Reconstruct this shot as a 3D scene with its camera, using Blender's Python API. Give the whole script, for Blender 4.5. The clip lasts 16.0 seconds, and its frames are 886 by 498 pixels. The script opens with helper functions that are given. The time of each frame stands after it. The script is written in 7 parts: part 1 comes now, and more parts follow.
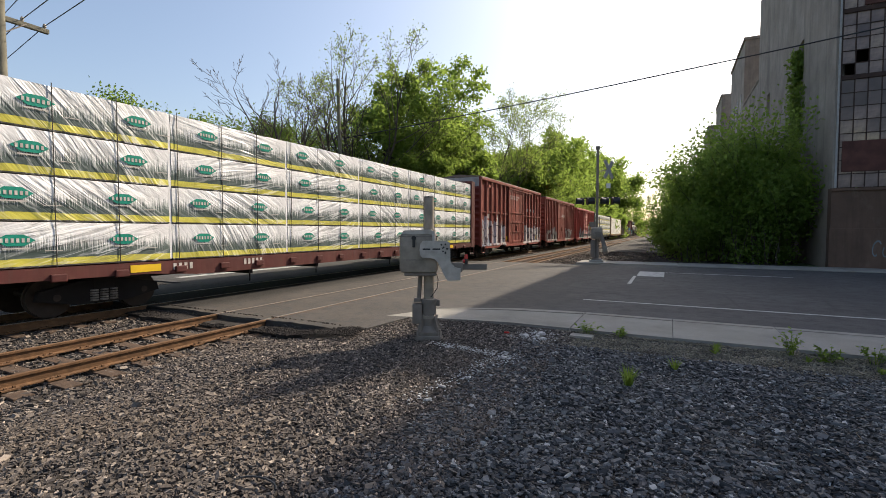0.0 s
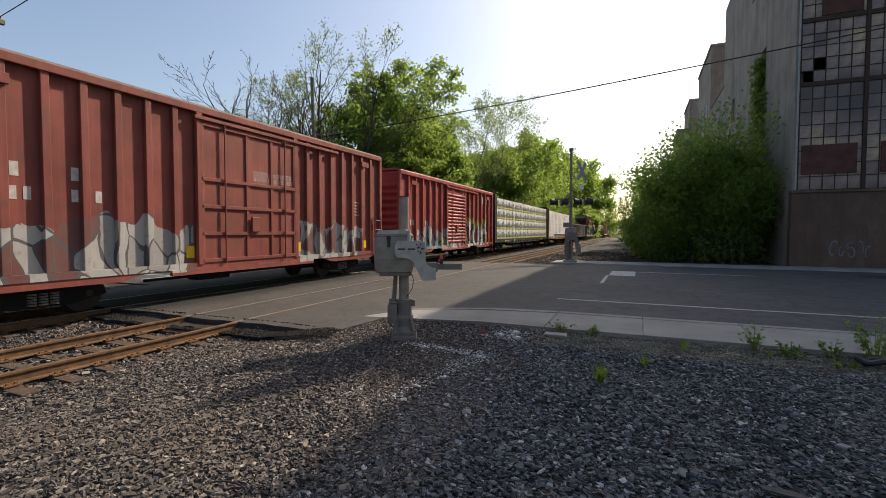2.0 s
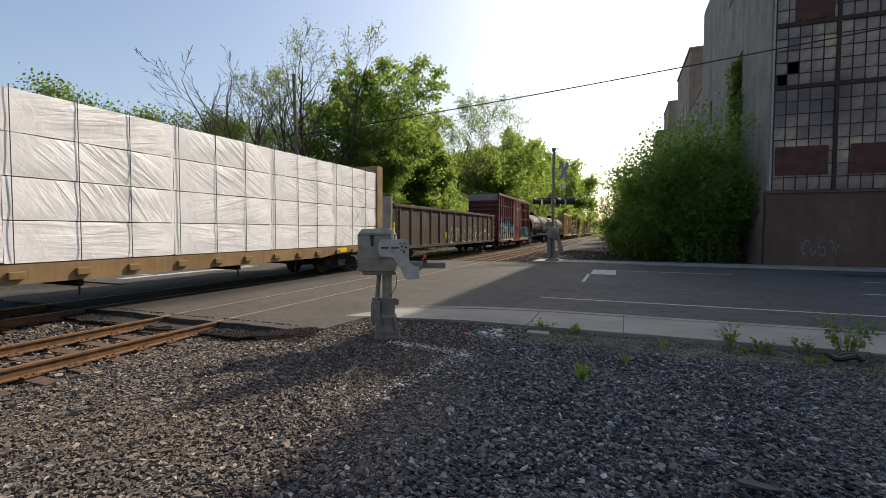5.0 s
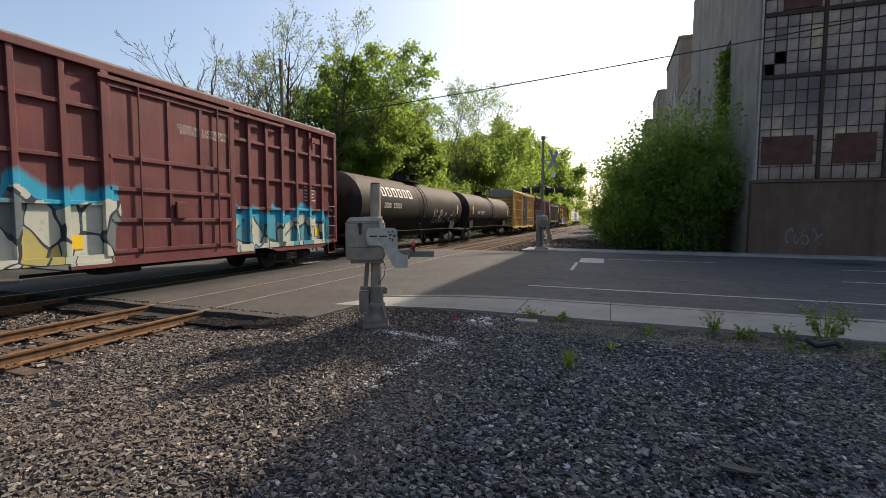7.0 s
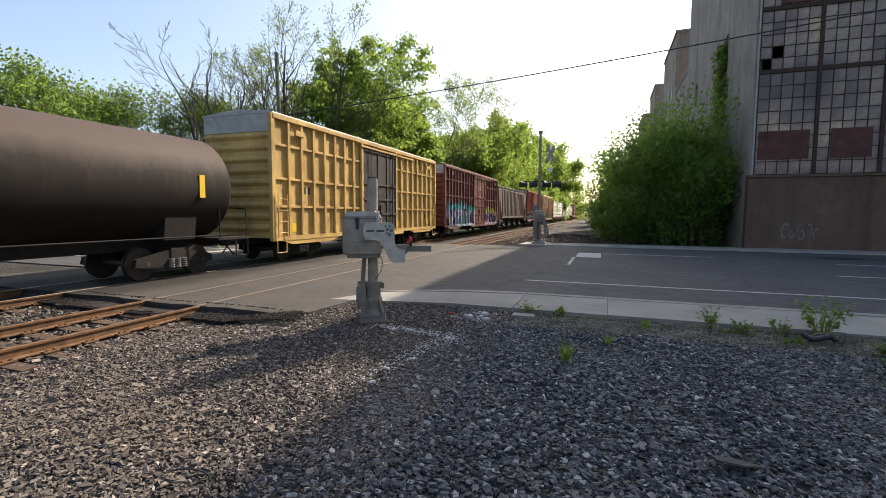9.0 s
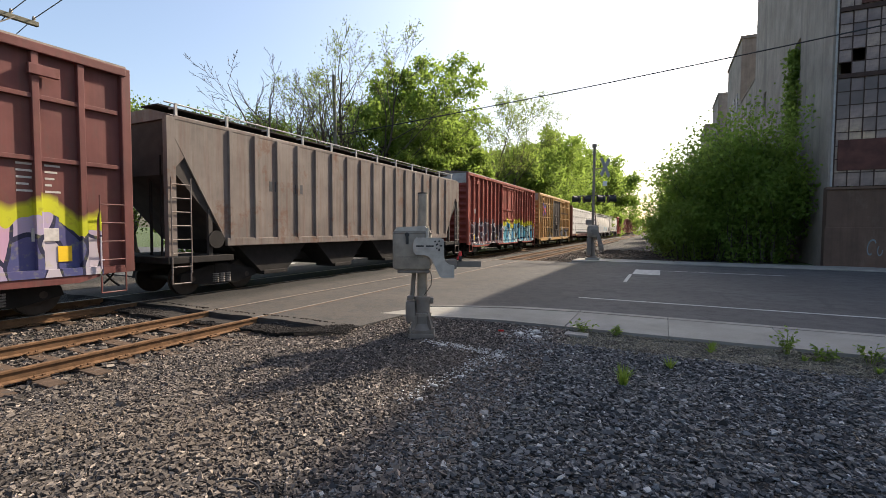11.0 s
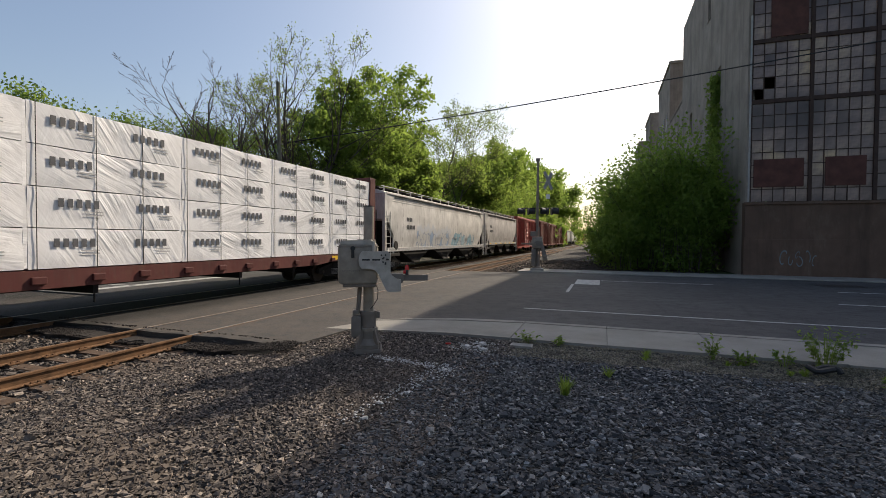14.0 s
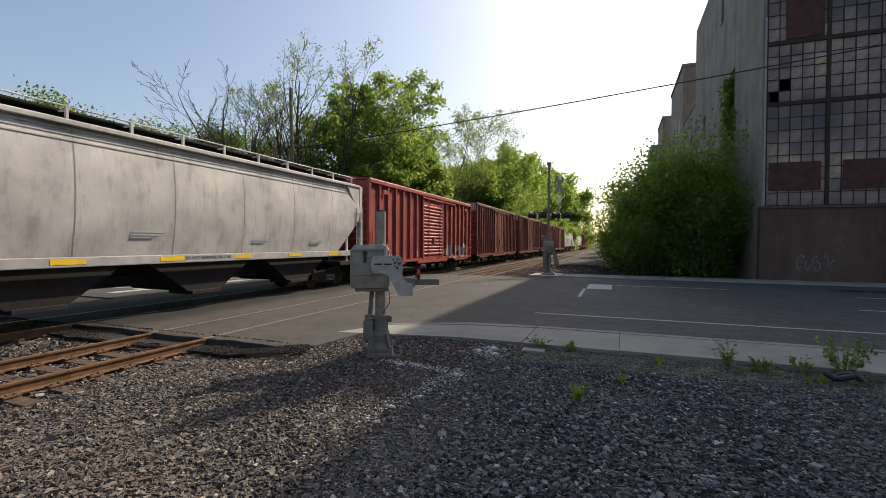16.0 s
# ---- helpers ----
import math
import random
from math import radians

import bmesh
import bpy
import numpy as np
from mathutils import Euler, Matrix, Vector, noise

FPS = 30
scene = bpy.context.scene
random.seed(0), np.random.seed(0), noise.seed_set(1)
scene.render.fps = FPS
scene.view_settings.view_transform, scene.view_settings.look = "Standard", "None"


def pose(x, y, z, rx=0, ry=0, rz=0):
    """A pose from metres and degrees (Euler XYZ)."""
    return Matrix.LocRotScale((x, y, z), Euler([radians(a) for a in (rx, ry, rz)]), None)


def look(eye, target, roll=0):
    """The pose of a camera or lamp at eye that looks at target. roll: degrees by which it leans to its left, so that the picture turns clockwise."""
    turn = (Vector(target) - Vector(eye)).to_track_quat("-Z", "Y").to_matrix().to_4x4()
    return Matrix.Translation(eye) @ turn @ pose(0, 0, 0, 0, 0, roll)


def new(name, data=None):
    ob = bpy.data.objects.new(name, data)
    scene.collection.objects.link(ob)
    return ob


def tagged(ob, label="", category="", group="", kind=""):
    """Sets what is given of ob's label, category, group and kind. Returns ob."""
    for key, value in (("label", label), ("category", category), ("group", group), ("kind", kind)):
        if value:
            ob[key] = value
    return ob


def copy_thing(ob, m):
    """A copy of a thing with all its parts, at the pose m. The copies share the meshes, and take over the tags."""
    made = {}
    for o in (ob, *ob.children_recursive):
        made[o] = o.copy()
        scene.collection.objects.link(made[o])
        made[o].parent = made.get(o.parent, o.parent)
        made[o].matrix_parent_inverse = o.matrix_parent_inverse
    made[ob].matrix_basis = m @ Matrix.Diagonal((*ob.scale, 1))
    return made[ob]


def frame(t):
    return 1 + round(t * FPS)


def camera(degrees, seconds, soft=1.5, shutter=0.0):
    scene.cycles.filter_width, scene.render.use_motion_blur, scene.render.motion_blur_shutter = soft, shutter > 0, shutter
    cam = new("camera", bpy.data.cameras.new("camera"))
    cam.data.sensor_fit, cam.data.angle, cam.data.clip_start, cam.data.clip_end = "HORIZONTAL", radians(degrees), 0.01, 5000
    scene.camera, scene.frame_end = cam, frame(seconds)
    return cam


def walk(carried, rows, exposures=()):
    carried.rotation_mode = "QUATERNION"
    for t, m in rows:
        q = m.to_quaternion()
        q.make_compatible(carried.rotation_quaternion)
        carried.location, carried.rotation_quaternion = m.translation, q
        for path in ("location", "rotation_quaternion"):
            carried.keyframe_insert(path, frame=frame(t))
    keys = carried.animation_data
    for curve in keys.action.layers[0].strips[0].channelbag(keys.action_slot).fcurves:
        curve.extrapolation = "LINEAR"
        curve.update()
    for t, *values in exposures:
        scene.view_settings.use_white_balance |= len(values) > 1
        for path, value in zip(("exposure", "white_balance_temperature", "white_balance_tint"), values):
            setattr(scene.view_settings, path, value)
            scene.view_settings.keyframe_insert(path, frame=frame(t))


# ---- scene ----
cam = camera(88.3, 16.0, soft=0.45)
PATH = [
    (0, (-0.005, -0.056, 1.912), (-0.891, 1.735, 1.831), 0.1),
    (0.5, (0.002, -0.051, 1.907), (-0.85, 1.757, 1.833), 0.1),
    (1, (0.009, -0.047, 1.898), (-0.815, 1.774, 1.824), 0.1),
    (1.5, (0.008, -0.045, 1.9), (-0.795, 1.784, 1.819), 0.1),
    (2, (0.013, -0.05, 1.899), (-0.779, 1.785, 1.821), 0.1),
    (2.5, (0.022, -0.046, 1.907), (-0.754, 1.796, 1.827), 0.2),
    (3, (0.017, -0.049, 1.901), (-0.741, 1.8, 1.822), 0.2),
    (3.5, (0.019, -0.05, 1.903), (-0.728, 1.804, 1.824), 0.2),
    (4, (0.012, -0.052, 1.904), (-0.725, 1.805, 1.824), 0.2),
    (6.5, (0.013, -0.05, 1.892), (-0.685, 1.821, 1.781), 0.3),
    (7, (0.023, -0.028, 1.898), (-0.658, 1.847, 1.765), 0.3),
    (7.5, (0.02, -0.029, 1.893), (-0.649, 1.85, 1.747), 0.3),
    (8, (0.022, -0.032, 1.896), (-0.642, 1.848, 1.735), 0.3),
    (10.5, (-0.003, 0.047, 1.897), (-0.743, 1.901, 1.774), 0.3),
    (11, (-0.005, 0.06, 1.895), (-0.878, 1.857, 1.804), 0.3),
    (11.5, (-0.063, 0.05, 1.916), (-1.068, 1.778, 1.85), 0.4),
    (12, (-0.088, 0.037, 1.92), (-1.151, 1.73, 1.87), 0.5),
    (12.5, (-0.037, 0.074, 1.921), (-1.01, 1.821, 1.884), 0.4),
    (13, (-0.004, 0.061, 1.929), (-0.861, 1.868, 1.89), 0.3),
    (13.5, (0.011, 0.077, 1.937), (-0.736, 1.932, 1.898), 0.3),
    (14, (0.019, 0.082, 1.952), (-0.647, 1.967, 1.907), 0.4),
    (14.5, (0.026, 0.071, 1.965), (-0.61, 1.967, 1.921), 0.4),
    (15, (0.014, 0.06, 1.965), (-0.627, 1.954, 1.926), 0.4),
    (15.5, (0.017, 0.048, 1.964), (-0.656, 1.931, 1.929), 0.4),
    (16, (0.014, 0.052, 1.958), (-0.696, 1.921, 1.931), 0.4),
]
EXPOSURES = [(t, stops, 6650, 10) for t, stops in ((0, 0.80), (0.5, 0.55), (1, 0.50), (2, 0.60), (4, 0.65), (6.5, 0.70), (7.5, 0.90), (8, 1.03), (10.5, 1.17), (11, 1.10), (11.5, 0.75), (12, 0.50), (12.5, 0.40), (13, 0.43), (13.5, 0.42), (14.5, 0.50), (16, 0.55))]
walk(cam, [(t, look(eye, target, roll)) for t, eye, target, roll in PATH], EXPOSURES)

# ---- light ----
SUN_AZ, SUN_EL = radians(24), radians(39.3)
world = bpy.data.worlds.new("world")
scene.world = world
world.use_nodes = True
wn, wl = world.node_tree.nodes, world.node_tree.links
sky = wn.new("ShaderNodeTexSky")
sky.sky_type, sky.sun_disc = "NISHITA", False
sky.sun_elevation, sky.sun_rotation = SUN_EL, SUN_AZ
sky.air_density, sky.dust_density, sky.ozone_density = 1.0, 3.0, 0.6
wl.new(sky.outputs[0], wn["Background"].inputs[0])
wn["Background"].inputs[1].default_value = 0.12
sun = new("sun", bpy.data.lights.new("sun", "SUN"))
sun.data.energy, sun.data.angle, sun.data.color = 3.9, radians(0.6), (1.0, 0.88, 0.72)
sd = Vector((math.sin(SUN_AZ) * math.cos(SUN_EL), math.cos(SUN_AZ) * math.cos(SUN_EL), math.sin(SUN_EL)))
sun.matrix_world = look(sd * 200, (0, 0, 0))


# ---- materials ----
class Nodes:
    """A small node-tree writer for one material."""

    def __init__(self, name, m=None):
        self.m = m or bpy.data.materials.new(name)
        self.m.use_nodes = True
        self.t = self.m.node_tree
        self.b = self.t.nodes["Principled BSDF"]
        self.co = self.t.nodes.new("ShaderNodeTexCoord").outputs["Object"]

    def put(self, kind, **inputs):
        n = self.t.nodes.new("ShaderNode" + kind)
        for k, v in inputs.items():
            sock = n.inputs[int(k[1:])] if k[0] == "i" and k[1:].isdigit() else n.inputs[k]
            self.give(sock, v)
        return n

    def give(self, sock, v):
        if isinstance(v, bpy.types.NodeSocket):
            self.t.links.new(v, sock)
        else:
            sock.default_value = v

    def scaled(self, s):
        return self.put("Mapping", Vector=self.co, Scale=s).outputs[0]

    def noise(self, scale, detail=4.0, rough=0.55, vec=None, distort=0.0):
        return self.put("TexNoise", Vector=vec or self.co, Scale=scale, Detail=detail, Roughness=rough, Distortion=distort).outputs["Fac"]

    def ramp(self, fac, stops, const=False):
        n = self.put("ValToRGB", Fac=fac)
        r = n.color_ramp
        r.interpolation = "CONSTANT" if const else "LINEAR"
        while len(r.elements) < len(stops):
            r.elements.new(0.5)
        for e, (p, c) in zip(r.elements, stops):
            e.position = p
            e.color = (c, c, c, 1) if isinstance(c, (int, float)) else (*c, 1)
        return n.outputs[0]

    def mix(self, fac, a, b, how="MIX"):
        n = self.t.nodes.new("ShaderNodeMix")
        n.data_type, n.blend_type = "RGBA", how
        for sock, v in ((n.inputs[0], fac), (n.inputs[6], a), (n.inputs[7], b)):
            self.give(sock, (*v, 1) if isinstance(v, tuple) and len(v) == 3 else v)
        return n.outputs[2]

    def math(self, op, a, b=0.0):
        n = self.t.nodes.new("ShaderNodeMath")
        n.operation = op
        self.give(n.inputs[0], a)
        self.give(n.inputs[1], b)
        return n.outputs[0]

    def axis(self, k):
        return self.put("SeparateXYZ", Vector=self.co).outputs[k]

    def rand(self):
        return self.t.nodes.new("ShaderNodeObjectInfo").outputs["Random"]

    def island(self):
        return self.t.nodes.new("ShaderNodeNewGeometry").outputs["Random Per Island"]

    def bump(self, height, strength=0.4, dist=0.02):
        self.give(self.b.inputs["Normal"], self.put("Bump", Height=height, Strength=strength, Distance=dist).outputs[0])

    def done(self, col, rough=0.7, metal=0.0, spec=0.4):
        self.give(self.b.inputs["Base Color"], (*col, 1) if isinstance(col, tuple) else col)
        self.give(self.b.inputs["Roughness"], rough)
        self.b.inputs["Metallic"].default_value = metal
        self.b.inputs["Specular IOR Level"].default_value = spec
        return self.m


def dark(c, k):
    return tuple(min(1.0, v * k) for v in c)


def plain(name, col, rough=0.7, metal=0.0, vary=0.25, scale=3.0, bump=0.15, fine=60.0):
    """Paint, metal, concrete: two scales of mottling and a fine relief."""
    n = Nodes(name)
    a = n.mix(n.ramp(n.noise(scale), [(0.3, 0.0), (0.7, 1.0)]), dark(col, 1 - vary), dark(col, 1 + vary))
    a = n.mix(n.math("MULTIPLY", n.noise(fine, 2.0), 0.35), a, dark(col, 0.6))
    n.bump(n.noise(fine, 3.0), bump, 0.01)
    return n.done(a, rough, metal)


def car_paint(name, col, grime=(0.05, 0.04, 0.035), rust=0.35, graf=None, rough=0.55, blotch=0.25, dent=0.2):
    """Weathered railcar paint with vertical streaks, rust and road dirt; graf lists painted bands (z0, z1, y0, y1, colours, halo)."""
    n = Nodes(name)
    streak = n.noise(1.0, 5.0, 0.6, n.scaled((3.0, 5.0, 0.35)))
    blot = n.noise(0.7, 5.0, 0.6)
    a = n.mix(n.ramp(blot, [(0.35, 0.0), (0.7, 1.0)]), dark(col, 0.82), dark(col, 1.3))
    a = n.mix(n.math("MULTIPLY", n.ramp(n.noise(1.0, 6.0, 0.65, n.scaled((6.0, 9.0, 0.25))), [(0.5, 0.0), (0.72, 1.0)]), 0.3), a, dark(col, 1.75 if col[1] < 0.25 else 1.12))
    a = n.mix(n.math("MULTIPLY", n.ramp(streak, [(0.5, 0.0), (0.75, 1.0)]), rust), a, (0.12, 0.055, 0.036))
    a = n.mix(n.math("MULTIPLY", n.ramp(n.noise(2.2, 6.0, 0.7, n.scaled((2.0, 2.0, 0.5))), [(0.52, 0.0), (0.7, 1.0)]), 0.35), a, dark(grime, 1.5))
    a = n.mix(n.math("MULTIPLY", n.ramp(n.noise(1.1, 7.0, 0.72), [(0.56, 0.0), (0.64, 1.0)]), blotch), a, (0.13, 0.065, 0.04))
    for z0, z1, y0, y1, cols, halo in graf or ():
        y, z = n.axis("Y"), n.axis("Z")
        wob = n.math("MULTIPLY", n.math("SUBTRACT", n.noise(1.3, 2.0, 0.5, n.scaled((0.0, 1.0, 0.25))), 0.5), 1.3)
        jag = n.put("TexVoronoi", Vector=n.put("Mapping", Vector=n.co, Location=(0, z1 * 7, 0), Scale=(0.0, 1.4, 0.0)).outputs[0], Scale=1.0)
        letter = n.put("SeparateColor", Color=jag.outputs["Color"]).outputs[0]
        zz = n.math("ADD", n.math("ADD", z, wob), n.math("MULTIPLY", letter, 0.35))
        yy = n.math("ADD", y, wob)
        span = n.math("MULTIPLY", n.math("GREATER_THAN", z, z0), n.math("MULTIPLY", n.math("GREATER_THAN", yy, y0), n.math("LESS_THAN", yy, y1)))
        fill = n.ramp(n.noise(7.0, 3.0), [(0.28, 0.7), (0.45, 1.0)])
        if halo:
            mist = n.ramp(n.math("SUBTRACT", z1 + 0.62, zz), [(0.0, 0.0), (0.16, 1.0)])
            a = n.mix(n.math("MULTIPLY", n.math("MULTIPLY", mist, span), fill), a, halo)
        inside = n.math("MULTIPLY", n.math("LESS_THAN", zz, z1 + 0.2), span)
        curl = n.t.nodes.new("ShaderNodeVectorMath")
        curl.operation = "MULTIPLY_ADD"
        curl.inputs[1].default_value = (0.0, 0.9, 0.9)
        n.give(curl.inputs[0], n.put("TexNoise", Vector=n.co, Scale=0.9, Detail=1.0).outputs["Color"])
        n.give(curl.inputs[2], n.put("Mapping", Vector=n.co, Rotation=(0.35, 0, 0), Scale=(0.0, 1.15, 0.62)).outputs[0])
        flat = n.put("SeparateXYZ", Vector=curl.outputs[0]).outputs
        side = n.put("CombineXYZ", X=flat[1], Y=flat[2]).outputs[0]
        cells = n.put("TexVoronoi", Vector=side, Scale=1.85)
        rim = n.put("TexVoronoi", Vector=side, Scale=1.85)
        cells.voronoi_dimensions = rim.voronoi_dimensions = "2D"
        rim.feature = "DISTANCE_TO_EDGE"
        k = len(cols) - 1
        pick = n.put("SeparateColor", Color=cells.outputs["Color"]).outputs[1]
        paint = n.ramp(pick, [(0.02 + i / k, c) for i, c in enumerate(cols[1:])], const=True)
        paint = n.mix(n.math("MULTIPLY", n.noise(2.5, 3.0), 0.35), paint, dark(cols[1], 0.55))
        width = n.ramp(n.noise(1.4, 2.0), [(0.36, 0.02), (0.46, 0.045), (0.62, 0.08)])
        line = n.math("LESS_THAN", rim.outputs["Distance"], width)
        paint = n.mix(line, paint, cols[0])
        a = n.mix(n.math("MULTIPLY", inside, fill), a, paint)
    n.bump(n.noise(1.5, 3.0), dent, 0.05)
    return n.done(a, n.ramp(streak, [(0.3, rough - 0.1), (0.8, 0.85)]) if dent > 0.05 else rough, 0.0, 0.3)


def gravel_mat(name):
    n = Nodes(name)
    v = n.put("TexVoronoi", Vector=n.put("Mapping", Vector=n.co, Scale=(1, 1.3, 1)).outputs[0], Scale=26.0)
    cell = n.put("SeparateColor", Color=v.outputs["Color"]).outputs[0]
    a = n.ramp(cell, [(0.0, (0.012, 0.011, 0.010)), (0.5, (0.03, 0.027, 0.025)), (0.85, (0.07, 0.063, 0.056)), (1.0, (0.16, 0.145, 0.13))])
    a = n.mix(n.ramp(v.outputs["Distance"], [(0.35, 0.0), (0.7, 0.75)]), a, (0.015, 0.013, 0.012))
    a = n.mix(n.math("MULTIPLY", n.ramp(n.noise(0.5, 4.0), [(0.5, 0.0), (0.7, 1.0)]), 0.6), a, (0.10, 0.085, 0.072))
    x, y = n.axis("X"), n.axis("Y")
    far = n.math("GREATER_THAN", n.math("ADD", n.math("ABSOLUTE", n.math("ADD", x, 10.0)), n.math("MULTIPLY", n.noise(0.4), 3.0)), 17.0)
    green = n.ramp(n.noise(3.0, 6.0, 0.7), [(0.35, (0.03, 0.045, 0.015)), (0.55, (0.07, 0.11, 0.03)), (0.7, (0.12, 0.10, 0.06))])
    a = n.mix(n.math("MULTIPLY", far, 0.9), a, green)
    n.bump(n.math("SUBTRACT", 1.0, v.outputs["Distance"]), 0.9, 0.05)
    return n.done(a, 0.9)


def stone_mat(name, tint=(1.0, 1.0, 1.0)):
    n = Nodes(name)
    c = [(0.0, (0.018, 0.017, 0.017)), (0.35, (0.050, 0.047, 0.047)), (0.75, (0.126, 0.118, 0.112)), (0.95, (0.235, 0.217, 0.20)), (1.0, (0.46, 0.43, 0.39))]
    a = n.ramp(n.island(), [(p, tuple(x * k for x, k in zip(q, tint))) for p, q in c])
    a = n.mix(n.math("MULTIPLY", n.noise(40.0, 3.0), 0.5), a, tuple(x * k for x, k in zip((0.05, 0.045, 0.042), tint)))
    a = n.mix(n.math("MULTIPLY", n.ramp(n.noise(0.6, 4.0), [(0.45, 0.0), (0.65, 1.0)]), 0.45), a, tuple(x * k for x, k in zip((0.13, 0.112, 0.094), tint)))
    n.bump(n.noise(70.0, 3.0), 0.3, 0.01)
    return n.done(a, 0.85)


def asphalt_mat(name, col=(0.056, 0.056, 0.058), warm=(0.052, 0.043, 0.035)):
    n = Nodes(name)
    a = n.mix(n.ramp(n.noise(0.35, 5.0, 0.6), [(0.32, 0.0), (0.68, 1.0)]), dark(col, 0.8), dark(col, 1.4))
    x = n.axis("X")
    near = n.ramp(n.math("MULTIPLY", n.math("ADD", n.math("ABSOLUTE", n.math("ADD", x, 10.0)), n.math("MULTIPLY", n.noise(0.5), 4.0)), 0.05), [(0.30, 1.0), (0.55, 0.0)])
    a = n.mix(near, a, n.mix(n.ramp(n.noise(0.6, 5.0, 0.65), [(0.3, 0.0), (0.7, 1.0)]), dark(warm, 0.72), dark(warm, 1.3)))
    rail = n.math("ABSOLUTE", n.math("SUBTRACT", n.math("ABSOLUTE", n.math("ADD", x, 8.45)), 0.78))
    a = n.mix(n.ramp(n.math("ADD", rail, n.math("MULTIPLY", n.noise(2.5, 4.0), 0.35)), [(0.2, 0.7), (0.45, 0.0)]), a, (0.055, 0.036, 0.024))
    a = n.mix(n.ramp(n.noise(1.0, 5.0, 0.7, n.scaled((0.25, 2.2, 1.0))), [(0.5, 0.0), (0.75, 0.6)]), a, dark(col, 0.55))
    crack = n.put("TexVoronoi", Vector=n.put("Mapping", Vector=n.co, Scale=(0.25, 0.5, 1)).outputs[0], Scale=1.0)
    crack.feature = "DISTANCE_TO_EDGE"
    a = n.mix(n.ramp(n.math("ADD", crack.outputs["Distance"], n.math("MULTIPLY", n.noise(4.0), 0.05)), [(0.024, 0.75), (0.04, 0.0)]), a, (0.03, 0.03, 0.03))
    a = n.mix(n.ramp(n.noise(2.6, 6.0, 0.7), [(0.47, 0.0), (0.62, 0.75)]), a, dark(col, 0.42))
    a = n.mix(n.ramp(n.noise(5.0, 5.0, 0.7), [(0.58, 0.0), (0.72, 0.5)]), a, dark(warm, 2.0))
    a = n.mix(n.ramp(n.noise(120.0, 2.0), [(0.4, 0.0), (0.7, 0.3)]), a, dark(col, 1.7))
    # Train shadow painted into the asphalt as a near-black strip along the track.
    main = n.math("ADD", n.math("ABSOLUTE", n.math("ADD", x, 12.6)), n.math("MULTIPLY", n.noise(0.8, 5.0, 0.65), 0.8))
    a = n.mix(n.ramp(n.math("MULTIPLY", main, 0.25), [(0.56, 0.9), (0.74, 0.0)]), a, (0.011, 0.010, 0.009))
    n.bump(n.noise(160.0, 3.0), 0.35, 0.01)
    return n.done(a, 0.85)


def concrete_mat(name, col, streaky=0.0):
    n = Nodes(name)
    a = n.mix(n.ramp(n.noise(0.5, 6.0, 0.65), [(0.35, 0.0), (0.68, 1.0)]), dark(col, 0.65), dark(col, 1.2))
    a = n.mix(n.math("MULTIPLY", n.rand(), 0.25), a, dark(col, 0.7))
    if streaky:
        s = n.noise(1.0, 6.0, 0.7, n.scaled((0.9, 0.9, 0.07)))
        a = n.mix(n.math("MULTIPLY", n.ramp(s, [(0.48, 0.0), (0.66, 1.0)]), streaky), a, dark(col, 0.3))
        s2 = n.noise(1.0, 6.0, 0.7, n.scaled((0.5, 0.5, 0.25)))
        a = n.mix(n.math("MULTIPLY", n.ramp(s2, [(0.55, 0.0), (0.7, 1.0)]), 0.5), a, (0.24, 0.19, 0.14))
    a = n.mix(n.math("MULTIPLY", n.noise(30.0, 4.0), 0.4), a, dark(col, 0.6))
    n.bump(n.noise(14.0, 6.0, 0.7), 0.35, 0.03)
    return n.done(a, 0.88)


def leaf_mat(name, c0, c1):
    n = Nodes(name)
    a = n.mix(n.island(), c0, c1)
    a = n.mix(n.ramp(n.noise(0.35, 2.0), [(0.35, 0.0), (0.65, 0.6)]), a, dark(c0, 0.7))
    m = n.done(a, 0.6, 0.0, 0.3)
    out = n.t.nodes["Material Output"]
    tr = n.put("BsdfTranslucent", Color=n.mix(0.6, a, (0.31, 0.43, 0.085)))
    mx = n.put("MixShader", Fac=0.68, i1=n.b.outputs[0], i2=tr.outputs[0])
    n.t.links.new(mx.outputs[0], out.inputs["Surface"])
    return m


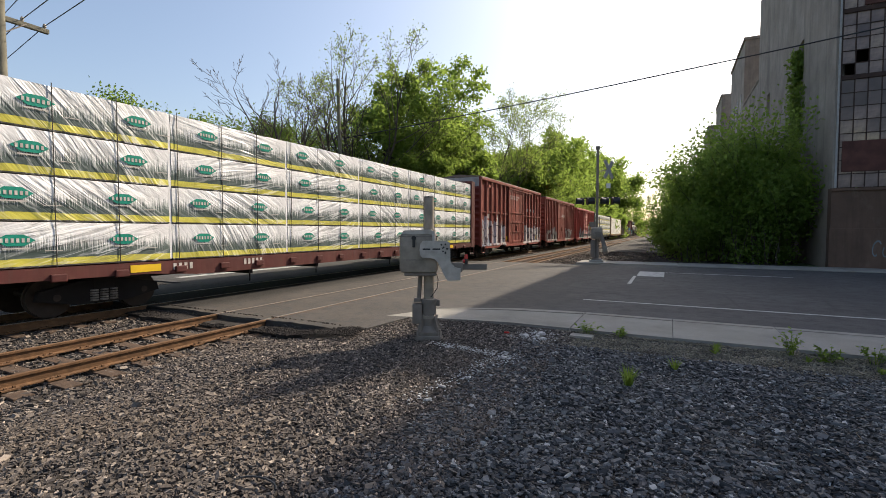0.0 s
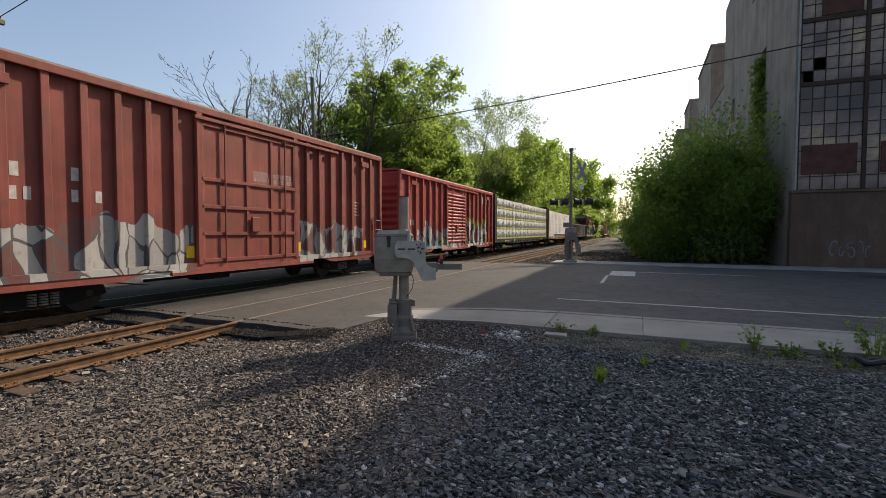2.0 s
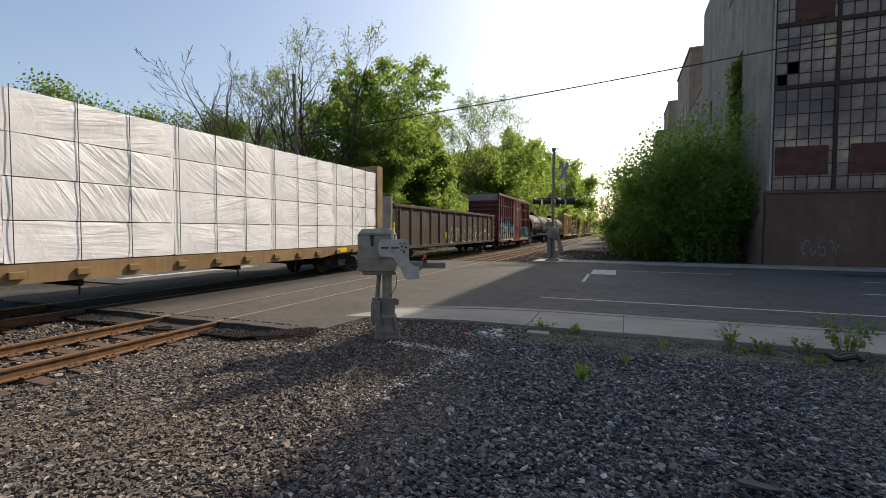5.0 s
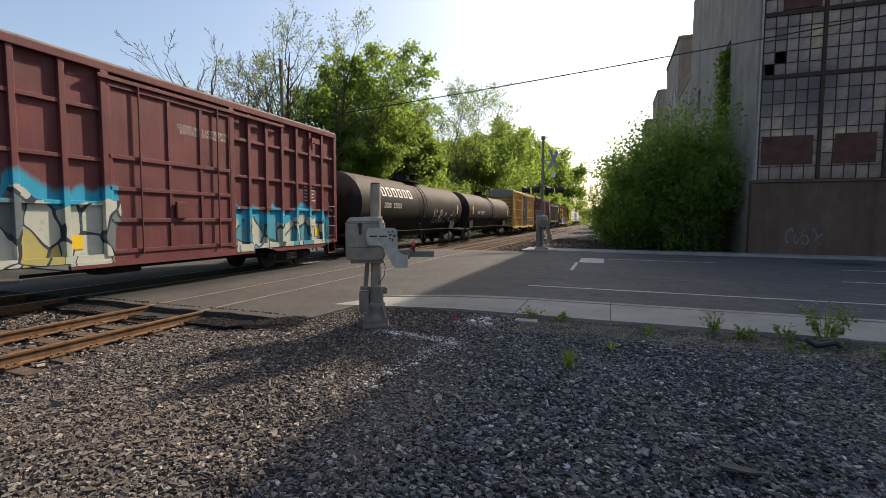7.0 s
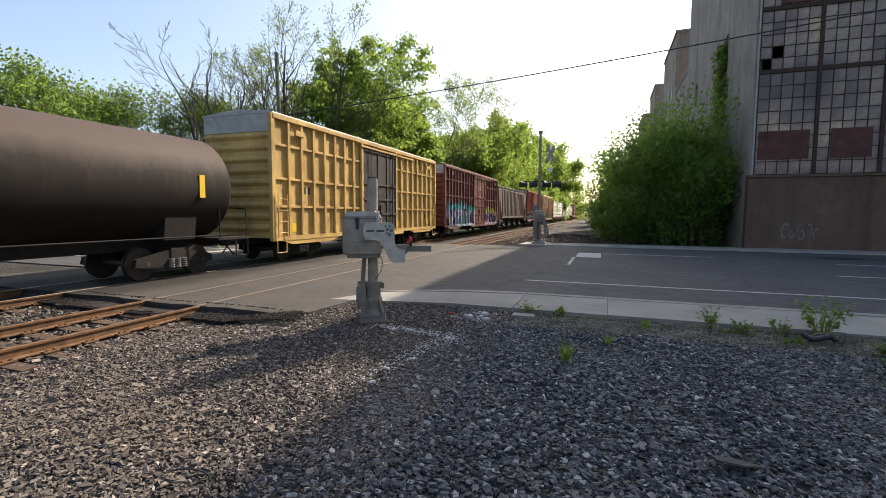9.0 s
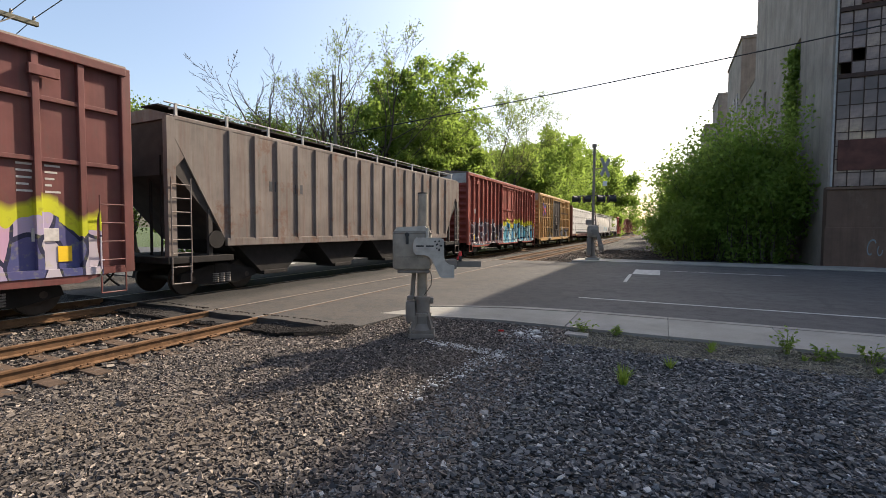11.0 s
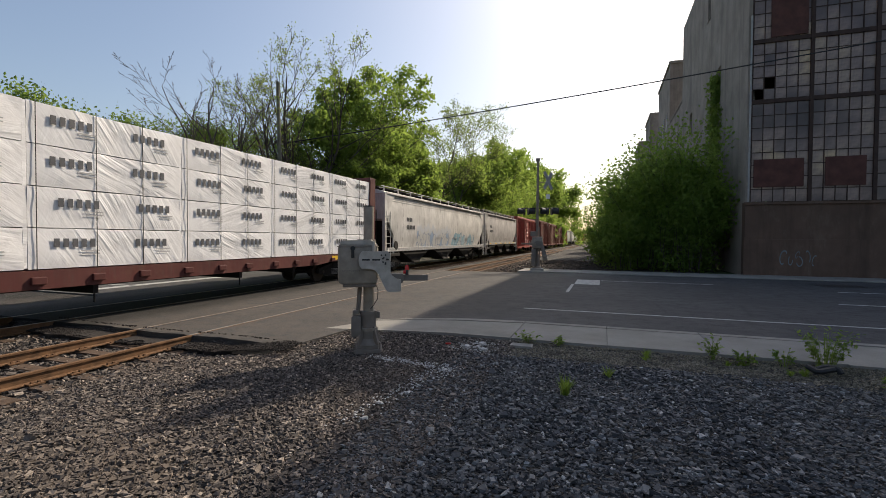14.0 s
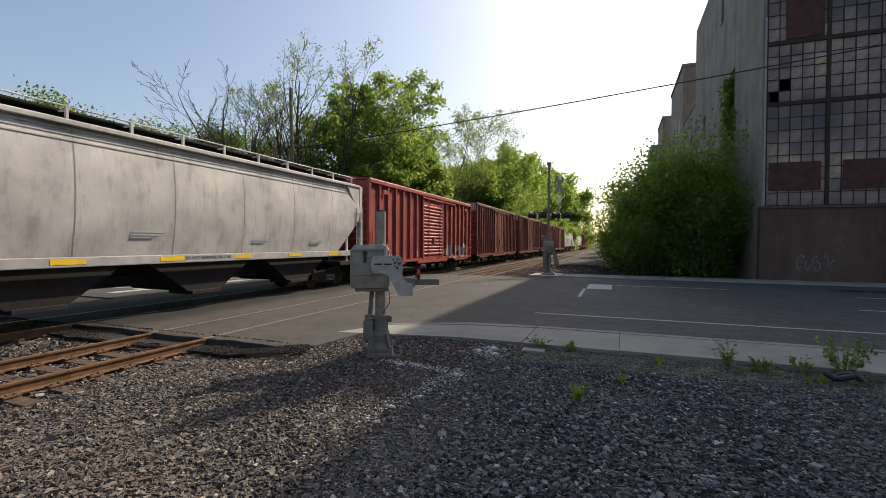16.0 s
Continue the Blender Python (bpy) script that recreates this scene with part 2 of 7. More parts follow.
def wrap_mat(name, printed):
    """Plastic wrap of a lumber bundle: origin at the bundle's lower outer edge."""
    n = Nodes(name)
    y, z = n.axis("Y"), n.axis("Z")
    a = n.mix(n.ramp(n.noise(1.2, 4.0), [(0.35, 0.0), (0.7, 1.0)]), (0.71, 0.70, 0.70), (0.84, 0.83, 0.83))
    if printed:
        def firs(per_metre, low, tall):
            v = n.t.nodes.new("ShaderNodeTexVoronoi")
            v.voronoi_dimensions = "1D"
            n.give(v.inputs["W"], n.math("MULTIPLY", y, per_metre))
            high = n.math("MULTIPLY", n.put("SeparateColor", Color=v.outputs["Color"]).outputs[0], tall)
            sharp = n.math("SUBTRACT", 1.0, n.math("MULTIPLY", v.outputs["Distance"], 1.7))
            return n.math("LESS_THAN", z, n.math("ADD", low, n.math("MULTIPLY", n.math("ADD", high, 0.1), sharp)))
        swell = n.math("ADD", 0.28, n.math("MULTIPLY", n.noise(0.7, 2.0, 0.5, n.scaled((0, 1.0, 0))), 0.16))
        a = n.mix(n.math("MULTIPLY", firs(9.0, swell, 0.26), 0.75), a, (0.20, 0.235, 0.225))
        a = n.mix(n.math("MULTIPLY", firs(6.0, n.math("SUBTRACT", swell, 0.07), 0.22), 0.95), a, n.mix(n.noise(2.0), (0.035, 0.062, 0.054), (0.10, 0.13, 0.118)))
        a = n.mix(n.math("LESS_THAN", n.math("ADD", z, n.math("MULTIPLY", n.noise(3.0), 0.05)), 0.195), a, n.mix(n.noise(3.0, 4.0), (0.48, 0.43, 0.04), (0.70, 0.65, 0.14)))
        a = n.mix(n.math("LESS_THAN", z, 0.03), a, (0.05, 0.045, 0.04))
    slant = n.t.nodes.new("ShaderNodeVectorRotate")
    slant.rotation_type = "X_AXIS"
    n.give(slant.inputs["Vector"], n.co)
    n.give(slant.inputs["Angle"], n.math("MULTIPLY", n.math("SUBTRACT", n.rand(), 0.25), 1.4))
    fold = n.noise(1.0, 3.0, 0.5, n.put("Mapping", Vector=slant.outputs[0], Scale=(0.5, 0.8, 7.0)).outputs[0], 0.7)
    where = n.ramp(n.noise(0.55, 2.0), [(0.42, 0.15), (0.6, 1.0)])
    ridge_sheen = n.ramp(fold, [(0.5, 0.0), (0.56, 1.0), (0.60, 0.0)])
    crease_shade = n.ramp(fold, [(0.38, 0.0), (0.44, 1.0), (0.49, 0.0)])
    # Sheen on the folds and shade in the creases are painted into the colour.
    a = n.mix(n.math("MULTIPLY", n.math("MULTIPLY", ridge_sheen, where), 0.75 if printed else 0.3), a, (0.86, 0.86, 0.86))
    a = n.mix(n.math("MULTIPLY", n.math("MULTIPLY", crease_shade, where), 0.5 if printed else 0.22), a, (0.16, 0.16, 0.165))
    soft = n.noise(1.6, 4.0, 0.55, None, 0.6)
    n.bump(n.math("ADD", n.math("MULTIPLY", fold, where), n.math("MULTIPLY", soft, 0.6)), 0.6 if printed else 0.4, 0.10)
    return n.done(a, 0.36, 0.0, 0.5)


M = {}
M["gravel"] = gravel_mat("gravel")
M["stone"] = stone_mat("brownish ballast stone", (1.08, 0.97, 0.88))
M["slate"] = stone_mat("blue-grey slaty stone", (1.06, 1.15, 1.24))
M["dirty_stone"] = stone_mat("dirty brown ballast stone", (0.85, 0.68, 0.55))
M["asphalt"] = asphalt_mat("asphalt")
M["grit"] = plain("dusty soil and grit", (0.19, 0.168, 0.128), 0.95, 0, 0.5, 2.5, 0.8, 90.0)
M["dust"] = plain("pale broken plaster", (0.50, 0.49, 0.47), 0.95, 0, 0.3, 8.0, 0.4)
M["dry_twig"] = plain("dry grey stalk", (0.20, 0.165, 0.12), 0.9, 0, 0.3, 8.0)
M["pale_concrete"] = concrete_mat("pale concrete", (0.30, 0.285, 0.255))
M["wall"] = concrete_mat("stained concrete wall", (0.32, 0.275, 0.235), 0.6)
M["facade"] = concrete_mat("sooty concrete facade", (0.14, 0.087, 0.062), 0.6)
M["rust"] = plain("rusted rail steel", (0.135, 0.07, 0.032), 0.85, 0.0, 0.4, 6.0, 0.3)
M["polished"] = plain("worn rail head", (0.34, 0.29, 0.24), 0.5, 0.2, 0.3)
M["rail_worn"] = plain("dull worn rail head", (0.19, 0.16, 0.135), 0.7, 0.0, 0.3)
M["tie"] = plain("weathered sleeper wood", (0.075, 0.048, 0.032), 0.9, 0, 0.4, 8.0, 0.5)
M["galv"] = plain("galvanised steel", (0.27, 0.23, 0.185), 0.5, 0.0, 0.3, 5.0, 0.1)
M["galv_dark"] = plain("dull cast steel", (0.19, 0.16, 0.135), 0.65, 0.0, 0.2, 5.0, 0.1)
M["galv_pale"] = plain("pale worn cast aluminium and sunlit-look lid", (0.44, 0.40, 0.35), 0.5, 0.0, 0.2, 7.0, 0.12)
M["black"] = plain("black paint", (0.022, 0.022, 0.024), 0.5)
M["red_lens"] = plain("red lens", (0.55, 0.03, 0.03), 0.25)
M["dark_lens"] = plain("unlit red lens", (0.07, 0.012, 0.012), 0.3)
M["white"] = plain("white paint", (0.72, 0.72, 0.70), 0.6, 0, 0.1)
M["paint_line"] = plain("worn white road paint", (0.42, 0.42, 0.41), 0.8, 0, 0.4, 5.0, 0.2)
M["dark_letter"] = plain("dark print", (0.05, 0.05, 0.055), 0.5)
M["green_print"] = plain("green print", (0.01, 0.24, 0.17), 0.4, 0, 0.1)
M["yellow"] = plain("yellow reflector", (0.75, 0.48, 0.02), 0.5, 0, 0.1)
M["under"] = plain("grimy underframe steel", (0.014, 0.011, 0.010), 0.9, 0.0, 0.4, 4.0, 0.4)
M["wheel"] = plain("wheel steel", (0.05, 0.037, 0.03), 0.6, 0.4, 0.3, 5.0)
M["spring"] = plain("spring steel", (0.28, 0.25, 0.23), 0.6, 0.4, 0.3, 5.0)
M["bark"] = plain("grey bark", (0.085, 0.07, 0.058), 0.95, 0, 0.35, 4.0, 0.7, 25.0)
M["pole_wood"] = plain("weathered pole wood", (0.17, 0.16, 0.12), 0.9, 0, 0.3, 2.0, 0.5, 30.0)
M["leaf_a"] = leaf_mat("spring leaf", (0.105, 0.17, 0.028), (0.24, 0.31, 0.065))
M["leaf_b"] = leaf_mat("mid green leaf", (0.06, 0.115, 0.024), (0.14, 0.205, 0.045))
M["leaf_c"] = leaf_mat("dark bush leaf", (0.11, 0.20, 0.035), (0.25, 0.36, 0.075))
M["leaf_d"] = leaf_mat("deep green leaf", (0.035, 0.075, 0.018), (0.085, 0.135, 0.032))
M["leaf_y"] = leaf_mat("young leaf", (0.11, 0.13, 0.03), (0.20, 0.21, 0.06))
M["grass"] = leaf_mat("grass blade", (0.11, 0.18, 0.024), (0.19, 0.26, 0.04))
M["steel_frame"] = plain("rusted window steel", (0.05, 0.028, 0.022), 0.8, 0.0, 0.3)
M["rust_sheet"] = plain("rusted sheet", (0.10, 0.04, 0.032), 0.8, 0.1, 0.35, 2.0)
M["hop_end"] = plain("dark brown hopper end sheets", (0.045, 0.037, 0.033), 0.85, 0, 0.4, 2.0, 0.3)
M["weld"] = plain("dirty weld seam", (0.24, 0.22, 0.20), 0.8, 0, 0.3)
M["pack_print"] = plain("dark grey pack print", (0.10, 0.10, 0.105), 0.5)
M["roofgrey"] = plain("galvanised car roof", (0.36, 0.35, 0.34), 0.7, 0.0, 0.2)
M["car_roof"] = plain("dirty car roof", (0.15, 0.12, 0.10), 0.85, 0.0, 0.3)
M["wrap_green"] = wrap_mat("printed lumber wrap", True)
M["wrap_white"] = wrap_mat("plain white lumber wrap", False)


def pane_mat(name):
    n = Nodes(name)
    r = n.math("ADD", n.math("MULTIPLY", n.rand(), 0.2), n.math("MULTIPLY", n.put("TexNoise", Vector=n.t.nodes.new("ShaderNodeNewGeometry").outputs["Position"], Scale=0.35, Detail=3.0).outputs["Fac"], 0.84))
    a = n.ramp(r, [(0.3, (0.07, 0.05, 0.05)), (0.42, (0.15, 0.105, 0.098)), (0.54, (0.25, 0.175, 0.155)), (0.66, (0.36, 0.26, 0.205)), (0.78, (0.58, 0.42, 0.25))])
    a = n.mix(n.math("MULTIPLY", n.ramp(n.noise(4.0, 5.0, 0.65), [(0.4, 0.0), (0.7, 1.0)]), 0.6), a, (0.09, 0.072, 0.066))
    n.bump(n.noise(5.0, 2.0), 0.15, 0.02)
    return n.done(a, 0.3, 0.0, 0.45)


M["pane"] = pane_mat("grimy window pane")


# ---- mesh helpers ----
class Shape:
    """Vertices and faces gathered from simple solids."""

    def __init__(self):
        self.v, self.f = [], []

    def add(self, vs, fs):
        k = len(self.v)
        self.v += [tuple(v) for v in vs]
        self.f += [tuple(k + i for i in f) for f in fs]
        return self

    def box(self, x0, x1, y0, y1, z0, z1):
        vs = [(x, y, z) for x in (x0, x1) for y in (y0, y1) for z in (z0, z1)]
        return self.add(vs, [(0, 1, 3, 2), (4, 6, 7, 5), (0, 4, 5, 1), (2, 3, 7, 6), (0, 2, 6, 4), (1, 5, 7, 3)])

    def cbox(self, x0, x1, y0, y1, z0, z1, c=0.02):
        """A box with chamfered edges."""
        bm = bmesh.new()
        bmesh.ops.create_cube(bm, size=1)
        for v in bm.verts:
            v.co = Vector(((x0 + x1) / 2 + v.co.x * (x1 - x0), (y0 + y1) / 2 + v.co.y * (y1 - y0), (z0 + z1) / 2 + v.co.z * (z1 - z0)))
        bmesh.ops.bevel(bm, geom=bm.edges[:], offset=c, segments=2, affect="EDGES", profile=0.6)
        bm.verts.index_update()
        self.add([v.co[:] for v in bm.verts], [[v.index for v in f.verts] for f in bm.faces])
        bm.free()
        return self

    def tube(self, p, q, r, r2=None, n=10, caps=True):
        p, q = Vector(p), Vector(q)
        r2 = r if r2 is None else r2
        d = (q - p).normalized()
        a = d.cross(Vector((0, 0, 1)) if abs(d.z) < 0.9 else Vector((1, 0, 0))).normalized()
        b = d.cross(a)
        vs = []
        for c, rr in ((p, r), (q, r2)):
            vs += [c + (a * math.cos(2 * math.pi * i / n) + b * math.sin(2 * math.pi * i / n)) * rr for i in range(n)]
        fs = [(i, (i + 1) % n, n + (i + 1) % n, n + i) for i in range(n)]
        if caps:
            fs += [tuple(range(n - 1, -1, -1)), tuple(range(n, 2 * n))]
        return self.add(vs, fs)

    def line(self, pts, r, n=5):
        """A round wire through points, as one skin."""
        k = len(self.v)
        for i, p in enumerate(pts):
            d = (pts[min(i + 1, len(pts) - 1)] - pts[max(i - 1, 0)]).normalized()
            a = d.cross(Vector((0, 0, 1))).normalized()
            b = d.cross(a)
            self.v += [tuple(p + (a * math.cos(6.2832 * j / n) + b * math.sin(6.2832 * j / n)) * r) for j in range(n)]
        self.f += [(k + i * n + j, k + i * n + (j + 1) % n, k + (i + 1) * n + (j + 1) % n, k + (i + 1) * n + j) for i in range(len(pts) - 1) for j in range(n)]
        return self

    def prism(self, poly, axis, a, b):
        """A polygon of pairs, drawn out along axis from a to b."""
        def at(p, w):
            return {"x": (w, p[0], p[1]), "y": (p[0], w, p[1]), "z": (p[0], p[1], w)}[axis]
        k = len(poly)
        vs = [at(p, a) for p in poly] + [at(p, b) for p in poly]
        return self.add(vs, [(i, (i + 1) % k, k + (i + 1) % k, k + i) for i in range(k)] + [tuple(range(k - 1, -1, -1)), tuple(range(k, 2 * k))])

    def mesh(self, name, material, smooth=False):
        me = bpy.data.meshes.new(name)
        me.from_pydata(self.v, [], self.f)
        bm = bmesh.new()
        bm.from_mesh(me)
        if len(bm.faces) < 60000:
            bmesh.ops.recalc_face_normals(bm, faces=bm.faces[:])
        bm.to_mesh(me)
        bm.free()
        me.materials.append(material)
        if smooth:
            me.polygons.foreach_set("use_smooth", [True] * len(me.polygons))
            me.set_sharp_from_angle(angle=radians(35))
        return me


def part(name, shape, material, parent=None, label="", smooth=False, at=None):
    """One mesh object under a thing or a part."""
    me = shape if isinstance(shape, bpy.types.Mesh) else shape.mesh(name, material, smooth)
    ob = new(name, me)
    if parent:
        ob.parent = parent
    if at:
        ob.location = at
    return tagged(ob, label)


def thing(name, label, category, group="", at=(0, 0, 0, 0, 0, 0)):
    ob = new(name)
    ob.empty_display_size = 0.2
    ob.matrix_basis = pose(*at)
    return tagged(ob, label, category, group)


def words(text, size, material, parent, place, name="lettering", width=1.0):
    """Raised lettering on a car side that faces +x, starting at place = (x, y, z)."""
    cu = bpy.data.curves.new(name, "FONT")
    cu.body, cu.size, cu.extrude, cu.space_line = text, size, 0.004, 0.9
    tmp = bpy.data.objects.new(name, cu)
    me = bpy.data.meshes.new_from_object(tmp)
    bpy.data.objects.remove(tmp)
    me.materials.clear()
    me.materials.append(material)
    me.transform(Matrix(((0, 0, 1, 0), (width, 0, 0, 0), (0, 1, 0, 0), (0, 0, 0, 1))))
    ob = part(name, me, material, parent)
    ob.location = place
    return ob


def mark(s, x, y0, y1, z0, z1):
    """One letter-sized plain bar."""
    t = (y1 - y0) * 0.1
    return s.box(x, x + 0.006, y0 + t, y1 - t, z0, z1)


def bars(parent, material, rows, x, name="lettering"):
    """Plain marks in place of unread letters: rows of (y0, y1, z0, z1)."""
    for r in rows:
        part(name, mark(Shape(), x, *r[:4]), material, parent)


def glyphs(y, z, n, w, h, gap=0.3):
    """n plain letter-sized marks in a row from y."""
    return [(y + i * w * (1 + gap), y + i * w * (1 + gap) + w * 0.9, z, z + h) for i in range(n)]


# ---- ground, road, tracks ----
TRACK_NEAR, TRACK_FAR = -8.45, -12.6


def ground_height(x, y):
    """Ballast level: low beside the bare rails, level elsewhere, with slight swells."""
    t = min(1.0, max(0.0, (-5.4 - x) / 1.2)) * min(1.0, max(0.0, (x + 19.0) / 2.0))
    bare = 1.0 if (y < 7.0 or y > 26.5) else 0.0
    low = -0.17 * t * bare
    swell = 0.03 * noise.noise(Vector((x * 0.5, y * 0.5, 0))) if -8 < y < 8.8 else 0.0
    return -0.045 + low + min(swell, 0.02)


def build_ground():
    xs = np.r_[-1500, -600, -250, -120, -60, -35, np.arange(-24, 9, 0.3), 12, 20, 40, 90, 250, 600, 1500]
    ys = np.r_[-1500, -500, -150, -50, -15, np.arange(-4, 10, 0.25), np.arange(10, 40, 1.5), 60, 100, 180, 300, 600, 1200, 3000]
    s = Shape()
    s.v = [(x, y, ground_height(x, y)) for y in ys for x in xs]
    w = len(xs)
    s.f = [(j * w + i, j * w + i + 1, (j + 1) * w + i + 1, (j + 1) * w + i) for j in range(len(ys) - 1) for i in range(w - 1)]
    tagged(part("ground", s, M["gravel"]), "grey crushed-stone ground with rough grass further off", "ground", kind="structure")


def edge(x0, x1, y, jitter, n, seed):
    rng = random.Random(seed)
    return [(x0 + (x1 - x0) * i / n, y + rng.uniform(-jitter, jitter)) for i in range(n + 1)]


def build_road():
    near = edge(-80, -15.8, 10.6, 0.05, 8, 1) + edge(-15.7, -5.3, 6.95, 0.07, 30, 2) + [(-5.0, 9.6), (-4.4, 10.2), (-3.2, 10.72)] + edge(-1.5, 80, 10.9, 0.0, 4, 3)
    far = edge(80, -3.2, 27.5, 0.0, 4, 4) + edge(-5.2, -15.6, 26.6, 0.12, 20, 5) + edge(-15.8, -80, 26.3, 0.05, 6, 6)
    s = Shape().prism(near + far, "z", -0.2, 0.0)
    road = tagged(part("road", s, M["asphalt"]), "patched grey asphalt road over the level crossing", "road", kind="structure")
    for name, x0, x1, y0, y1 in (("lane_line", -2.1, 45, 12.95, 13.06), ("lane_line", 6.9, 45, 17.4, 17.52), ("lane_line", 8.5, 45, 21.55, 21.67), ("lane_line", -45, -17.5, 13.0, 13.12), ("lane_line", -45, -17.5, 18.4, 18.52),
                                 ("stop_bar", -1.2, -0.15, 20.9, 23.3), ("lane_line", -1.32, -1.2, 17.6, 20.8), ("lane_line", -0.1, 4.6, 23.05, 23.15), ("stop_bar", -17.9, -17.45, 11.6, 18.2)):
        part(name, Shape().box(x0, x1, y0, y1, 0.001, 0.005), M["paint_line"], road, "worn white road paint")
    for x0, x1, y0, y1 in ((2.4, 3.1, 24.9, 25.6), (-2.2, -1.3, 14.6, 15.1)):
        part("asphalt_patch", Shape().box(x0, x1, y0, y1, 0.001, 0.004), M["black_patch"], road, "darker patch")
    # crumbling dark edge beside the bare near track
    for x0, x1, d, sd_ in ((-7.55, -5.1, 0.5, 8), (-9.1, -7.8, 0.45, 10), (-11.7, -9.35, 0.55, 12)):
        s = Shape().prism(edge(x0, x1, 6.95 - d, 0.12, 12, sd_) + edge(x1, x0, 6.99, 0.02, 6, sd_ + 1), "z", -0.25, -0.10)
        part("broken_edge", s, M["tar_crumble"], road, "dark crumbling asphalt edge")
    drain = tagged(part("storm_drain", Shape().cbox(8.9, 10.7, 24.1, 25.2, -0.05, 0.006, 0.004), M["black"]), "dark iron storm drain grate in the road", "drain")


M["tar_crumble"] = plain("crumbled tar", (0.022, 0.018, 0.016), 0.95, 0, 0.5, 9.0, 0.9, 40.0)
M["black_patch"] = plain("tar patch", (0.045, 0.045, 0.047), 0.85, 0, 0.3, 3.0, 0.3)


def build_pavements():
    near = tagged(new("pavement"), "pale concrete footway strip beside the gravel lot", "pavement", kind="structure")
    rng = random.Random(5)
    x = -1.7
    first = Shape().prism([(-5.65, 8.5), (-4.6, 8.72), (-3.0, 9.02), (-1.72, 9.0), (-1.72, 10.66), (-3.3, 10.42), (-4.4, 10.05), (-5.1, 9.7)], "z", -0.2, 0.004)
    part("slab", first, M["pale_concrete"], near)
    part("kerb", Shape().prism([(-5.1, 9.703), (-4.4, 10.053), (-3.3, 10.423), (-1.72, 10.664), (-1.72, 10.88), (-3.25, 10.70), (-4.42, 10.18), (-5.05, 9.76)], "z", -0.2, 0.02), M["pale_concrete"], near)
    slab = Shape().cbox(0, 1.792, 8.98, 10.66, -0.2, 0.006, 0.006).mesh("slab", M["pale_concrete"])
    kerb = Shape().cbox(0, 1.79, 10.675, 10.88, -0.2, 0.022, 0.01).mesh("kerb", M["pale_concrete"])
    for i in range(20):
        part("slab", slab, None, near, at=(x + i * 1.8, rng.uniform(-0.012, 0.012), rng.uniform(-0.008, 0.006)))
        part("kerb", kerb, None, near, at=(x + i * 1.8, 0, 0))
    far = tagged(new("pavement_far"), "raised concrete footway along the factory front", "pavement", kind="structure")
    slab = Shape().cbox(0, 1.78, 27.75, 30.1, -0.2, 0.045, 0.01).mesh("slab", M["pale_concrete"])
    kerb = Shape().cbox(0, 1.79, 27.52, 27.735, -0.2, 0.055, 0.02).mesh("kerb", M["pale_concrete"])
    for i in range(26):
        part("slab", slab, None, far, at=(-4.9 + i * 1.8, 0, rng.uniform(-0.01, 0.005)))
        part("kerb", kerb, None, far, at=(-4.9 + i * 1.8, 0, 0))


def rail_shape(x, y0, y1, top):
    """A flat-bottomed rail: foot, web and head."""
    prof = [(-0.07, -0.17), (0.07, -0.17), (0.07, -0.155), (0.012, -0.14), (0.012, -0.045), (0.036, -0.035), (0.036, -0.006), (0.03, 0.0), (-0.03, 0.0), (-0.036, -0.006), (-0.036, -0.035), (-0.012, -0.045), (-0.012, -0.14), (-0.07, -0.155)]
    return Shape().prism([(x + a, top + b) for a, b in prof], "y", y0, y1)


def build_tracks():
    rng = random.Random(11)
    tie = Shape().cbox(-1.3, 1.3, -0.11, 0.11, -0.18, 0.0, 0.012).mesh("sleeper", M["tie"])
    plate = Shape()
    plate.box(-0.16, 0.16, -0.1, 0.1, 0.0, 0.02)
    for a in (-0.11, 0.11):
        plate.box(a - 0.018, a + 0.018, -0.06, -0.03, 0.02, 0.045).box(a - 0.018, a + 0.018, 0.03, 0.06, 0.02, 0.045)
    plate = plate.mesh("tie_plate", M["rust"])
    for name, x, label, head in (("track", TRACK_NEAR, "rusty siding track on worn wooden sleepers", "rust"), ("track", TRACK_FAR, "main line track on wooden sleepers under the train", "polished")):
        tr = tagged(new(name), label, "railway track")
        for side in (-0.755, 0.755):
            part("rail", rail_shape(x + side, -60, 420, 0.008), M["rust"], tr)
            y0, y1 = (6.9, 26.7) if head == "rust" else (-60, 420)
            part("rail_head", Shape().box(x + side - 0.034, x + side + 0.034, y0, y1, 0.0082, 0.0105), M["polished" if head == "polished" else "rail_worn"], tr, "worn running surface")
        far = Shape()
        for k in range(-28, 160):
            y = k * 0.53 + rng.uniform(-0.03, 0.03)
            if 6.7 < y < 26.8:
                continue
            if -6 < y < 7:
                part("sleeper", tie, None, tr, at=(x + rng.uniform(-0.05, 0.05), y, -0.175))
                for side in (-0.755, 0.755):
                    part("tie_plate", plate, None, tr, at=(x + side, y, -0.158))
            else:
                far.box(x - 1.3, x + 1.3, y - 0.11, y + 0.11, -0.33, -0.155)
        tagged(part("sleeper_row", far, M["tie"], tr), kind="stuff")
        for side in (-0.755, 0.755):
            part("flangeway", Shape().box(x + side + (0.04 if side < 0 else -0.115), x + side + (0.115 if side < 0 else -0.04), 6.9, 26.7, 0.0012, 0.004), M["black_patch"], tr, "dark flangeway groove")


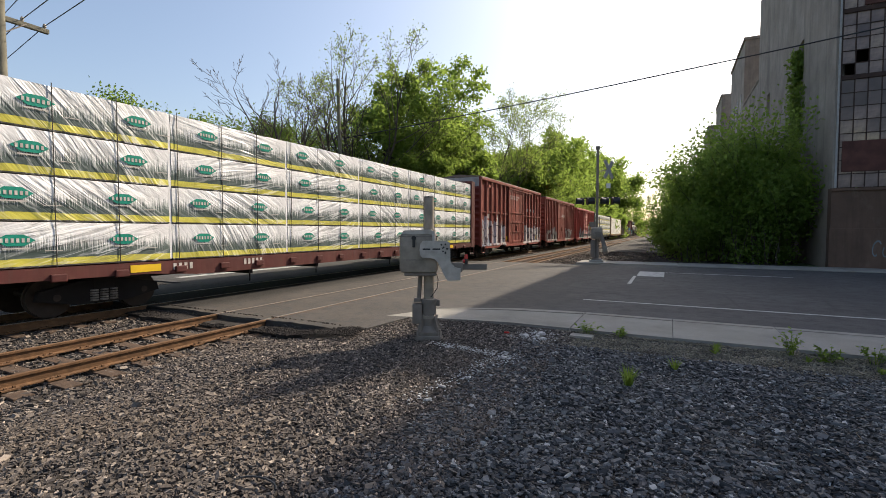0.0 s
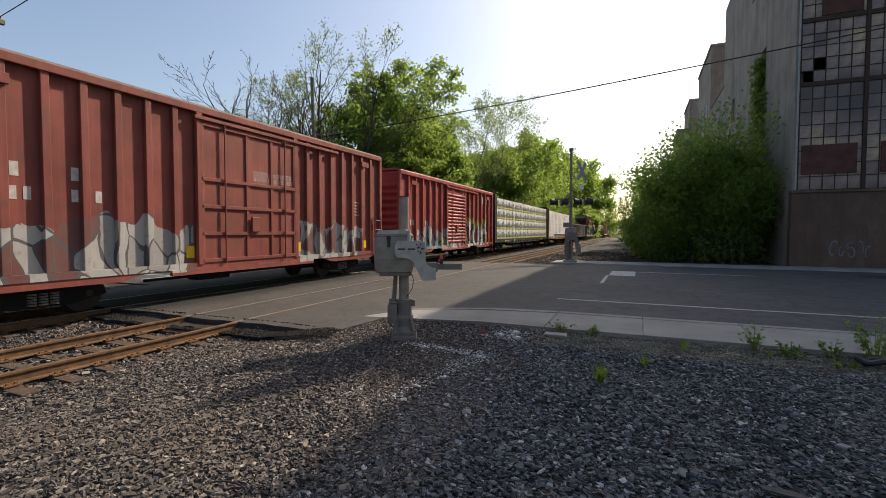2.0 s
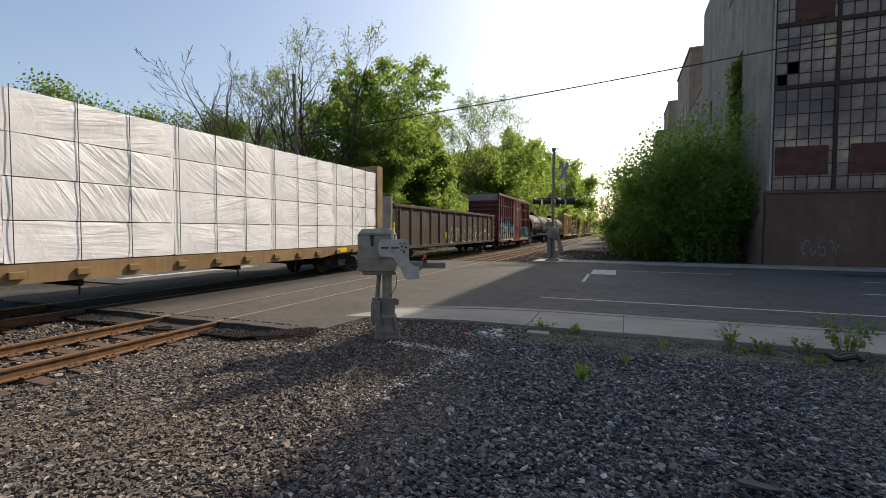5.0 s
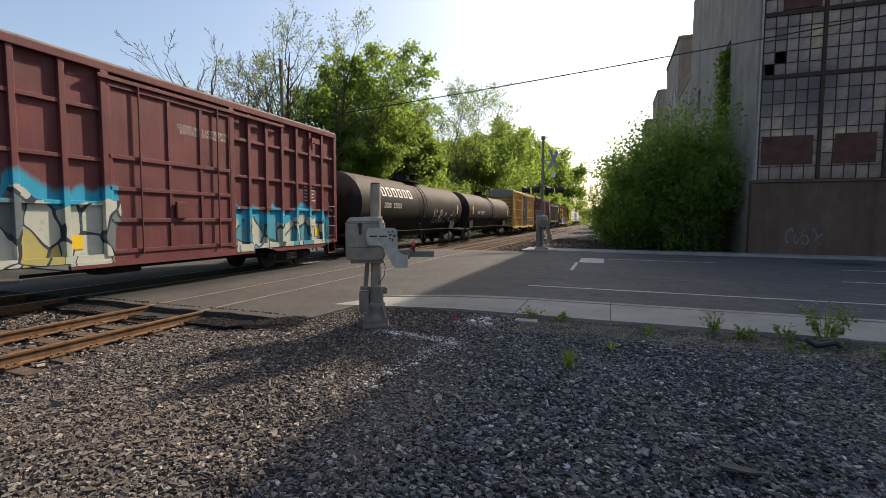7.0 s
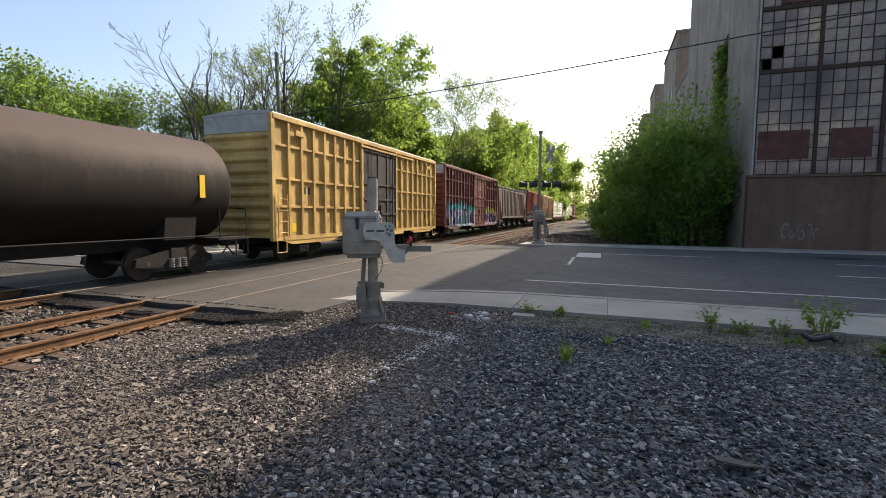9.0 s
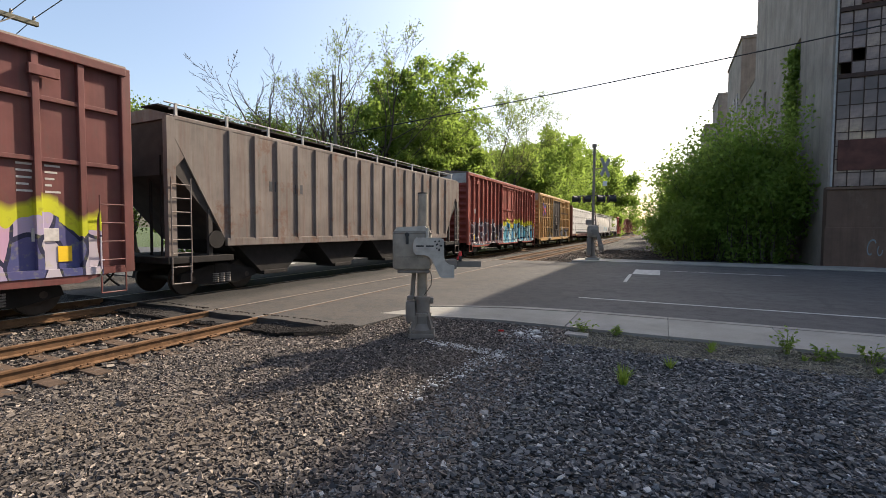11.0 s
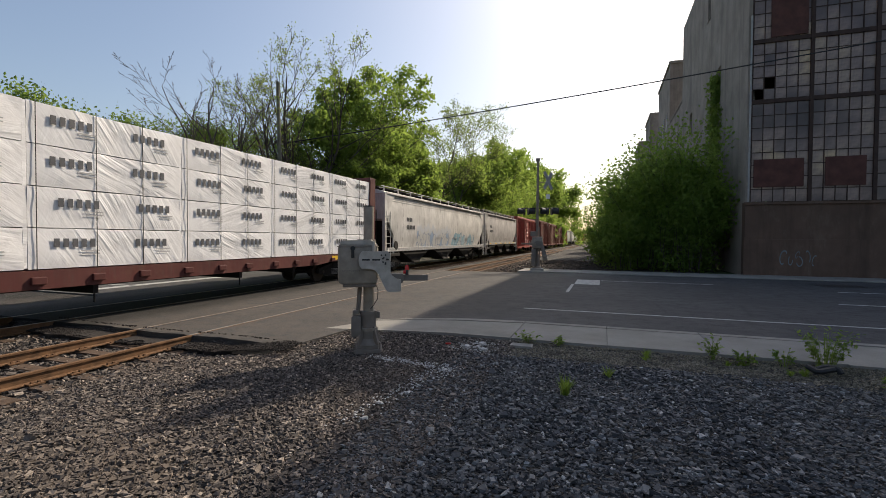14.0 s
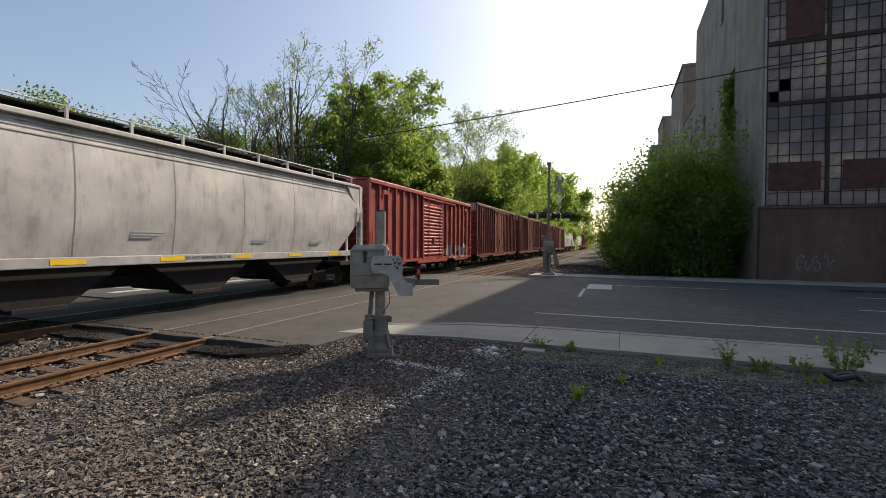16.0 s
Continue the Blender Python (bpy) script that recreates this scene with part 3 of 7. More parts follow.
def stone_field(name, count, xr, yr, size, seed, keep, label, material="stone", raise_by=0.0, flat=1.0):
    """Loose crushed stones as one mesh of small angular chips."""
    rng = np.random.default_rng(seed)
    base = np.array([(x, y, z) for z in (-1, 1) for y in (-1, 1) for x in (-1, 1)]) * 0.75
    tri = np.array([(0, 2, 1), (1, 2, 3), (4, 5, 6), (5, 7, 6), (0, 1, 4), (1, 5, 4), (2, 6, 3), (3, 6, 7), (0, 4, 2), (2, 4, 6), (1, 3, 5), (3, 7, 5)])
    p = np.c_[rng.uniform(*xr, count), rng.uniform(*yr, count)]
    p = p[[keep(x, y) for x, y in p]]
    n = len(p)
    z = np.array([ground_height(x, y) for x, y in p]) + raise_by
    sc = size * rng.lognormal(0, 0.28, (n, 1)) * np.c_[rng.uniform(0.9, 1.4, n), rng.uniform(0.6, 1.0, n), rng.uniform(0.5, 0.9, n) * flat]
    v = base[None] * (1 + rng.uniform(-0.7, 0.4, (n, 8, 3))) * sc[:, None]
    a, b = rng.uniform(0, 2 * np.pi, n), rng.normal(0, 0.6, n)
    ca, sa, cb, sb = np.cos(a)[:, None], np.sin(a)[:, None], np.cos(b)[:, None], np.sin(b)[:, None]
    x, y, zz = v[..., 0], v[..., 1], v[..., 2]
    y, zz = y * cb - zz * sb, y * sb + zz * cb
    v = np.stack([x * ca - y * sa + p[:, :1], x * sa + y * ca + p[:, 1:], zz + (z + size * rng.uniform(-0.2, 0.85, n))[:, None]], -1)
    me = bpy.data.meshes.new(name)
    f = (tri[None] + 8 * np.arange(n)[:, None, None]).reshape(-1, 3)
    me.vertices.add(n * 8)
    me.vertices.foreach_set("co", v.reshape(-1).astype(np.float32))
    me.loops.add(len(f) * 3)
    me.loops.foreach_set("vertex_index", f.reshape(-1).astype(np.int32))
    me.polygons.add(len(f))
    me.polygons.foreach_set("loop_start", np.arange(0, len(f) * 3, 3, dtype=np.int32))
    me.update(calc_edges=True)
    me.validate()
    me.polygons.foreach_set("use_smooth", [False] * len(me.polygons))
    me.materials.append(M[material])
    tagged(new(name, me), label, "gravel", kind="stuff")


def rails_clear(x, y):
    if y > 6.4 and x < -5.4:
        return False
    for c in (TRACK_NEAR, TRACK_FAR):
        for side in (-0.755, 0.755):
            if abs(x - c - side) < 0.09:
                return False
    return True


# ---- factory building ----
def build_factory():
    f = thing("factory_building", "tall derelict concrete factory with huge grimy steel-framed windows", "building")
    X, Y, top = 7.5, 30.13, 24.0
    # plinth and piers of the street front
    part("plinth", Shape().box(X, 60, Y, Y + 0.6, -0.3, 4.12), M["facade"], f, "stained concrete plinth wall")
    part("ledge", Shape().cbox(X - 0.08, 60, Y - 0.10, Y - 0.004, 3.98, 4.12, 0.02), M["facade"], f)
    part("plinth_step", Shape().cbox(X - 0.06, 60, Y - 0.07, Y - 0.004, -0.2, 2.05, 0.02), M["facade"], f, "stained lower plinth course")
    part("corner_pier", Shape().cbox(X - 0.02, X + 0.16, Y - 0.06, Y + 0.6, 4.12, top, 0.02), M["wall"], f)
    part("back_wall", Shape().box(X + 0.5, 60, Y + 3.2, Y + 3.6, 0.1, 22.1), M["facade"], f)
    # west wall with slit windows cut through
    holes = [(36.7, 38.0, 11.6, 14.2), (47.7, 48.9, 12.0, 13.8), (40.4, 41.4, 19.2, 21.6), (51.6, 52.2, 9.6, 11.0)]
    ys = sorted({Y + 0.6, 53.7, *[h[0] for h in holes if h[3]], *[h[1] for h in holes if h[3]]})
    for y0, y1 in zip(ys, ys[1:]):
        s = Shape()
        cut = [h for h in holes if h[3] and h[0] <= (y0 + y1) / 2 <= h[1]]
        if cut:
            s.box(X, X + 0.5, y0, y1, -0.3, cut[0][2]).box(X, X + 0.5, y0, y1, cut[0][3], top)
        else:
            s.box(X, X + 0.5, y0, y1, -0.3, top)
        part("west_wall", s, M["wall"], f, "weathered grey concrete side wall")
    for h in holes:
        if h[3]:
            # Solid black box stands in for the unlit room behind the opening.
            part("window_recess", Shape().box(X + 0.3, X + 0.45, h[0], h[1], h[2], h[3]), M["black"], f, "black box for the unlit inside of a broken window")
            part("sill", Shape().cbox(X - 0.06, X + 0.2, h[0] - 0.1, h[1] + 0.1, h[2] - 0.12, h[2], 0.02), M["wall"], f)
    link = part("link_wall", Shape().box(X, X + 0.5, 53.7, 55.6, -0.3, 16.4).box(X, X + 0.5, 57.2, 63.8, -0.3, 16.4).box(X, X + 0.5, 55.6, 57.2, -0.3, 12.6).box(X, X + 0.5, 55.6, 57.2, 13.6, 16.4), M["wall"], f, "lower weathered wall between the wings")
    # Darkness inside this opening is a black box as well.
    part("window_recess", Shape().box(X + 0.3, X + 0.45, 55.6, 57.2, 12.6, 13.6), M["black"], link, "black box for the unlit inside of a broken window")
    part("coping", Shape().cbox(X - 0.08, X + 0.58, 53.7, 63.8, 16.4, 16.6, 0.03), M["wall"], link)
    part("roof", Shape().box(X + 0.5, 60, Y + 0.01, 53.7, 22.1, 22.4).box(X + 0.5, 60, 53.3, 53.7, -0.3, 22.1), M["wall"], f)
    # Storey out of view, added and sized so its shadow covers the gravel.
    part("roof_house", Shape().box(12.2, 60, Y + 0.2, 52.0, 22.4, 29.6), M["wall"], f, "unseen raised roof storey sized to shade the lot")
    # rear wings, each with its own end wall
    for y0, y1, h in ((63.8, 76.6, 24.0), (90.0, 100.0, 24.4), (118.0, 132.0, 25.0)):
        wing = part("wing", Shape().box(X, 60, y0, y1, -0.3, h), M["wall"], f, "rear factory wing of grey concrete")
        part("parapet", Shape().cbox(X - 0.12, 60, y0 - 0.12, y1 + 0.12, h, h + 0.35, 0.03), M["wall"], wing)
        for a in (9.0, 12.2):
            for z in (h - 4.2, h - 8.4, h - 12.6):
                part("window", Shape().box(a, a + 1.9, y0 - 0.03, y0 + 0.02, z, z + 2.4), M["pane"], wing, "dark factory window")
        for k in range(3):
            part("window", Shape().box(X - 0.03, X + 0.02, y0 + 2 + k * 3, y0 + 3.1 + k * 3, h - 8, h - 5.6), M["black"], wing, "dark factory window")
    # giant steel sash windows
    rng = random.Random(21)
    bay, x0 = 2.82, X + 0.16
    tiers = ((4.16, 9.62), (9.78, 12.95), (13.12, 18.2), (18.4, 22.0))
    pane = Shape().box(0, 0.53, 0, 0.012, 0, 0.66).mesh("pane", M["pane"])
    far = Shape()
    for b in range(10):
        a = x0 + b * bay
        win = tagged(new("window_%d" % (b + 1)), "many-paned rusty factory window with grimy and missing glass", "window", kind="structure")
        part("mullion", Shape().box(a - 0.085, a + 0.085, Y - 0.05, Y + 0.2, 4.14, 22.2), M["steel_frame"], win)
        bars_shape = Shape()
        for z0, z1 in tiers:
            part("transom", Shape().box(a + 0.09, a + bay - 0.09, Y - 0.04, Y + 0.16, z1 - 0.02, z1 + 0.2), M["steel_frame"], win)
            rows = max(1, round((z1 - z0) / 0.7))
            dz = (z1 - z0) / rows
            for c in range(1, 5):
                xx = a + 0.09 + c * (bay - 0.18) / 5
                bars_shape.box(xx - 0.021, xx + 0.021, Y + 0.02, Y + 0.09, z0, z1)
            for r in range(rows):
                zz = z0 + r * dz
                if r:
                    bars_shape.box(a + 0.09, a + bay - 0.09, Y + 0.025, Y + 0.085, zz - 0.021, zz + 0.021)
                for c in range(5):
                    if rng.random() < 0.008 or (b == 0 and (z0, r) in ((9.78, 0), (9.78, 1)) and c < 2 and (r + c) % 2 == 0):
                        continue
                    xx = a + 0.09 + c * (bay - 0.18) / 5
                    if b < 3 and z0 < 13.5:
                        ob = part("pane", pane, None, win, at=(xx, Y + 0.05 + rng.uniform(-0.006, 0.006), zz))
                        ob.scale = (1, 1, dz / 0.66)
                        ob.rotation_euler = (rng.uniform(-0.02, 0.02), 0, rng.uniform(-0.02, 0.02))
                    else:
                        far.box(xx, xx + 0.53, Y + 0.05, Y + 0.062, zz, zz + dz)
        part("muntin_grid", bars_shape, M["steel_frame"], win)
        if b < 4:
            part("sheet_panel", Shape().cbox(a + (0.2 if b == 0 else 0.68), a + (2.55 if b == 0 else 2.45), Y - 0.02, Y + 0.018, 4.95, 6.5, 0.004), M["rust_sheet"], win, "rusted sheet-metal vent panel")
        if b == 0:
            part("sheet_panel", Shape().cbox(a + 0.9, a + 2.6, Y - 0.03, Y + 0.018, 13.2, 16.5, 0.004), M["rust_sheet"], win, "rusted sheet over missing panes")
    tagged(part("panes", far, M["pane"], f), kind="stuff")
    # faint chalky tag on the plinth, as loose strokes
    for x, z, rx, rz, t0, k1 in ((9.3, 1.05, 0.22, 0.42, 0.6, 13), (9.68, 0.95, 0.2, 0.34, 2.6, 10), (9.95, 1.2, 0.14, 0.2, 0.2, 16), (10.1, 0.85, 0.24, 0.3, 3.4, 12), (10.5, 1.1, 0.18, 0.36, 5.2, 9), (10.72, 0.9, 0.16, 0.3, 1.2, 11)):
        s = Shape()
        for k in range(k1):
            u0, u1 = t0 + k * 0.36, t0 + (k + 1) * 0.36
            s.add([(x + math.cos(u) * rx * q + 0.1 * math.sin(u * 0.7), Y - 0.078, z + math.sin(u) * rz * q) for u, q in ((u0, 1.0), (u1, 1.0), (u1, 0.78), (u0, 0.78))], [(0, 1, 2, 3)])
        part("painted_stroke", s, M["faded_tag"], f, "faded pale blue paint stroke")
    part("conduit", Shape().tube((X + 0.12, Y - 0.09, 4.14), (X + 0.12, Y - 0.09, 14.5), 0.05), M["roofgrey"], f, "pale conduit pipe")


M["faded_tag"] = plain("faded chalk tag", (0.16, 0.19, 0.20), 0.9)


# ---- crossing signals ----
def build_near_gate():
    g = thing("crossing_gate_mechanism", "grey steel crossing gate motor on a post with arm stub", "crossing gate", at=(-3.88, 7.2, 0, 0, 0, 26))
    s = Shape().cbox(-0.23, 0.23, -0.23, 0.23, -0.1, 0.04, 0.02).cbox(-0.18, 0.18, -0.18, 0.18, 0.04, 0.11, 0.01)
    part("base_plate", s, M["galv_dark"], g)
    s = Shape().tube((0, 0, 0.1), (0, 0, 0.2), 0.21, 0.15, 18).tube((0, 0, 0.2), (0, 0, 0.62), 0.145, 0.13, 18).tube((0, 0, 0.62), (0, 0, 0.68), 0.15, 0.15, 18)
    for a in range(4):
        c, d = math.cos(a * math.pi / 2 + 0.78), math.sin(a * math.pi / 2 + 0.78)
        s.prism([(0.12, 0.11), (0.27, 0.11), (0.24, 0.2), (0.15, 0.42), (0.12, 0.42)], "y", -0.018, 0.018)
        k = len(s.v) - 10
        for m in range(k, len(s.v)):
            x, y, z = s.v[m]
            s.v[m] = (x * c - y * d, x * d + y * c, z)
    part("pedestal", s, M["galv_dark"], g, "cast flared pedestal with ribs", True)
    part("clamp_band", Shape().tube((0, 0, 0.34), (0, 0, 0.39), 0.165, n=18).cbox(-0.22, -0.14, -0.05, 0.05, 0.33, 0.40, 0.008), M["galv"], g)
    part("junction_box", Shape().cbox(-0.29, -0.12, -0.15, 0.07, 0.24, 0.60, 0.025).cbox(-0.27, -0.15, -0.09, 0.05, 0.62, 0.70, 0.02), M["galv_dark"], g, "small cast cable box", True)
    part("bolt_lug", Shape().cbox(0.13, 0.2, -0.04, 0.04, 0.55, 0.66, 0.01), M["galv_dark"], g)
    for a in range(4):
        c, d = math.cos(a * math.pi / 2 + 0.78), math.sin(a * math.pi / 2 + 0.78)
        part("bolt", Shape().tube((c * 0.29, d * 0.29, 0.02), (c * 0.29, d * 0.29, 0.16), 0.02, n=6), M["galv_dark"], g)
    part("post", Shape().tube((0, 0, 0.5), (0, 0, 2.5), 0.09, n=20), M["galv"], g, "galvanised tube post", True)
    part("post_cap", Shape().tube((0, 0, 2.5), (0, 0, 2.52), 0.085, n=20), M["black"], g)
    part("cable_pipe", Shape().tube((-0.18, -0.04, 0.66), (-0.14, -0.04, 1.2), 0.04), M["galv_dark"], g, smooth=True)
    part("collar", Shape().tube((0, 0, 1.86), (0, 0, 1.93), 0.12, n=20), M["galv"], g)
    housing = part("motor_housing", Shape().cbox(-0.50, 0.17, -0.36, -0.02, 1.17, 1.86, 0.085), M["galv"], g, "round-cornered grey cast motor housing", True)
    # Sunlight on the top is put into the colour: lid paler than housing.
    part("lid", Shape().prism([(-0.47, 1.845), (-0.42, 1.91), (0.05, 1.93), (0.15, 1.845)], "y", -0.35, -0.04), M["galv_pale"], housing, "sloping lid painted pale as if sunlit")
    part("lid_seam", Shape().cbox(-0.505, 0.175, -0.365, -0.015, 1.80, 1.815, 0.005), M["galv_dark"], housing)
    part("door_seam", Shape().box(-0.42, 0.02, -0.364, -0.3605, 1.40, 1.406), M["black"], housing)
    part("drip_lip", Shape().cbox(-0.42, 0.14, -0.31, -0.06, 1.12, 1.18, 0.02), M["galv_dark"], housing)
    part("latch", Shape().cbox(-0.27, -0.22, -0.385, -0.355, 1.62, 1.79, 0.01).tube((-0.245, -0.39, 1.78), (-0.245, -0.355, 1.78), 0.04, n=10), M["black"], housing, "black hasp")
    part("hinge", Shape().tube((0.1, -0.38, 1.72), (0.1, -0.38, 1.90), 0.03, n=8), M["galv_pale"], housing)
    part("clamp", Shape().cbox(-0.13, 0.13, -0.105, 0.12, 1.30, 1.36, 0.01).cbox(-0.13, 0.13, -0.105, 0.12, 1.7, 1.76, 0.01), M["galv_dark"], g)
    arm = [(-0.09, 1.44), (-0.13, 1.49), (-0.145, 1.58), (-0.13, 1.68), (-0.09, 1.735), (0.32, 1.735), (0.38, 1.70), (0.385, 1.40), (0.41, 1.33), (0.47, 1.28), (0.56, 1.26), (0.56, 1.06), (0.36, 1.05), (0.31, 1.08), (0.27, 1.16), (0.18, 1.35), (0.12, 1.42), (0.05, 1.44)]
    casting = part("counterweight_arm", Shape().prism(arm, "y", -0.43, -0.375), M["galv_pale"], g, "pale curved steel arm casting")
    for a in (-0.09, 0.08):
        part("slot", Shape().box(a, a + 0.13, -0.434, -0.4295, 1.58, 1.605), M["black"], casting)
    rng = random.Random(3)
    for i in range(9):
        a, b = 0.29 + rng.uniform(-0.06, 0.05), 1.6 + rng.uniform(-0.09, 0.1)
        part("bolt_head", Shape().tube((a, -0.442, b), (a, -0.429, b), 0.016, n=6), M["black"], casting)
    part("arm_stub", Shape().cbox(0.48, 1.02, -0.30, -0.27, 1.23, 1.33, 0.006), M["galv_dark"], g, "short grey gate arm stub")
    part("arm_clamp", Shape().cbox(0.40, 0.60, -0.37, -0.26, 1.20, 1.36, 0.015), M["galv_dark"], g)
    lamp = part("arm_lamp", Shape().tube((0.66, -0.30, 1.33), (0.66, -0.30, 1.42), 0.03), M["black"], g)
    part("lens", Shape().tube((0.66, -0.30, 1.42), (0.66, -0.30, 1.50), 0.035, 0.025), M["red_lens"], lamp, "red lens")
    part("lens", Shape().tube((0.60, -0.30, 1.38), (0.64, -0.30, 1.38), 0.03), M["red_lens"], lamp, "red lens")
    s = Shape()
    pts = [(0.12, -0.12, 1.2), (0.17, -0.14, 1.05), (0.16, -0.15, 0.9), (0.1, -0.12, 0.8), (0.04, -0.09, 0.72)]
    for p, q in zip(pts, pts[1:]):
        s.tube(p, q, 0.007, n=6)
    part("cable", s, M["black"], g)


def build_far_signal():
    g = thing("crossing_signal", "crossing signal mast with crossbuck, dark flasher lamps and relay boxes", "crossing signal", at=(-3.88, 28.5, 0.12, 0, 0, 8))
    part("mast", Shape().tube((0, 0, 0.1), (0, 0, 6.75), 0.085, 0.075, 14), M["galv_dark"], g, "steel mast with step pegs", True)
    part("cap", Shape().cbox(-0.13, 0.13, -0.1, 0.1, 6.6, 6.8, 0.02), M["galv_dark"], g)
    for i in range(8):
        z = 3.9 + i * 0.33
        part("step_peg", Shape().tube((-0.16 if i % 2 else 0.05, 0, z), (-0.05 if i % 2 else 0.2, 0, z), 0.014, n=6), M["galv_dark"], g)
    part("crossarm", Shape().tube((-1.05, 0, 3.75), (1.15, 0, 3.75), 0.035), M["black"], g, smooth=True)
    for a, turn in ((-0.8, -76), (-0.55, 104), (0.6, -76), (0.85, 104)):
        lamp = part("flasher", Shape().tube((0, -0.05, 0), (0, 0.03, 0), 0.22, n=20), M["black"], g, "black flasher disc")
        lamp.matrix_basis = pose(a, 0, 3.55, 0, 0, turn)
        part("hood", Shape().tube((0, -0.4, 0.03), (0, -0.05, 0), 0.2, 0.15, 14, False), M["black"], lamp)
        part("lens", Shape().tube((0, -0.09, 0), (0, -0.053, 0), 0.10, n=16), M["dark_lens"], lamp, "dark red lens")
    part("bracket", Shape().tube((0, 0.1, 5.35), (0.62, 0.1, 5.35), 0.03), M["galv_dark"], g)
    for k, a in enumerate((-0.27, 0.27)):
        blade = Shape().box(-0.115, 0.115, -0.015, 0.015, -0.62, 0.62)
        ob = part("crossbuck_blade", blade, M["roofgrey"], g, "weathered dull white crossbuck board")
        ob.matrix_basis = pose(0.62, 0.06 + 0.035 * k, 5.42, 0, math.degrees(a) * 2.2, 48)
    part("small_sign", Shape().box(0.5, 0.74, 0.05, 0.07, 4.32, 4.6), M["white"], g)
    part("pedestal", Shape().tube((0, 0, 0.05), (0, 0, 0.16), 0.3, 0.26, 14).tube((0, 0, 0.16), (0, 0, 0.85), 0.16, 0.13, 14), M["galv_dark"], g, smooth=True)
    part("relay_box", Shape().cbox(-0.34, -0.08, -0.3, 0.1, 0.2, 1.25, 0.05), M["galv_dark"], g, "upright grey relay case", True)
    motor = part("motor_box", Shape().cbox(-0.32, 0.34, -0.42, -0.1, 1.28, 1.95, 0.08), M["galv"], g, "grey cast gate motor housing", True)
    part("lid", Shape().cbox(-0.3, 0.3, -0.4, -0.12, 1.95, 2.0, 0.015), M["galv_pale"], motor)
    part("hub", Shape().tube((0.05, -0.5, 1.6), (0.05, -0.42, 1.6), 0.16, n=16), M["galv_dark"], motor)
    part("top_box", Shape().cbox(-0.42, -0.05, -0.3, 0.1, 2.02, 2.32, 0.04), M["galv_dark"], g)
    arm = [(0.0, 1.5), (0.0, 1.72), (0.3, 1.72), (0.42, 1.35), (0.56, 0.9), (0.56, 0.52), (0.34, 0.52), (0.3, 0.95), (0.2, 1.4)]
    lever = part("counterweight_arm", Shape().prism(arm, "y", -0.54, -0.48), M["galv_dark"], g, "drooping counterweight lever")
    for z in (0.58, 0.76):
        part("weight", Shape().cbox(0.32, 0.62, -0.62, -0.4, z, z + 0.15, 0.02), M["galv"], lever)
    part("arm_stub", Shape().cbox(-0.95, -0.05, -0.53, -0.49, 1.52, 1.62, 0.006), M["galv"], g, "short gate arm stub")
    part("cable_pipe", Shape().tube((0.14, 0.05, 0.1), (0.14, 0.05, 2.6), 0.03, n=8), M["galv_dark"], g)
    part("base", Shape().cbox(-0.4, 0.4, -0.4, 0.4, -0.3, 0.06, 0.03), M["pale_concrete"], g)


def build_left_signal():
    g = thing("crossing_signal", "crossbuck and black flasher lamps on a short mast", "crossing signal", at=(-17.0, 6.7, 0, 0, 0, 62))
    part("mast", Shape().tube((0, 0, -0.2), (0, 0, 4.9), 0.07, n=12), M["galv"], g, smooth=True)
    for k, a in enumerate((-45, 45)):
        ob = part("crossbuck_blade", Shape().box(-0.115, 0.115, -0.015, 0.015, -0.6, 0.6), M["white"], g, "white crossbuck board")
        ob.matrix_basis = pose(0, -0.12 - 0.035 * k, 4.4, 0, a, 0)
    part("crossarm", Shape().tube((-0.75, 0, 3.0), (0.75, 0, 3.0), 0.03), M["galv"], g)
    for a in (-0.55, 0.55):
        lamp = part("flasher", Shape().tube((a, -0.06, 3.0), (a, 0.05, 3.0), 0.26, n=20), M["black"], g, "black flasher disc")
        part("hood", Shape().tube((a, -0.36, 3.03), (a, -0.06, 3.0), 0.15, 0.12, 14, False), M["black"], lamp)
        part("lens", Shape().tube((a, -0.10, 3.0), (a, -0.063, 3.0), 0.10, n=16), M["red_lens"], lamp, "dark red lens")
    part("base", Shape().cbox(-0.3, 0.3, -0.3, 0.3, -0.2, 0.35, 0.04), M["galv_dark"], g)


# ---- poles and wires ----
def sag_wire(s, p, q, sag, r, n=14):
    p, q = Vector(p), Vector(q)
    pts = [p.lerp(q, i / n) - Vector((0, 0, sag * 4 * (i / n) * (1 - i / n))) for i in range(n + 1)]
    s.line(pts, r)


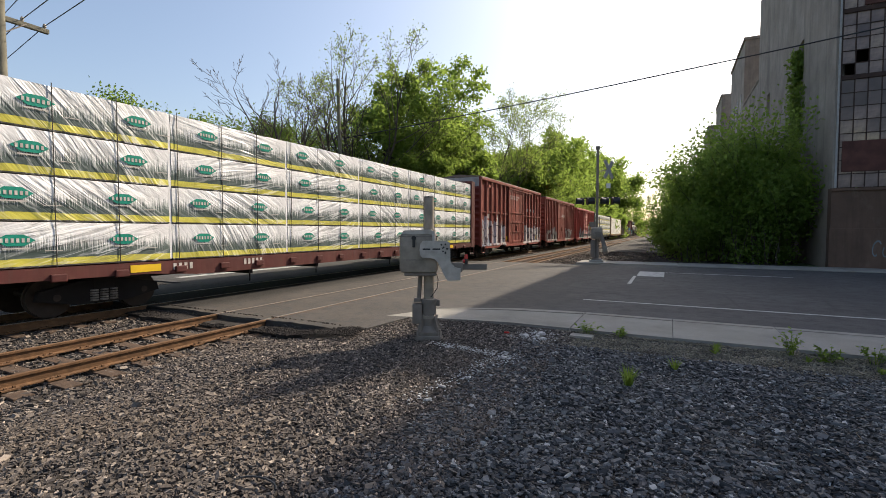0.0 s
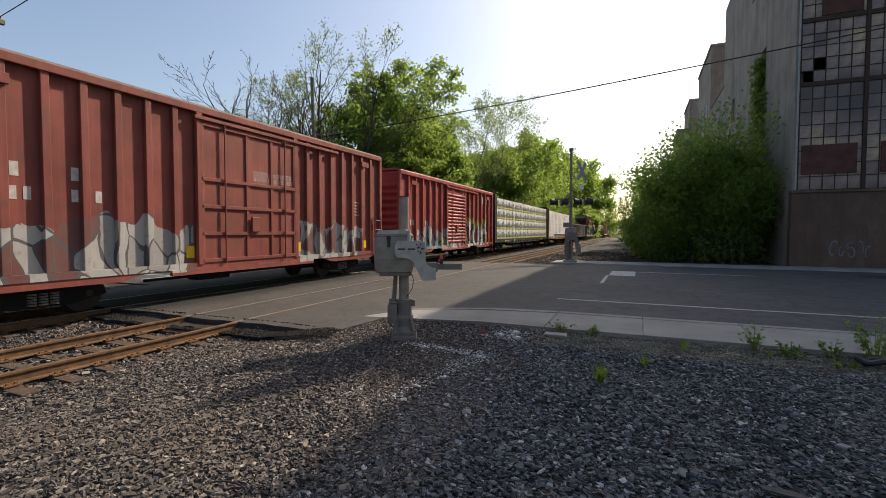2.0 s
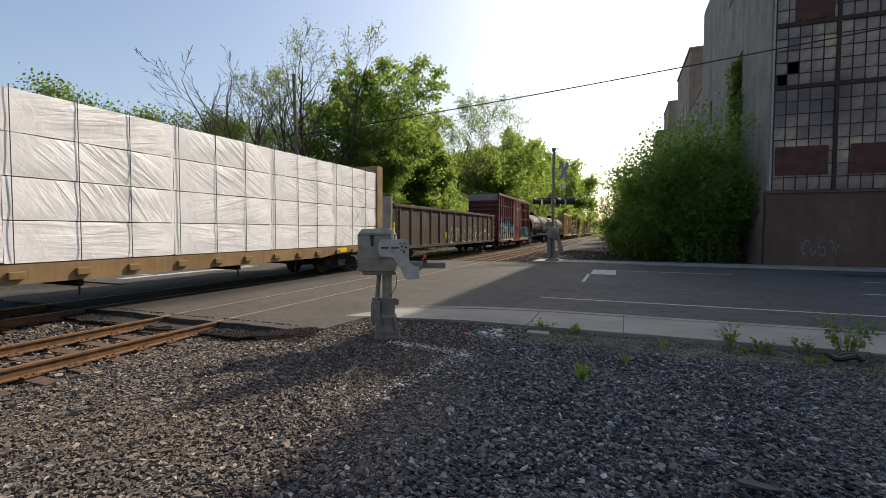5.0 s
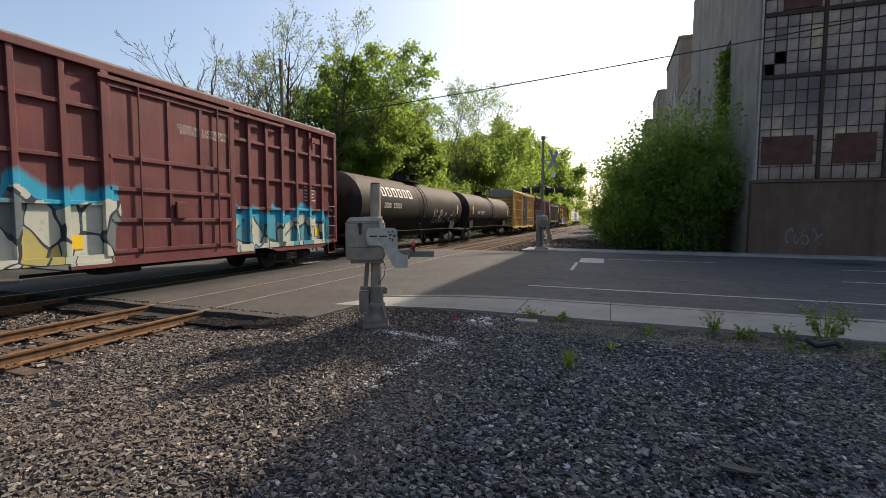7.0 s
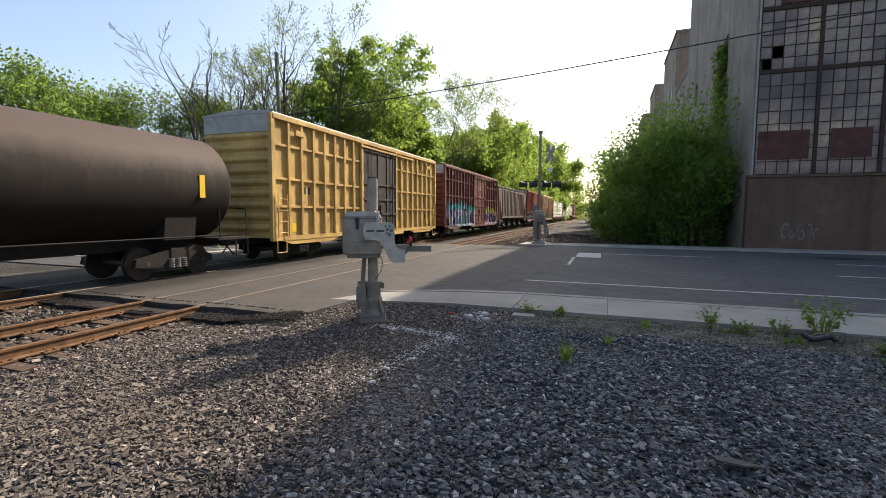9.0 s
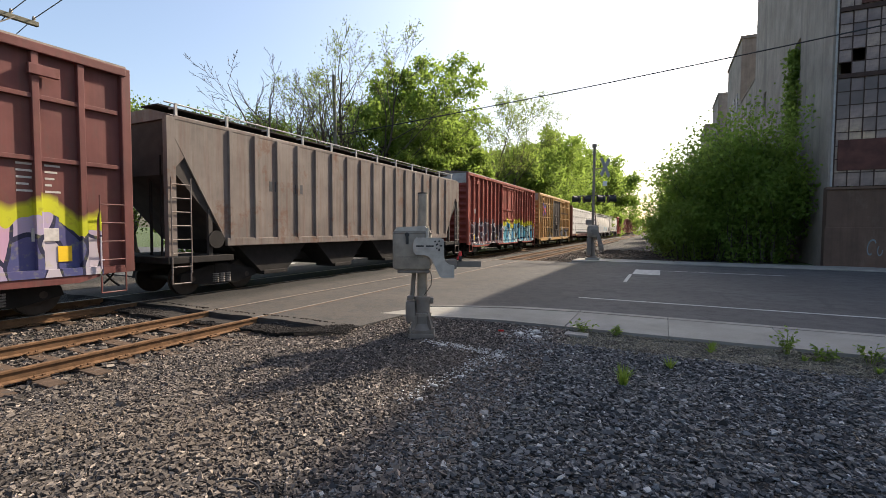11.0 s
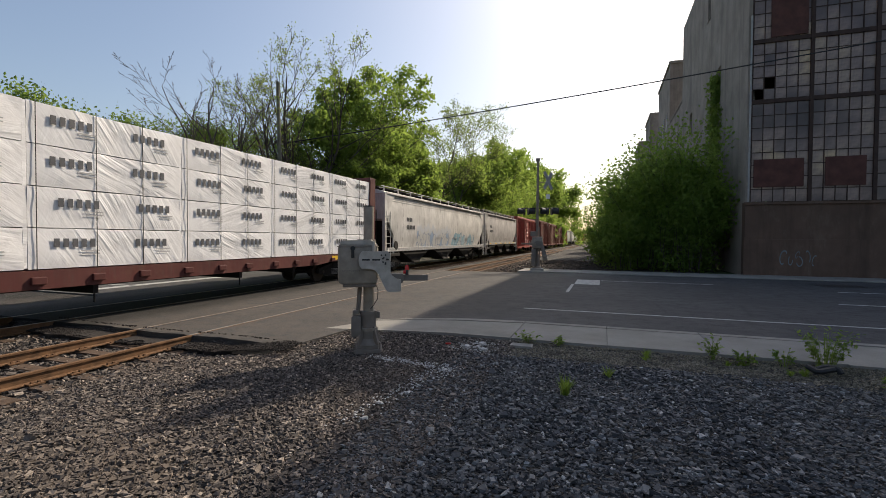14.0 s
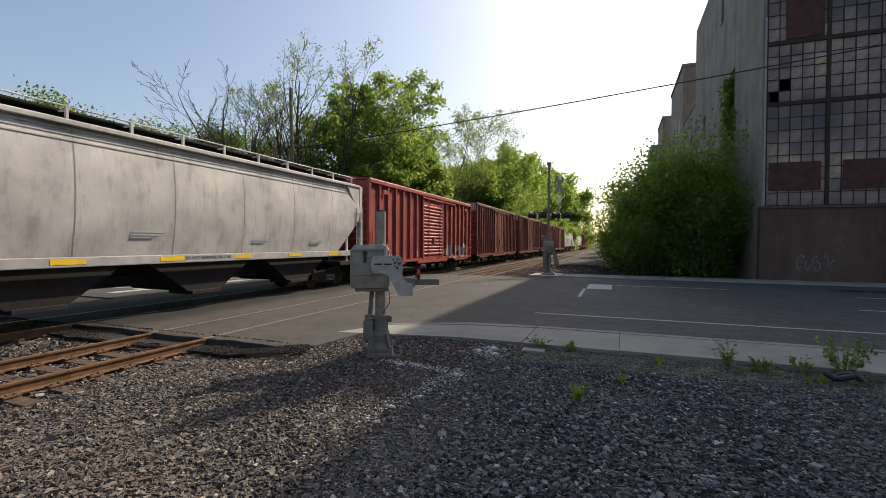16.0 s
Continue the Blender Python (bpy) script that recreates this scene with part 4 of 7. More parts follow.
def build_poles():
    g = thing("utility_pole", "weathered wooden utility pole with two crossarms and many wires", "utility pole", at=(-18, 6.5, 0, 0, 0, 0))
    part("shaft", Shape().tube((0, 0, -0.4), (0, 0, 11.5), 0.17, 0.12, 14), M["pole_wood"], g, smooth=True)
    for z, half in ((8.25, 1.2), (9.75, 1.1)):
        arm = part("crossarm", Shape().cbox(-0.07, 0.07, -half, half, z - 0.07, z + 0.07, 0.012), M["pole_wood"], g)
        for y in (-half + 0.1, -half * 0.45, half * 0.45, half - 0.1):
            part("insulator", Shape().tube((0, y, z + 0.07), (0, y, z + 0.14), 0.03, 0.03, 8).tube((0, y, z + 0.13), (0, y, z + 0.22), 0.055, 0.03, 8), M["galv"], arm)
        part("brace", Shape().tube((0.08, -0.6, z), (0.08, 0, z - 0.5), 0.02, n=6).tube((0.08, 0.6, z), (0.08, 0, z - 0.5), 0.02, n=6), M["galv"], g)
    part("sign_board", Shape().cbox(0.1, 0.24, -0.5, 0.1, 4.55, 4.8, 0.02), M["galv"], g, "pale bracket on the pole")
    w = thing("power_lines", "dark sagging overhead power wires", "wires")
    for z, half in ((8.4, 1.2), (9.9, 1.1)):
        for y in (-half + 0.1, -half * 0.45, half * 0.45, half - 0.1):
            s = Shape()
            sag_wire(s, (-18, 6.5 + y, z), (-62, 12.7 + y, z + 0.3), 0.5, 0.014)
            part("wire", s, M["black"], w)
            s = Shape()
            sag_wire(s, (-18, 6.5 + y, z), (26, 0.3 + y, z + 0.6), 0.5, 0.014)
            part("wire", s, M["black"], w)
    g = thing("utility_pole", "grey wooden pole standing among the trees", "utility pole", at=(-20.2, 25.2, 0, 0, -1.8, 0))
    part("shaft", Shape().tube((0, 0, -0.4), (0, 0, 12.3), 0.17, 0.11, 12), M["pole_wood"], g, smooth=True)
    part("bracket", Shape().tube((0, 0, 8.2), (0.35, 0, 8.15), 0.03, n=6), M["galv"], g)
    w = thing("span_wire", "single dark cable slung across the crossing", "wires")
    s = Shape()
    sag_wire(s, (-19.9, 25.0, 8.15), (30, 25.0, 12.6), 0.36, 0.03, 24)
    part("wire", s, M["black"], w)


# ---- plants ----
def branch(s, tips, p, d, length, r, depth, rng, spread, lift, minr, wig=0.13, forks=(2, 3, 3)):
    """A limb that bends, thins and forks; tips collects the ends of the twigs."""
    steps = 3
    for i in range(steps):
        d = (d + Vector((rng.gauss(0, wig), rng.gauss(0, wig), rng.gauss(lift * 0.3, 0.08)))).normalized()
        q = p + d * (length / steps)
        r2 = max(r * 0.86, minr)
        s.tube(p, q, r, r2, 5 if r > 0.03 else 3, False)
        p, r = q, r2
        if depth <= 1 or (depth == 2 and i == 2):
            tips.append(p.copy())
    if depth <= 0:
        return
    for _ in range(rng.choice(forks)):
        a = Vector((rng.gauss(0, 1), rng.gauss(0, 1), rng.gauss(0, 0.6)))
        nd = (d + a.normalized() * spread + Vector((0, 0, lift))).normalized()
        branch(s, tips, p, nd, length * rng.uniform(0.62, 0.85), max(minr, r * rng.uniform(0.6, 0.8)), depth - 1, rng, spread, lift, minr, wig, forks)


def leaves(tips, per, radius, size, rng):
    """Small folded leaf sprays scattered round the twig ends."""
    n = len(tips) * per
    r = np.random.default_rng(rng.randrange(1 << 30))
    c = np.repeat(np.array([t[:] for t in tips]), per, 0) + r.normal(0, radius, (n, 3)) * (1, 1, 0.7)
    a = r.normal(0, 1, (n, 3))
    a /= np.linalg.norm(a, axis=1)[:, None]
    b = np.cross(a, r.normal(0, 1, (n, 3)))
    b /= np.linalg.norm(b, axis=1)[:, None]
    k = size * r.uniform(0.6, 1.4, (n, 1))
    a, b = a * k, b * k * 0.6
    lift = np.cross(a, b) / k * 0.35
    v = np.stack([c - a, c - b + lift, c + a, c + b + lift], 1).reshape(-1, 3)
    s = Shape()
    s.v = [tuple(x) for x in v.tolist()]
    s.f = [f for i in range(n) for f in ((4 * i, 4 * i + 1, 4 * i + 2), (4 * i, 4 * i + 2, 4 * i + 3))]
    return s


def quick_part(name, s, material, parent, label=""):
    me = bpy.data.meshes.new(name)
    me.from_pydata(s.v, [], s.f)
    me.materials.append(material)
    ob = new(name, me)
    ob.parent = parent
    return tagged(ob, label, kind="stuff" if name in ("stem_mass", "foliage", "grass_blade") else "")


def limb(s, tips, p, d, length, r, level, rng, kids, minr, wander, up, bare=0.25, lean=0.8):
    """A tapering limb that bends upward and carries side limbs along its length; tips collects twig points."""
    n = (3, 4, 6, 9)[level]
    r0 = r
    turn = rng.uniform(0, 6.28)
    for i in range(n):
        f = (i + 1) / n
        d = (d + Vector((rng.gauss(0, wander), rng.gauss(0, wander), rng.gauss(up, wander * 0.5)))).normalized()
        q = p + d * (length / n)
        r2 = max(minr, r0 * (1 - 0.82 * f))
        s.tube(p, q, r, r2, 7 if r > 0.08 else (5 if r > 0.03 else 3), False)
        p, r = q, r2
        if level <= 1 and f > 0.3:
            tips.append(p.copy())
        if level and f > bare:
            k = kids[level - 1]
            for _ in range(int(k) + (rng.random() < k % 1)):
                turn += 2.4 + rng.gauss(0, 0.4)
                a = d.cross(Vector((math.cos(turn), math.sin(turn), 0.25))).normalized()
                nd = (d * rng.uniform(0.6, 1.1) + a * lean).normalized()
                room = (1.1 - 0.75 * f) if level < 3 else (0.55 + 0.9 * f) * (1.25 - f) * 1.5
                limb(s, tips, p, nd, length * rng.uniform(0.34, 0.5) * room, max(minr, r * 0.62), level - 1, rng, kids, minr, wander, up, 0.2, lean)


def tree(x, y, h, seed, leaf="leaf_a", per=6, kids=(1, 1.3, 1.6), trunk=0.2, first=0.25, minr=0.012, wander=0.11, up=0.05, lean=0.8, tilt=(0, 0), radius=0.3, size=0.12, label="", stems=1):
    rng = random.Random(seed)
    t = thing("tree", label, "tree", "trees beside the railway", (x, y, -0.1, 0, 0, 0))
    s, limbs, tips = Shape(), Shape(), []
    foot = h * first * 0.8
    p = Vector((0, 0, -0.2))
    lead = Vector((tilt[0], tilt[1], 1)).normalized()
    for i in range(4):
        q = lead * (foot * (i + 1) / 4) + Vector((rng.gauss(0, 0.06), rng.gauss(0, 0.06), 0))
        s.tube(p, q, trunk * (1.35 - 0.1 * i), trunk * (1.25 - 0.1 * i), 9, False)
        p = q
    for k in range(stems):
        a = 2 * math.pi * k / stems + rng.uniform(-0.3, 0.3)
        d = (lead + (Vector((math.cos(a), math.sin(a), 0)) * 0.28 if stems > 1 else Vector())).normalized()
        limb(limbs, tips, p, d, (h - foot) * (1.0 if not k else rng.uniform(0.75, 0.95)), trunk * (0.95 if stems == 1 else 0.7), 3, rng, kids, minr, wander, up, 0.05 if stems == 1 else 0.2, lean)
    high = max(v.z for v in tips)
    limbs.v = [(a, b, foot + (c - foot) * (h - foot) / (high - foot)) for a, b, c in limbs.v]
    tips = [Vector((v.x, v.y, foot + (v.z - foot) * (h - foot) / (high - foot))) for v in tips]
    quick_part("trunk", s, M["bark"], t)
    quick_part("branchwork", limbs, M["bark"], t)
    if per:
        quick_part("crown", leaves(tips, per, radius, size, rng), M[leaf], t, "")
    return t


def bush(x, y, rx, ry, h, seed, n, leaf="leaf_c", label="", size=0.1, per=13):
    rng = random.Random(seed)
    t = thing("bush", label, "bush", at=(x, y, -0.05, 0, 0, 0))
    s, tips = Shape(), []
    for i in range(n):
        a, k = rng.uniform(0, 2 * math.pi), math.sqrt(rng.random())
        px, py = math.cos(a) * rx * k, math.sin(a) * ry * k
        hh = h * (0.38 + 0.62 * math.sqrt(max(0, 1 - k * k))) * rng.uniform(0.55, 1.0)
        d = Vector((rng.gauss(0, 0.15), rng.gauss(0, 0.15), 1)).normalized()
        branch(s, tips, Vector((px, py, 0)), d, hh * 0.42, 0.035, 2, rng, 0.6, 0.15, 0.004)
        for z in np.arange(0.3, hh * 0.8, 0.5):
            tips.append(Vector((px + rng.gauss(0, 0.35), py + rng.gauss(0, 0.35), z)))
    quick_part("stem_mass", s, M["bark"], t)
    quick_part("foliage", leaves(tips, per, 0.36, size, rng), M[leaf], t)
    return t


def build_trees():
    green = "leafy roadside tree with fresh green foliage and gaps"
    bare = "nearly bare tree with thin grey forking branches"
    young = "tall slender tree with sparse young leaves"
    dark_tree = "dark green spreading tree behind the tracks"
    low = dict(kids=(0.9, 1.3, 1.7), first=0.12, label=dark_tree, size=0.075, radius=0.45, lean=1.0, trunk=0.16)
    tree(-26, 15.2, 8.5, 1, "leaf_d", 13, **low)
    tree(-26, 19.0, 8.6, 2, "leaf_d", 13, **low)
    tree(-25, 23.0, 9.6, 23, "leaf_d", 13, **low)
    tree(-25, 26.8, 9.6, 24, "leaf_a", 7, **low)
    tree(-26, 31.0, 10.5, 25, "leaf_a", 7, **low)
    dead = dict(per=0, label=bare, trunk=0.15, minr=0.011, first=0.36, wander=0.12, up=0.05, lean=0.5, kids=(1.0, 1.2, 0.9))
    tree(-22, 20.0, 11.6, 31, tilt=(0, 0.06), stems=2, **dead)
    tree(-22, 22.4, 12.6, 32, tilt=(0, -0.12), **dead)
    tree(-22.2, 23.4, 13.2, 33, tilt=(0, -0.05), stems=2, **dead)
    tree(-22.4, 23.4, 11.4, 34, "leaf_y", 1, label=young, trunk=0.12, minr=0.012, first=0.3, lean=0.6, kids=(1.0, 1.3, 1.3), size=0.05, radius=0.25)
    slim = dict(label=young, size=0.07, radius=0.22, minr=0.014, first=0.2, wander=0.1, up=0.07, lean=0.62, kids=(1.0, 1.4, 1.4), trunk=0.22)
    tree(-22, 25.6, 13.4, 6, "leaf_y", 1, **slim)
    tree(-22.2, 27.8, 15.6, 7, "leaf_y", 1, **slim)
    tree(-22, 30.4, 17.0, 21, "leaf_y", 1, tilt=(0, 0.03), stems=2, **slim)
    full = dict(kids=(1.0, 1.6, 2.0), first=0.16, trunk=0.3, lean=1.05, wander=0.12, up=0.035, stems=4)
    tree(-22.5, 36.0, 17.4, 8, "leaf_a", 4, label="large rounded bright green tree", size=0.16, radius=0.3, **full)
    tree(-22, 42.6, 14.6, 9, "leaf_a", 4, label=green, size=0.16, radius=0.32, **full)
    tree(-19.4, 34.0, 8.6, 41, "leaf_a", 9, label="low spreading tree with yellowish young leaves", kids=(1.2, 1.6, 2.0), first=0.15, trunk=0.12, lean=1.1, size=0.11, radius=0.3)
    tree(-19.4, 41.0, 9.4, 22, "leaf_a", 9, label=green, kids=(1.2, 1.6, 2.0), first=0.15, trunk=0.14, lean=1.0, size=0.15, radius=0.4)
    thin = dict(label=young, size=0.1, radius=0.4, minr=0.02, first=0.2, up=0.07, lean=0.7, kids=(1.3, 1.6, 1.5), trunk=0.22)
    tree(-22, 50.0, 15.0, 10, "leaf_y", 3, **thin)
    tree(-22, 57.5, 19.0, 42, "leaf_y", 2, stems=2, **thin)
    tree(-22, 65.0, 21.5, 11, "leaf_y", 2, stems=2, **thin)
    mid = dict(kids=(0.9, 1.3, 1.7), first=0.14, trunk=0.26, lean=0.95, stems=2, label=green)
    tree(-21, 71.0, 15.0, 12, "leaf_a", 4, size=0.26, radius=0.6, **mid)
    tree(-22, 82.0, 19.0, 13, "leaf_a", 4, size=0.26, radius=0.6, **mid)
    tree(-21, 94.0, 20.5, 14, "leaf_a", 4, size=0.3, radius=0.7, **mid)
    tree(-22, 110.0, 22.0, 15, "leaf_a", 4, size=0.34, radius=0.8, **mid)
    tree(-21, 134.0, 23.5, 16, "leaf_a", 6, size=0.4, radius=1.0, **mid)
    tree(-20, 172.0, 22.0, 17, "leaf_a", 5, size=0.42, radius=1.0, **mid)
    remote = dict(label=bare, minr=0.05, first=0.2, up=0.06, lean=0.7, kids=(1, 1.3, 1.5), trunk=0.25, size=0.2, radius=0.5)
    tree(-14, 215.0, 18.0, 18, "leaf_y", 1, **remote)
    tree(-6, 235.0, 19.0, 19, "leaf_y", 1, **remote)
    tree(2, 250.0, 20.0, 20, "leaf_y", 2, **remote)
    # undergrowth under the tree row
    for i, (x, y, rx, h) in enumerate(((-22, 18, 3.0, 5.5), (-21.5, 24, 3.2, 7.0), (-22, 30, 3.2, 7.0), (-20.5, 36, 3.0, 7.0), (-20, 42.5, 3.2, 7.2), (-20, 50, 3.6, 8.0), (-20, 58, 4.2, 8.0), (-19.5, 68, 5.0, 8.0), (-19, 80, 6.5, 10.0), (-19, 95, 8.0, 11.0), (-18.5, 115, 10.0, 11.0), (-18, 140, 13.0, 12.0), (-17, 175, 18.0, 12.0))):
        bush(x, y, rx * 0.75, rx * 1.2, h, 100 + i, 26, "leaf_a" if i else "leaf_d", "green undergrowth below the tree row", 0.12 + 0.06 * (y > 60) + 0.1 * (y > 110), 9)
    # hedge beyond the far side of the crossing
    for i, (x, y, h) in enumerate(((-27, 3.6, 4.6), (-27.5, 6.4, 5.2), (-27, 8.6, 4.9))):
        bush(x, y, 1.7, 1.6, h, 220 + i, 34, "leaf_a", "green hedge shrub beyond the crossing", 0.1, 16)
    # overgrown shrubs against the factory and far edge of the line
    bush(4.35, 34.6, 2.4, 3.0, 10.4, 201, 90, "leaf_c", "dense overgrown shrub against the factory wall", 0.11, 14)
    bush(3.0, 37.0, 1.7, 4.0, 9.6, 202, 55, "leaf_c", "dense overgrown shrub beside the tracks", 0.12, 13)
    bush(3.4, 47.0, 2.2, 5.0, 9.0, 203, 50, "leaf_c", "overgrown shrub beside the tracks", 0.16)
    bush(3.7, 62.0, 3.2, 7.0, 8.0, 204, 45, "leaf_b", "overgrown shrub beside the tracks", 0.24)
    bush(3.7, 82.0, 3.4, 9.0, 8.5, 205, 40, "leaf_b", "overgrown shrub beside the tracks", 0.3)
    bush(6.0, 120.0, 5.0, 22.0, 9.0, 206, 60, "leaf_b", "overgrown shrubs beside the tracks", 0.4)
    bush(0.9, 33.5, 1.0, 2.0, 4.6, 207, 22, "leaf_a", "feathery shrub at the edge of the line")
    bush(0.8, 40.0, 1.3, 3.0, 5.6, 208, 22, "leaf_b", "feathery shrub at the edge of the line")
    # creeper up the side wall
    rng = random.Random(9)
    t = thing("climbing_vine", "dark climbing vine on the concrete wall", "vine", at=(7.42, 35.0, 0, 0, 0, 0))
    tips = [Vector((rng.uniform(-0.12, 0.03), rng.gauss(2.6, 0.8 if z < 11.2 else 0.35), z)) for z in np.arange(4, 13.6, 0.02)]
    quick_part("foliage", leaves(tips, 8, 0.2, 0.12, rng), M["leaf_b"], t)
    quick_part("stem_mass", Shape().tube((0, 2.5, 0), (0, 2.7, 13.6), 0.04, 0.015, 6), M["bark"], t)


def blades(x, y, r, h, n, seed, label, leafy=False):
    rng = random.Random(seed)
    z = ground_height(x, y)
    t = thing("weed" if leafy else "grass_tuft", label, "weed" if leafy else "grass", at=(x, y, z, 0, 0, 0))
    s = Shape()
    for i in range(n):
        a = rng.uniform(0, 6.28)
        b = Vector((math.cos(a), math.sin(a), 0)) * r * 0.3 * rng.random()
        lean = Vector((math.cos(a), math.sin(a), 0)) * r * rng.uniform(0.2, 1.0)
        hh = h * rng.uniform(0.5, 1.0)
        w = Vector((-math.sin(a), math.cos(a), 0)) * (0.006 if not leafy else 0.004)
        m, tip = b + lean * 0.4 + Vector((0, 0, hh * 0.6)), b + lean + Vector((0, 0, hh))
        s.add([b - w, b + w, m + w, m - w, tip], [(0, 1, 2, 3), (3, 2, 4)])
        if leafy:
            for k in range(7):
                c = b.lerp(tip, rng.uniform(0.3, 1.0))
                u = Vector((rng.gauss(0, 1), rng.gauss(0, 1), rng.gauss(0.2, 0.5))).normalized() * rng.uniform(0.04, 0.10)
                v = u.cross(Vector((0, 0, 1))) * 0.4
                s.add([c, c + u * 0.5 + v, c + u, c + u * 0.5 - v], [(0, 1, 2, 3)])
    quick_part("foliage" if leafy else "grass_blade", s, M["grass"] if not leafy else M["leaf_b"], t)


def build_weeds():
    blades(-0.43, 6.05, 0.16, 0.3, 70, 1, "bright green grass tuft in the gravel")
    blades(0.1, 7.1, 0.14, 0.18, 40, 2, "small grass tuft in the gravel")
    for i, (x, y, h, n) in enumerate(((-1.35, 8.85, 0.22, 12), (-0.8, 8.85, 0.16, 9), (1.75, 8.7, 0.32, 16), (2.2, 8.6, 0.2, 14), (3.3, 8.75, 0.55, 26), (2.75, 8.7, 0.25, 12), (4.3, 7.9, 0.5, 24), (3.4, 6.9, 0.22, 16), (5.3, 8.4, 0.4, 18), (3.9, 6.0, 0.18, 12))):
        blades(x, y, 0.24 if h < 0.45 else 0.42, h * 1.3, n if h < 0.45 else n * 2, 30 + i, "leafy weed growing along the footway edge", True)
    for i, (x, y, h, n) in enumerate(((3.75, 7.75, 0.22, 26), (2.75, 4.75, 0.16, 22), (3.5, 6.6, 0.15, 18), (3.9, 7.3, 0.28, 24))):
        blades(x, y, 0.2, h, n, 50 + i, "broad-leaved green weed at the edge of the gravel", True)
    for i in range(16):
        rng = random.Random(60 + i)
        blades(rng.uniform(0.3, 6), rng.uniform(7.9, 8.9), 0.12, rng.uniform(0.06, 0.14), 24, 70 + i, "low grass patch along the footway edge")


def build_litter():
    rng = random.Random(4)
    tagged(part("concrete_slab", Shape().cbox(-1.6, -1.2, 8.38, 8.62, -0.06, 0.005, 0.012), M["pale_concrete"]), "small flat concrete slab lying in the gravel", "slab")
    tagged(part("plastic_scrap", Shape().cbox(-0.05, 0.05, -0.03, 0.03, -0.01, 0.012, 0.006), M["red_lens"]), "scrap of red plastic on the gravel", "litter").matrix_basis = pose(-2.7, 8.1, 0.0, 0, 0, 20)
    # broken pale plaster and concrete crumbs strewn in a line and a heap
    for i in range(46):
        u = i / 18
        if i < 18:
            x, y = -3.5 + 1.45 * u, 6.75 - 0.25 * u
        elif i < 34:
            x, y = -2.15 - 0.42 * (i - 18) / 15, 6.45 - 2.2 * (i - 18) / 15
        else:
            x, y = -2.15 + rng.gauss(0, 0.17), 8.1 + rng.gauss(0, 0.22)
        s = 0.014 + (0.03 if i < 34 else 0.06) * rng.random() ** 2
        lump = part("pale_stone", Shape().cbox(-s, s, -s * 0.7, s * 0.7, -s * 0.35, s * 0.35, s * 0.25), M["dust"])
        tagged(lump, "pale broken concrete lump in the gravel", "stone", "pale stones").matrix_basis = pose(x + rng.gauss(0, 0.05), y + rng.gauss(0, 0.04), ground_height(x, y) + 0.036, rng.uniform(-20, 20), 0, rng.uniform(0, 360))
    dusty = Shape()
    for i in range(900):
        k = rng.random()
        x, y = ((-3.5 + 1.45 * k, 6.75 - 0.25 * k), (-2.15 - 0.42 * k, 6.45 - 2.2 * k * k), (-2.15 + rng.gauss(0, 0.2), 8.1 + rng.gauss(0, 0.25)))[i % 3]
        x, y, q = x + rng.gauss(0, 0.09), y + rng.gauss(0, 0.09), 0.004 + 0.010 * rng.random()
        z = ground_height(x, y) + rng.uniform(0.03, 0.055)
        dusty.add([(x - q, y - q, z), (x + q, y - q * 0.6, z), (x + q * 0.7, y + q, z), (x - q * 0.8, y + q, z), (x, y, z + q)], [(0, 1, 4), (1, 2, 4), (2, 3, 4), (3, 0, 4)])
    me = bpy.data.meshes.new("plaster_crumbs")
    me.from_pydata(dusty.v, [], dusty.f)
    me.materials.append(M["dust"])
    tagged(new("plaster_crumbs", me), "white plaster crumbs strewn over the gravel", "rubble", kind="stuff")
    # dry stalks lying about
    for i in range(64):
        if i > 33:
            k = rng.random()
            x, y, n = 2.5 + 1.3 * k + rng.uniform(-0.15, 0.9), 4.6 + 3.2 * k + rng.gauss(0, 0.2), rng.uniform(0.1, 0.4)
        elif i < 9:
            x, y, n = rng.uniform(-4.5, 0.5), rng.uniform(3.0, 7.5), rng.uniform(0.08, 0.22)
        else:
            x, y, n = rng.uniform(1.2, 3.9), rng.uniform(3.2, 7.8), rng.uniform(0.12, 0.42)
        a, z = rng.uniform(0, 3.14), ground_height(x, y) + 0.03
        pts = [(x + math.cos(a + w) * n * k, y + math.sin(a + w) * n * k, z + 0.02 * math.sin(k * 5)) for k, w in ((0, 0), (0.4, 0.1), (0.7, -0.1), (1.0, rng.uniform(-0.3, 0.3)))]
        s = Shape()
        for p, q in zip(pts, pts[1:]):
            s.tube(p, q, 0.0045, 0.0035, 5)
        tagged(part("dry_stalk", s, M["dry_twig"]), "thin dry stalk lying on the gravel", "twig", "dry stalks")
    # bent black hose end by the tall weed and a grey sheet scrap
    s = Shape()
    pts = [(3.09 + math.cos(u) * 0.2, 8.22 + math.sin(u) * 0.07, 0.03 + 0.07 * abs(math.sin(u * 1.5))) for u in np.linspace(0, 5.2, 14)]
    s.line([Vector(p) for p in pts], 0.045, 8)
    tagged(part("rubber_hose", s, M["black"], smooth=True), "black crumpled rubber hose under the weeds", "hose")
    s = Shape().prism([(-0.16, -0.05), (0.02, -0.10), (0.20, -0.03), (0.12, 0.08), (-0.08, 0.10)], "z", -0.006, 0.006)
    tagged(part("sheet_scrap", s, M["black_patch"]), "torn grey sheet scrap on the gravel", "litter").matrix_basis = pose(0.98, 3.85, 0.035, -12, 8, 15)
    s = Shape()
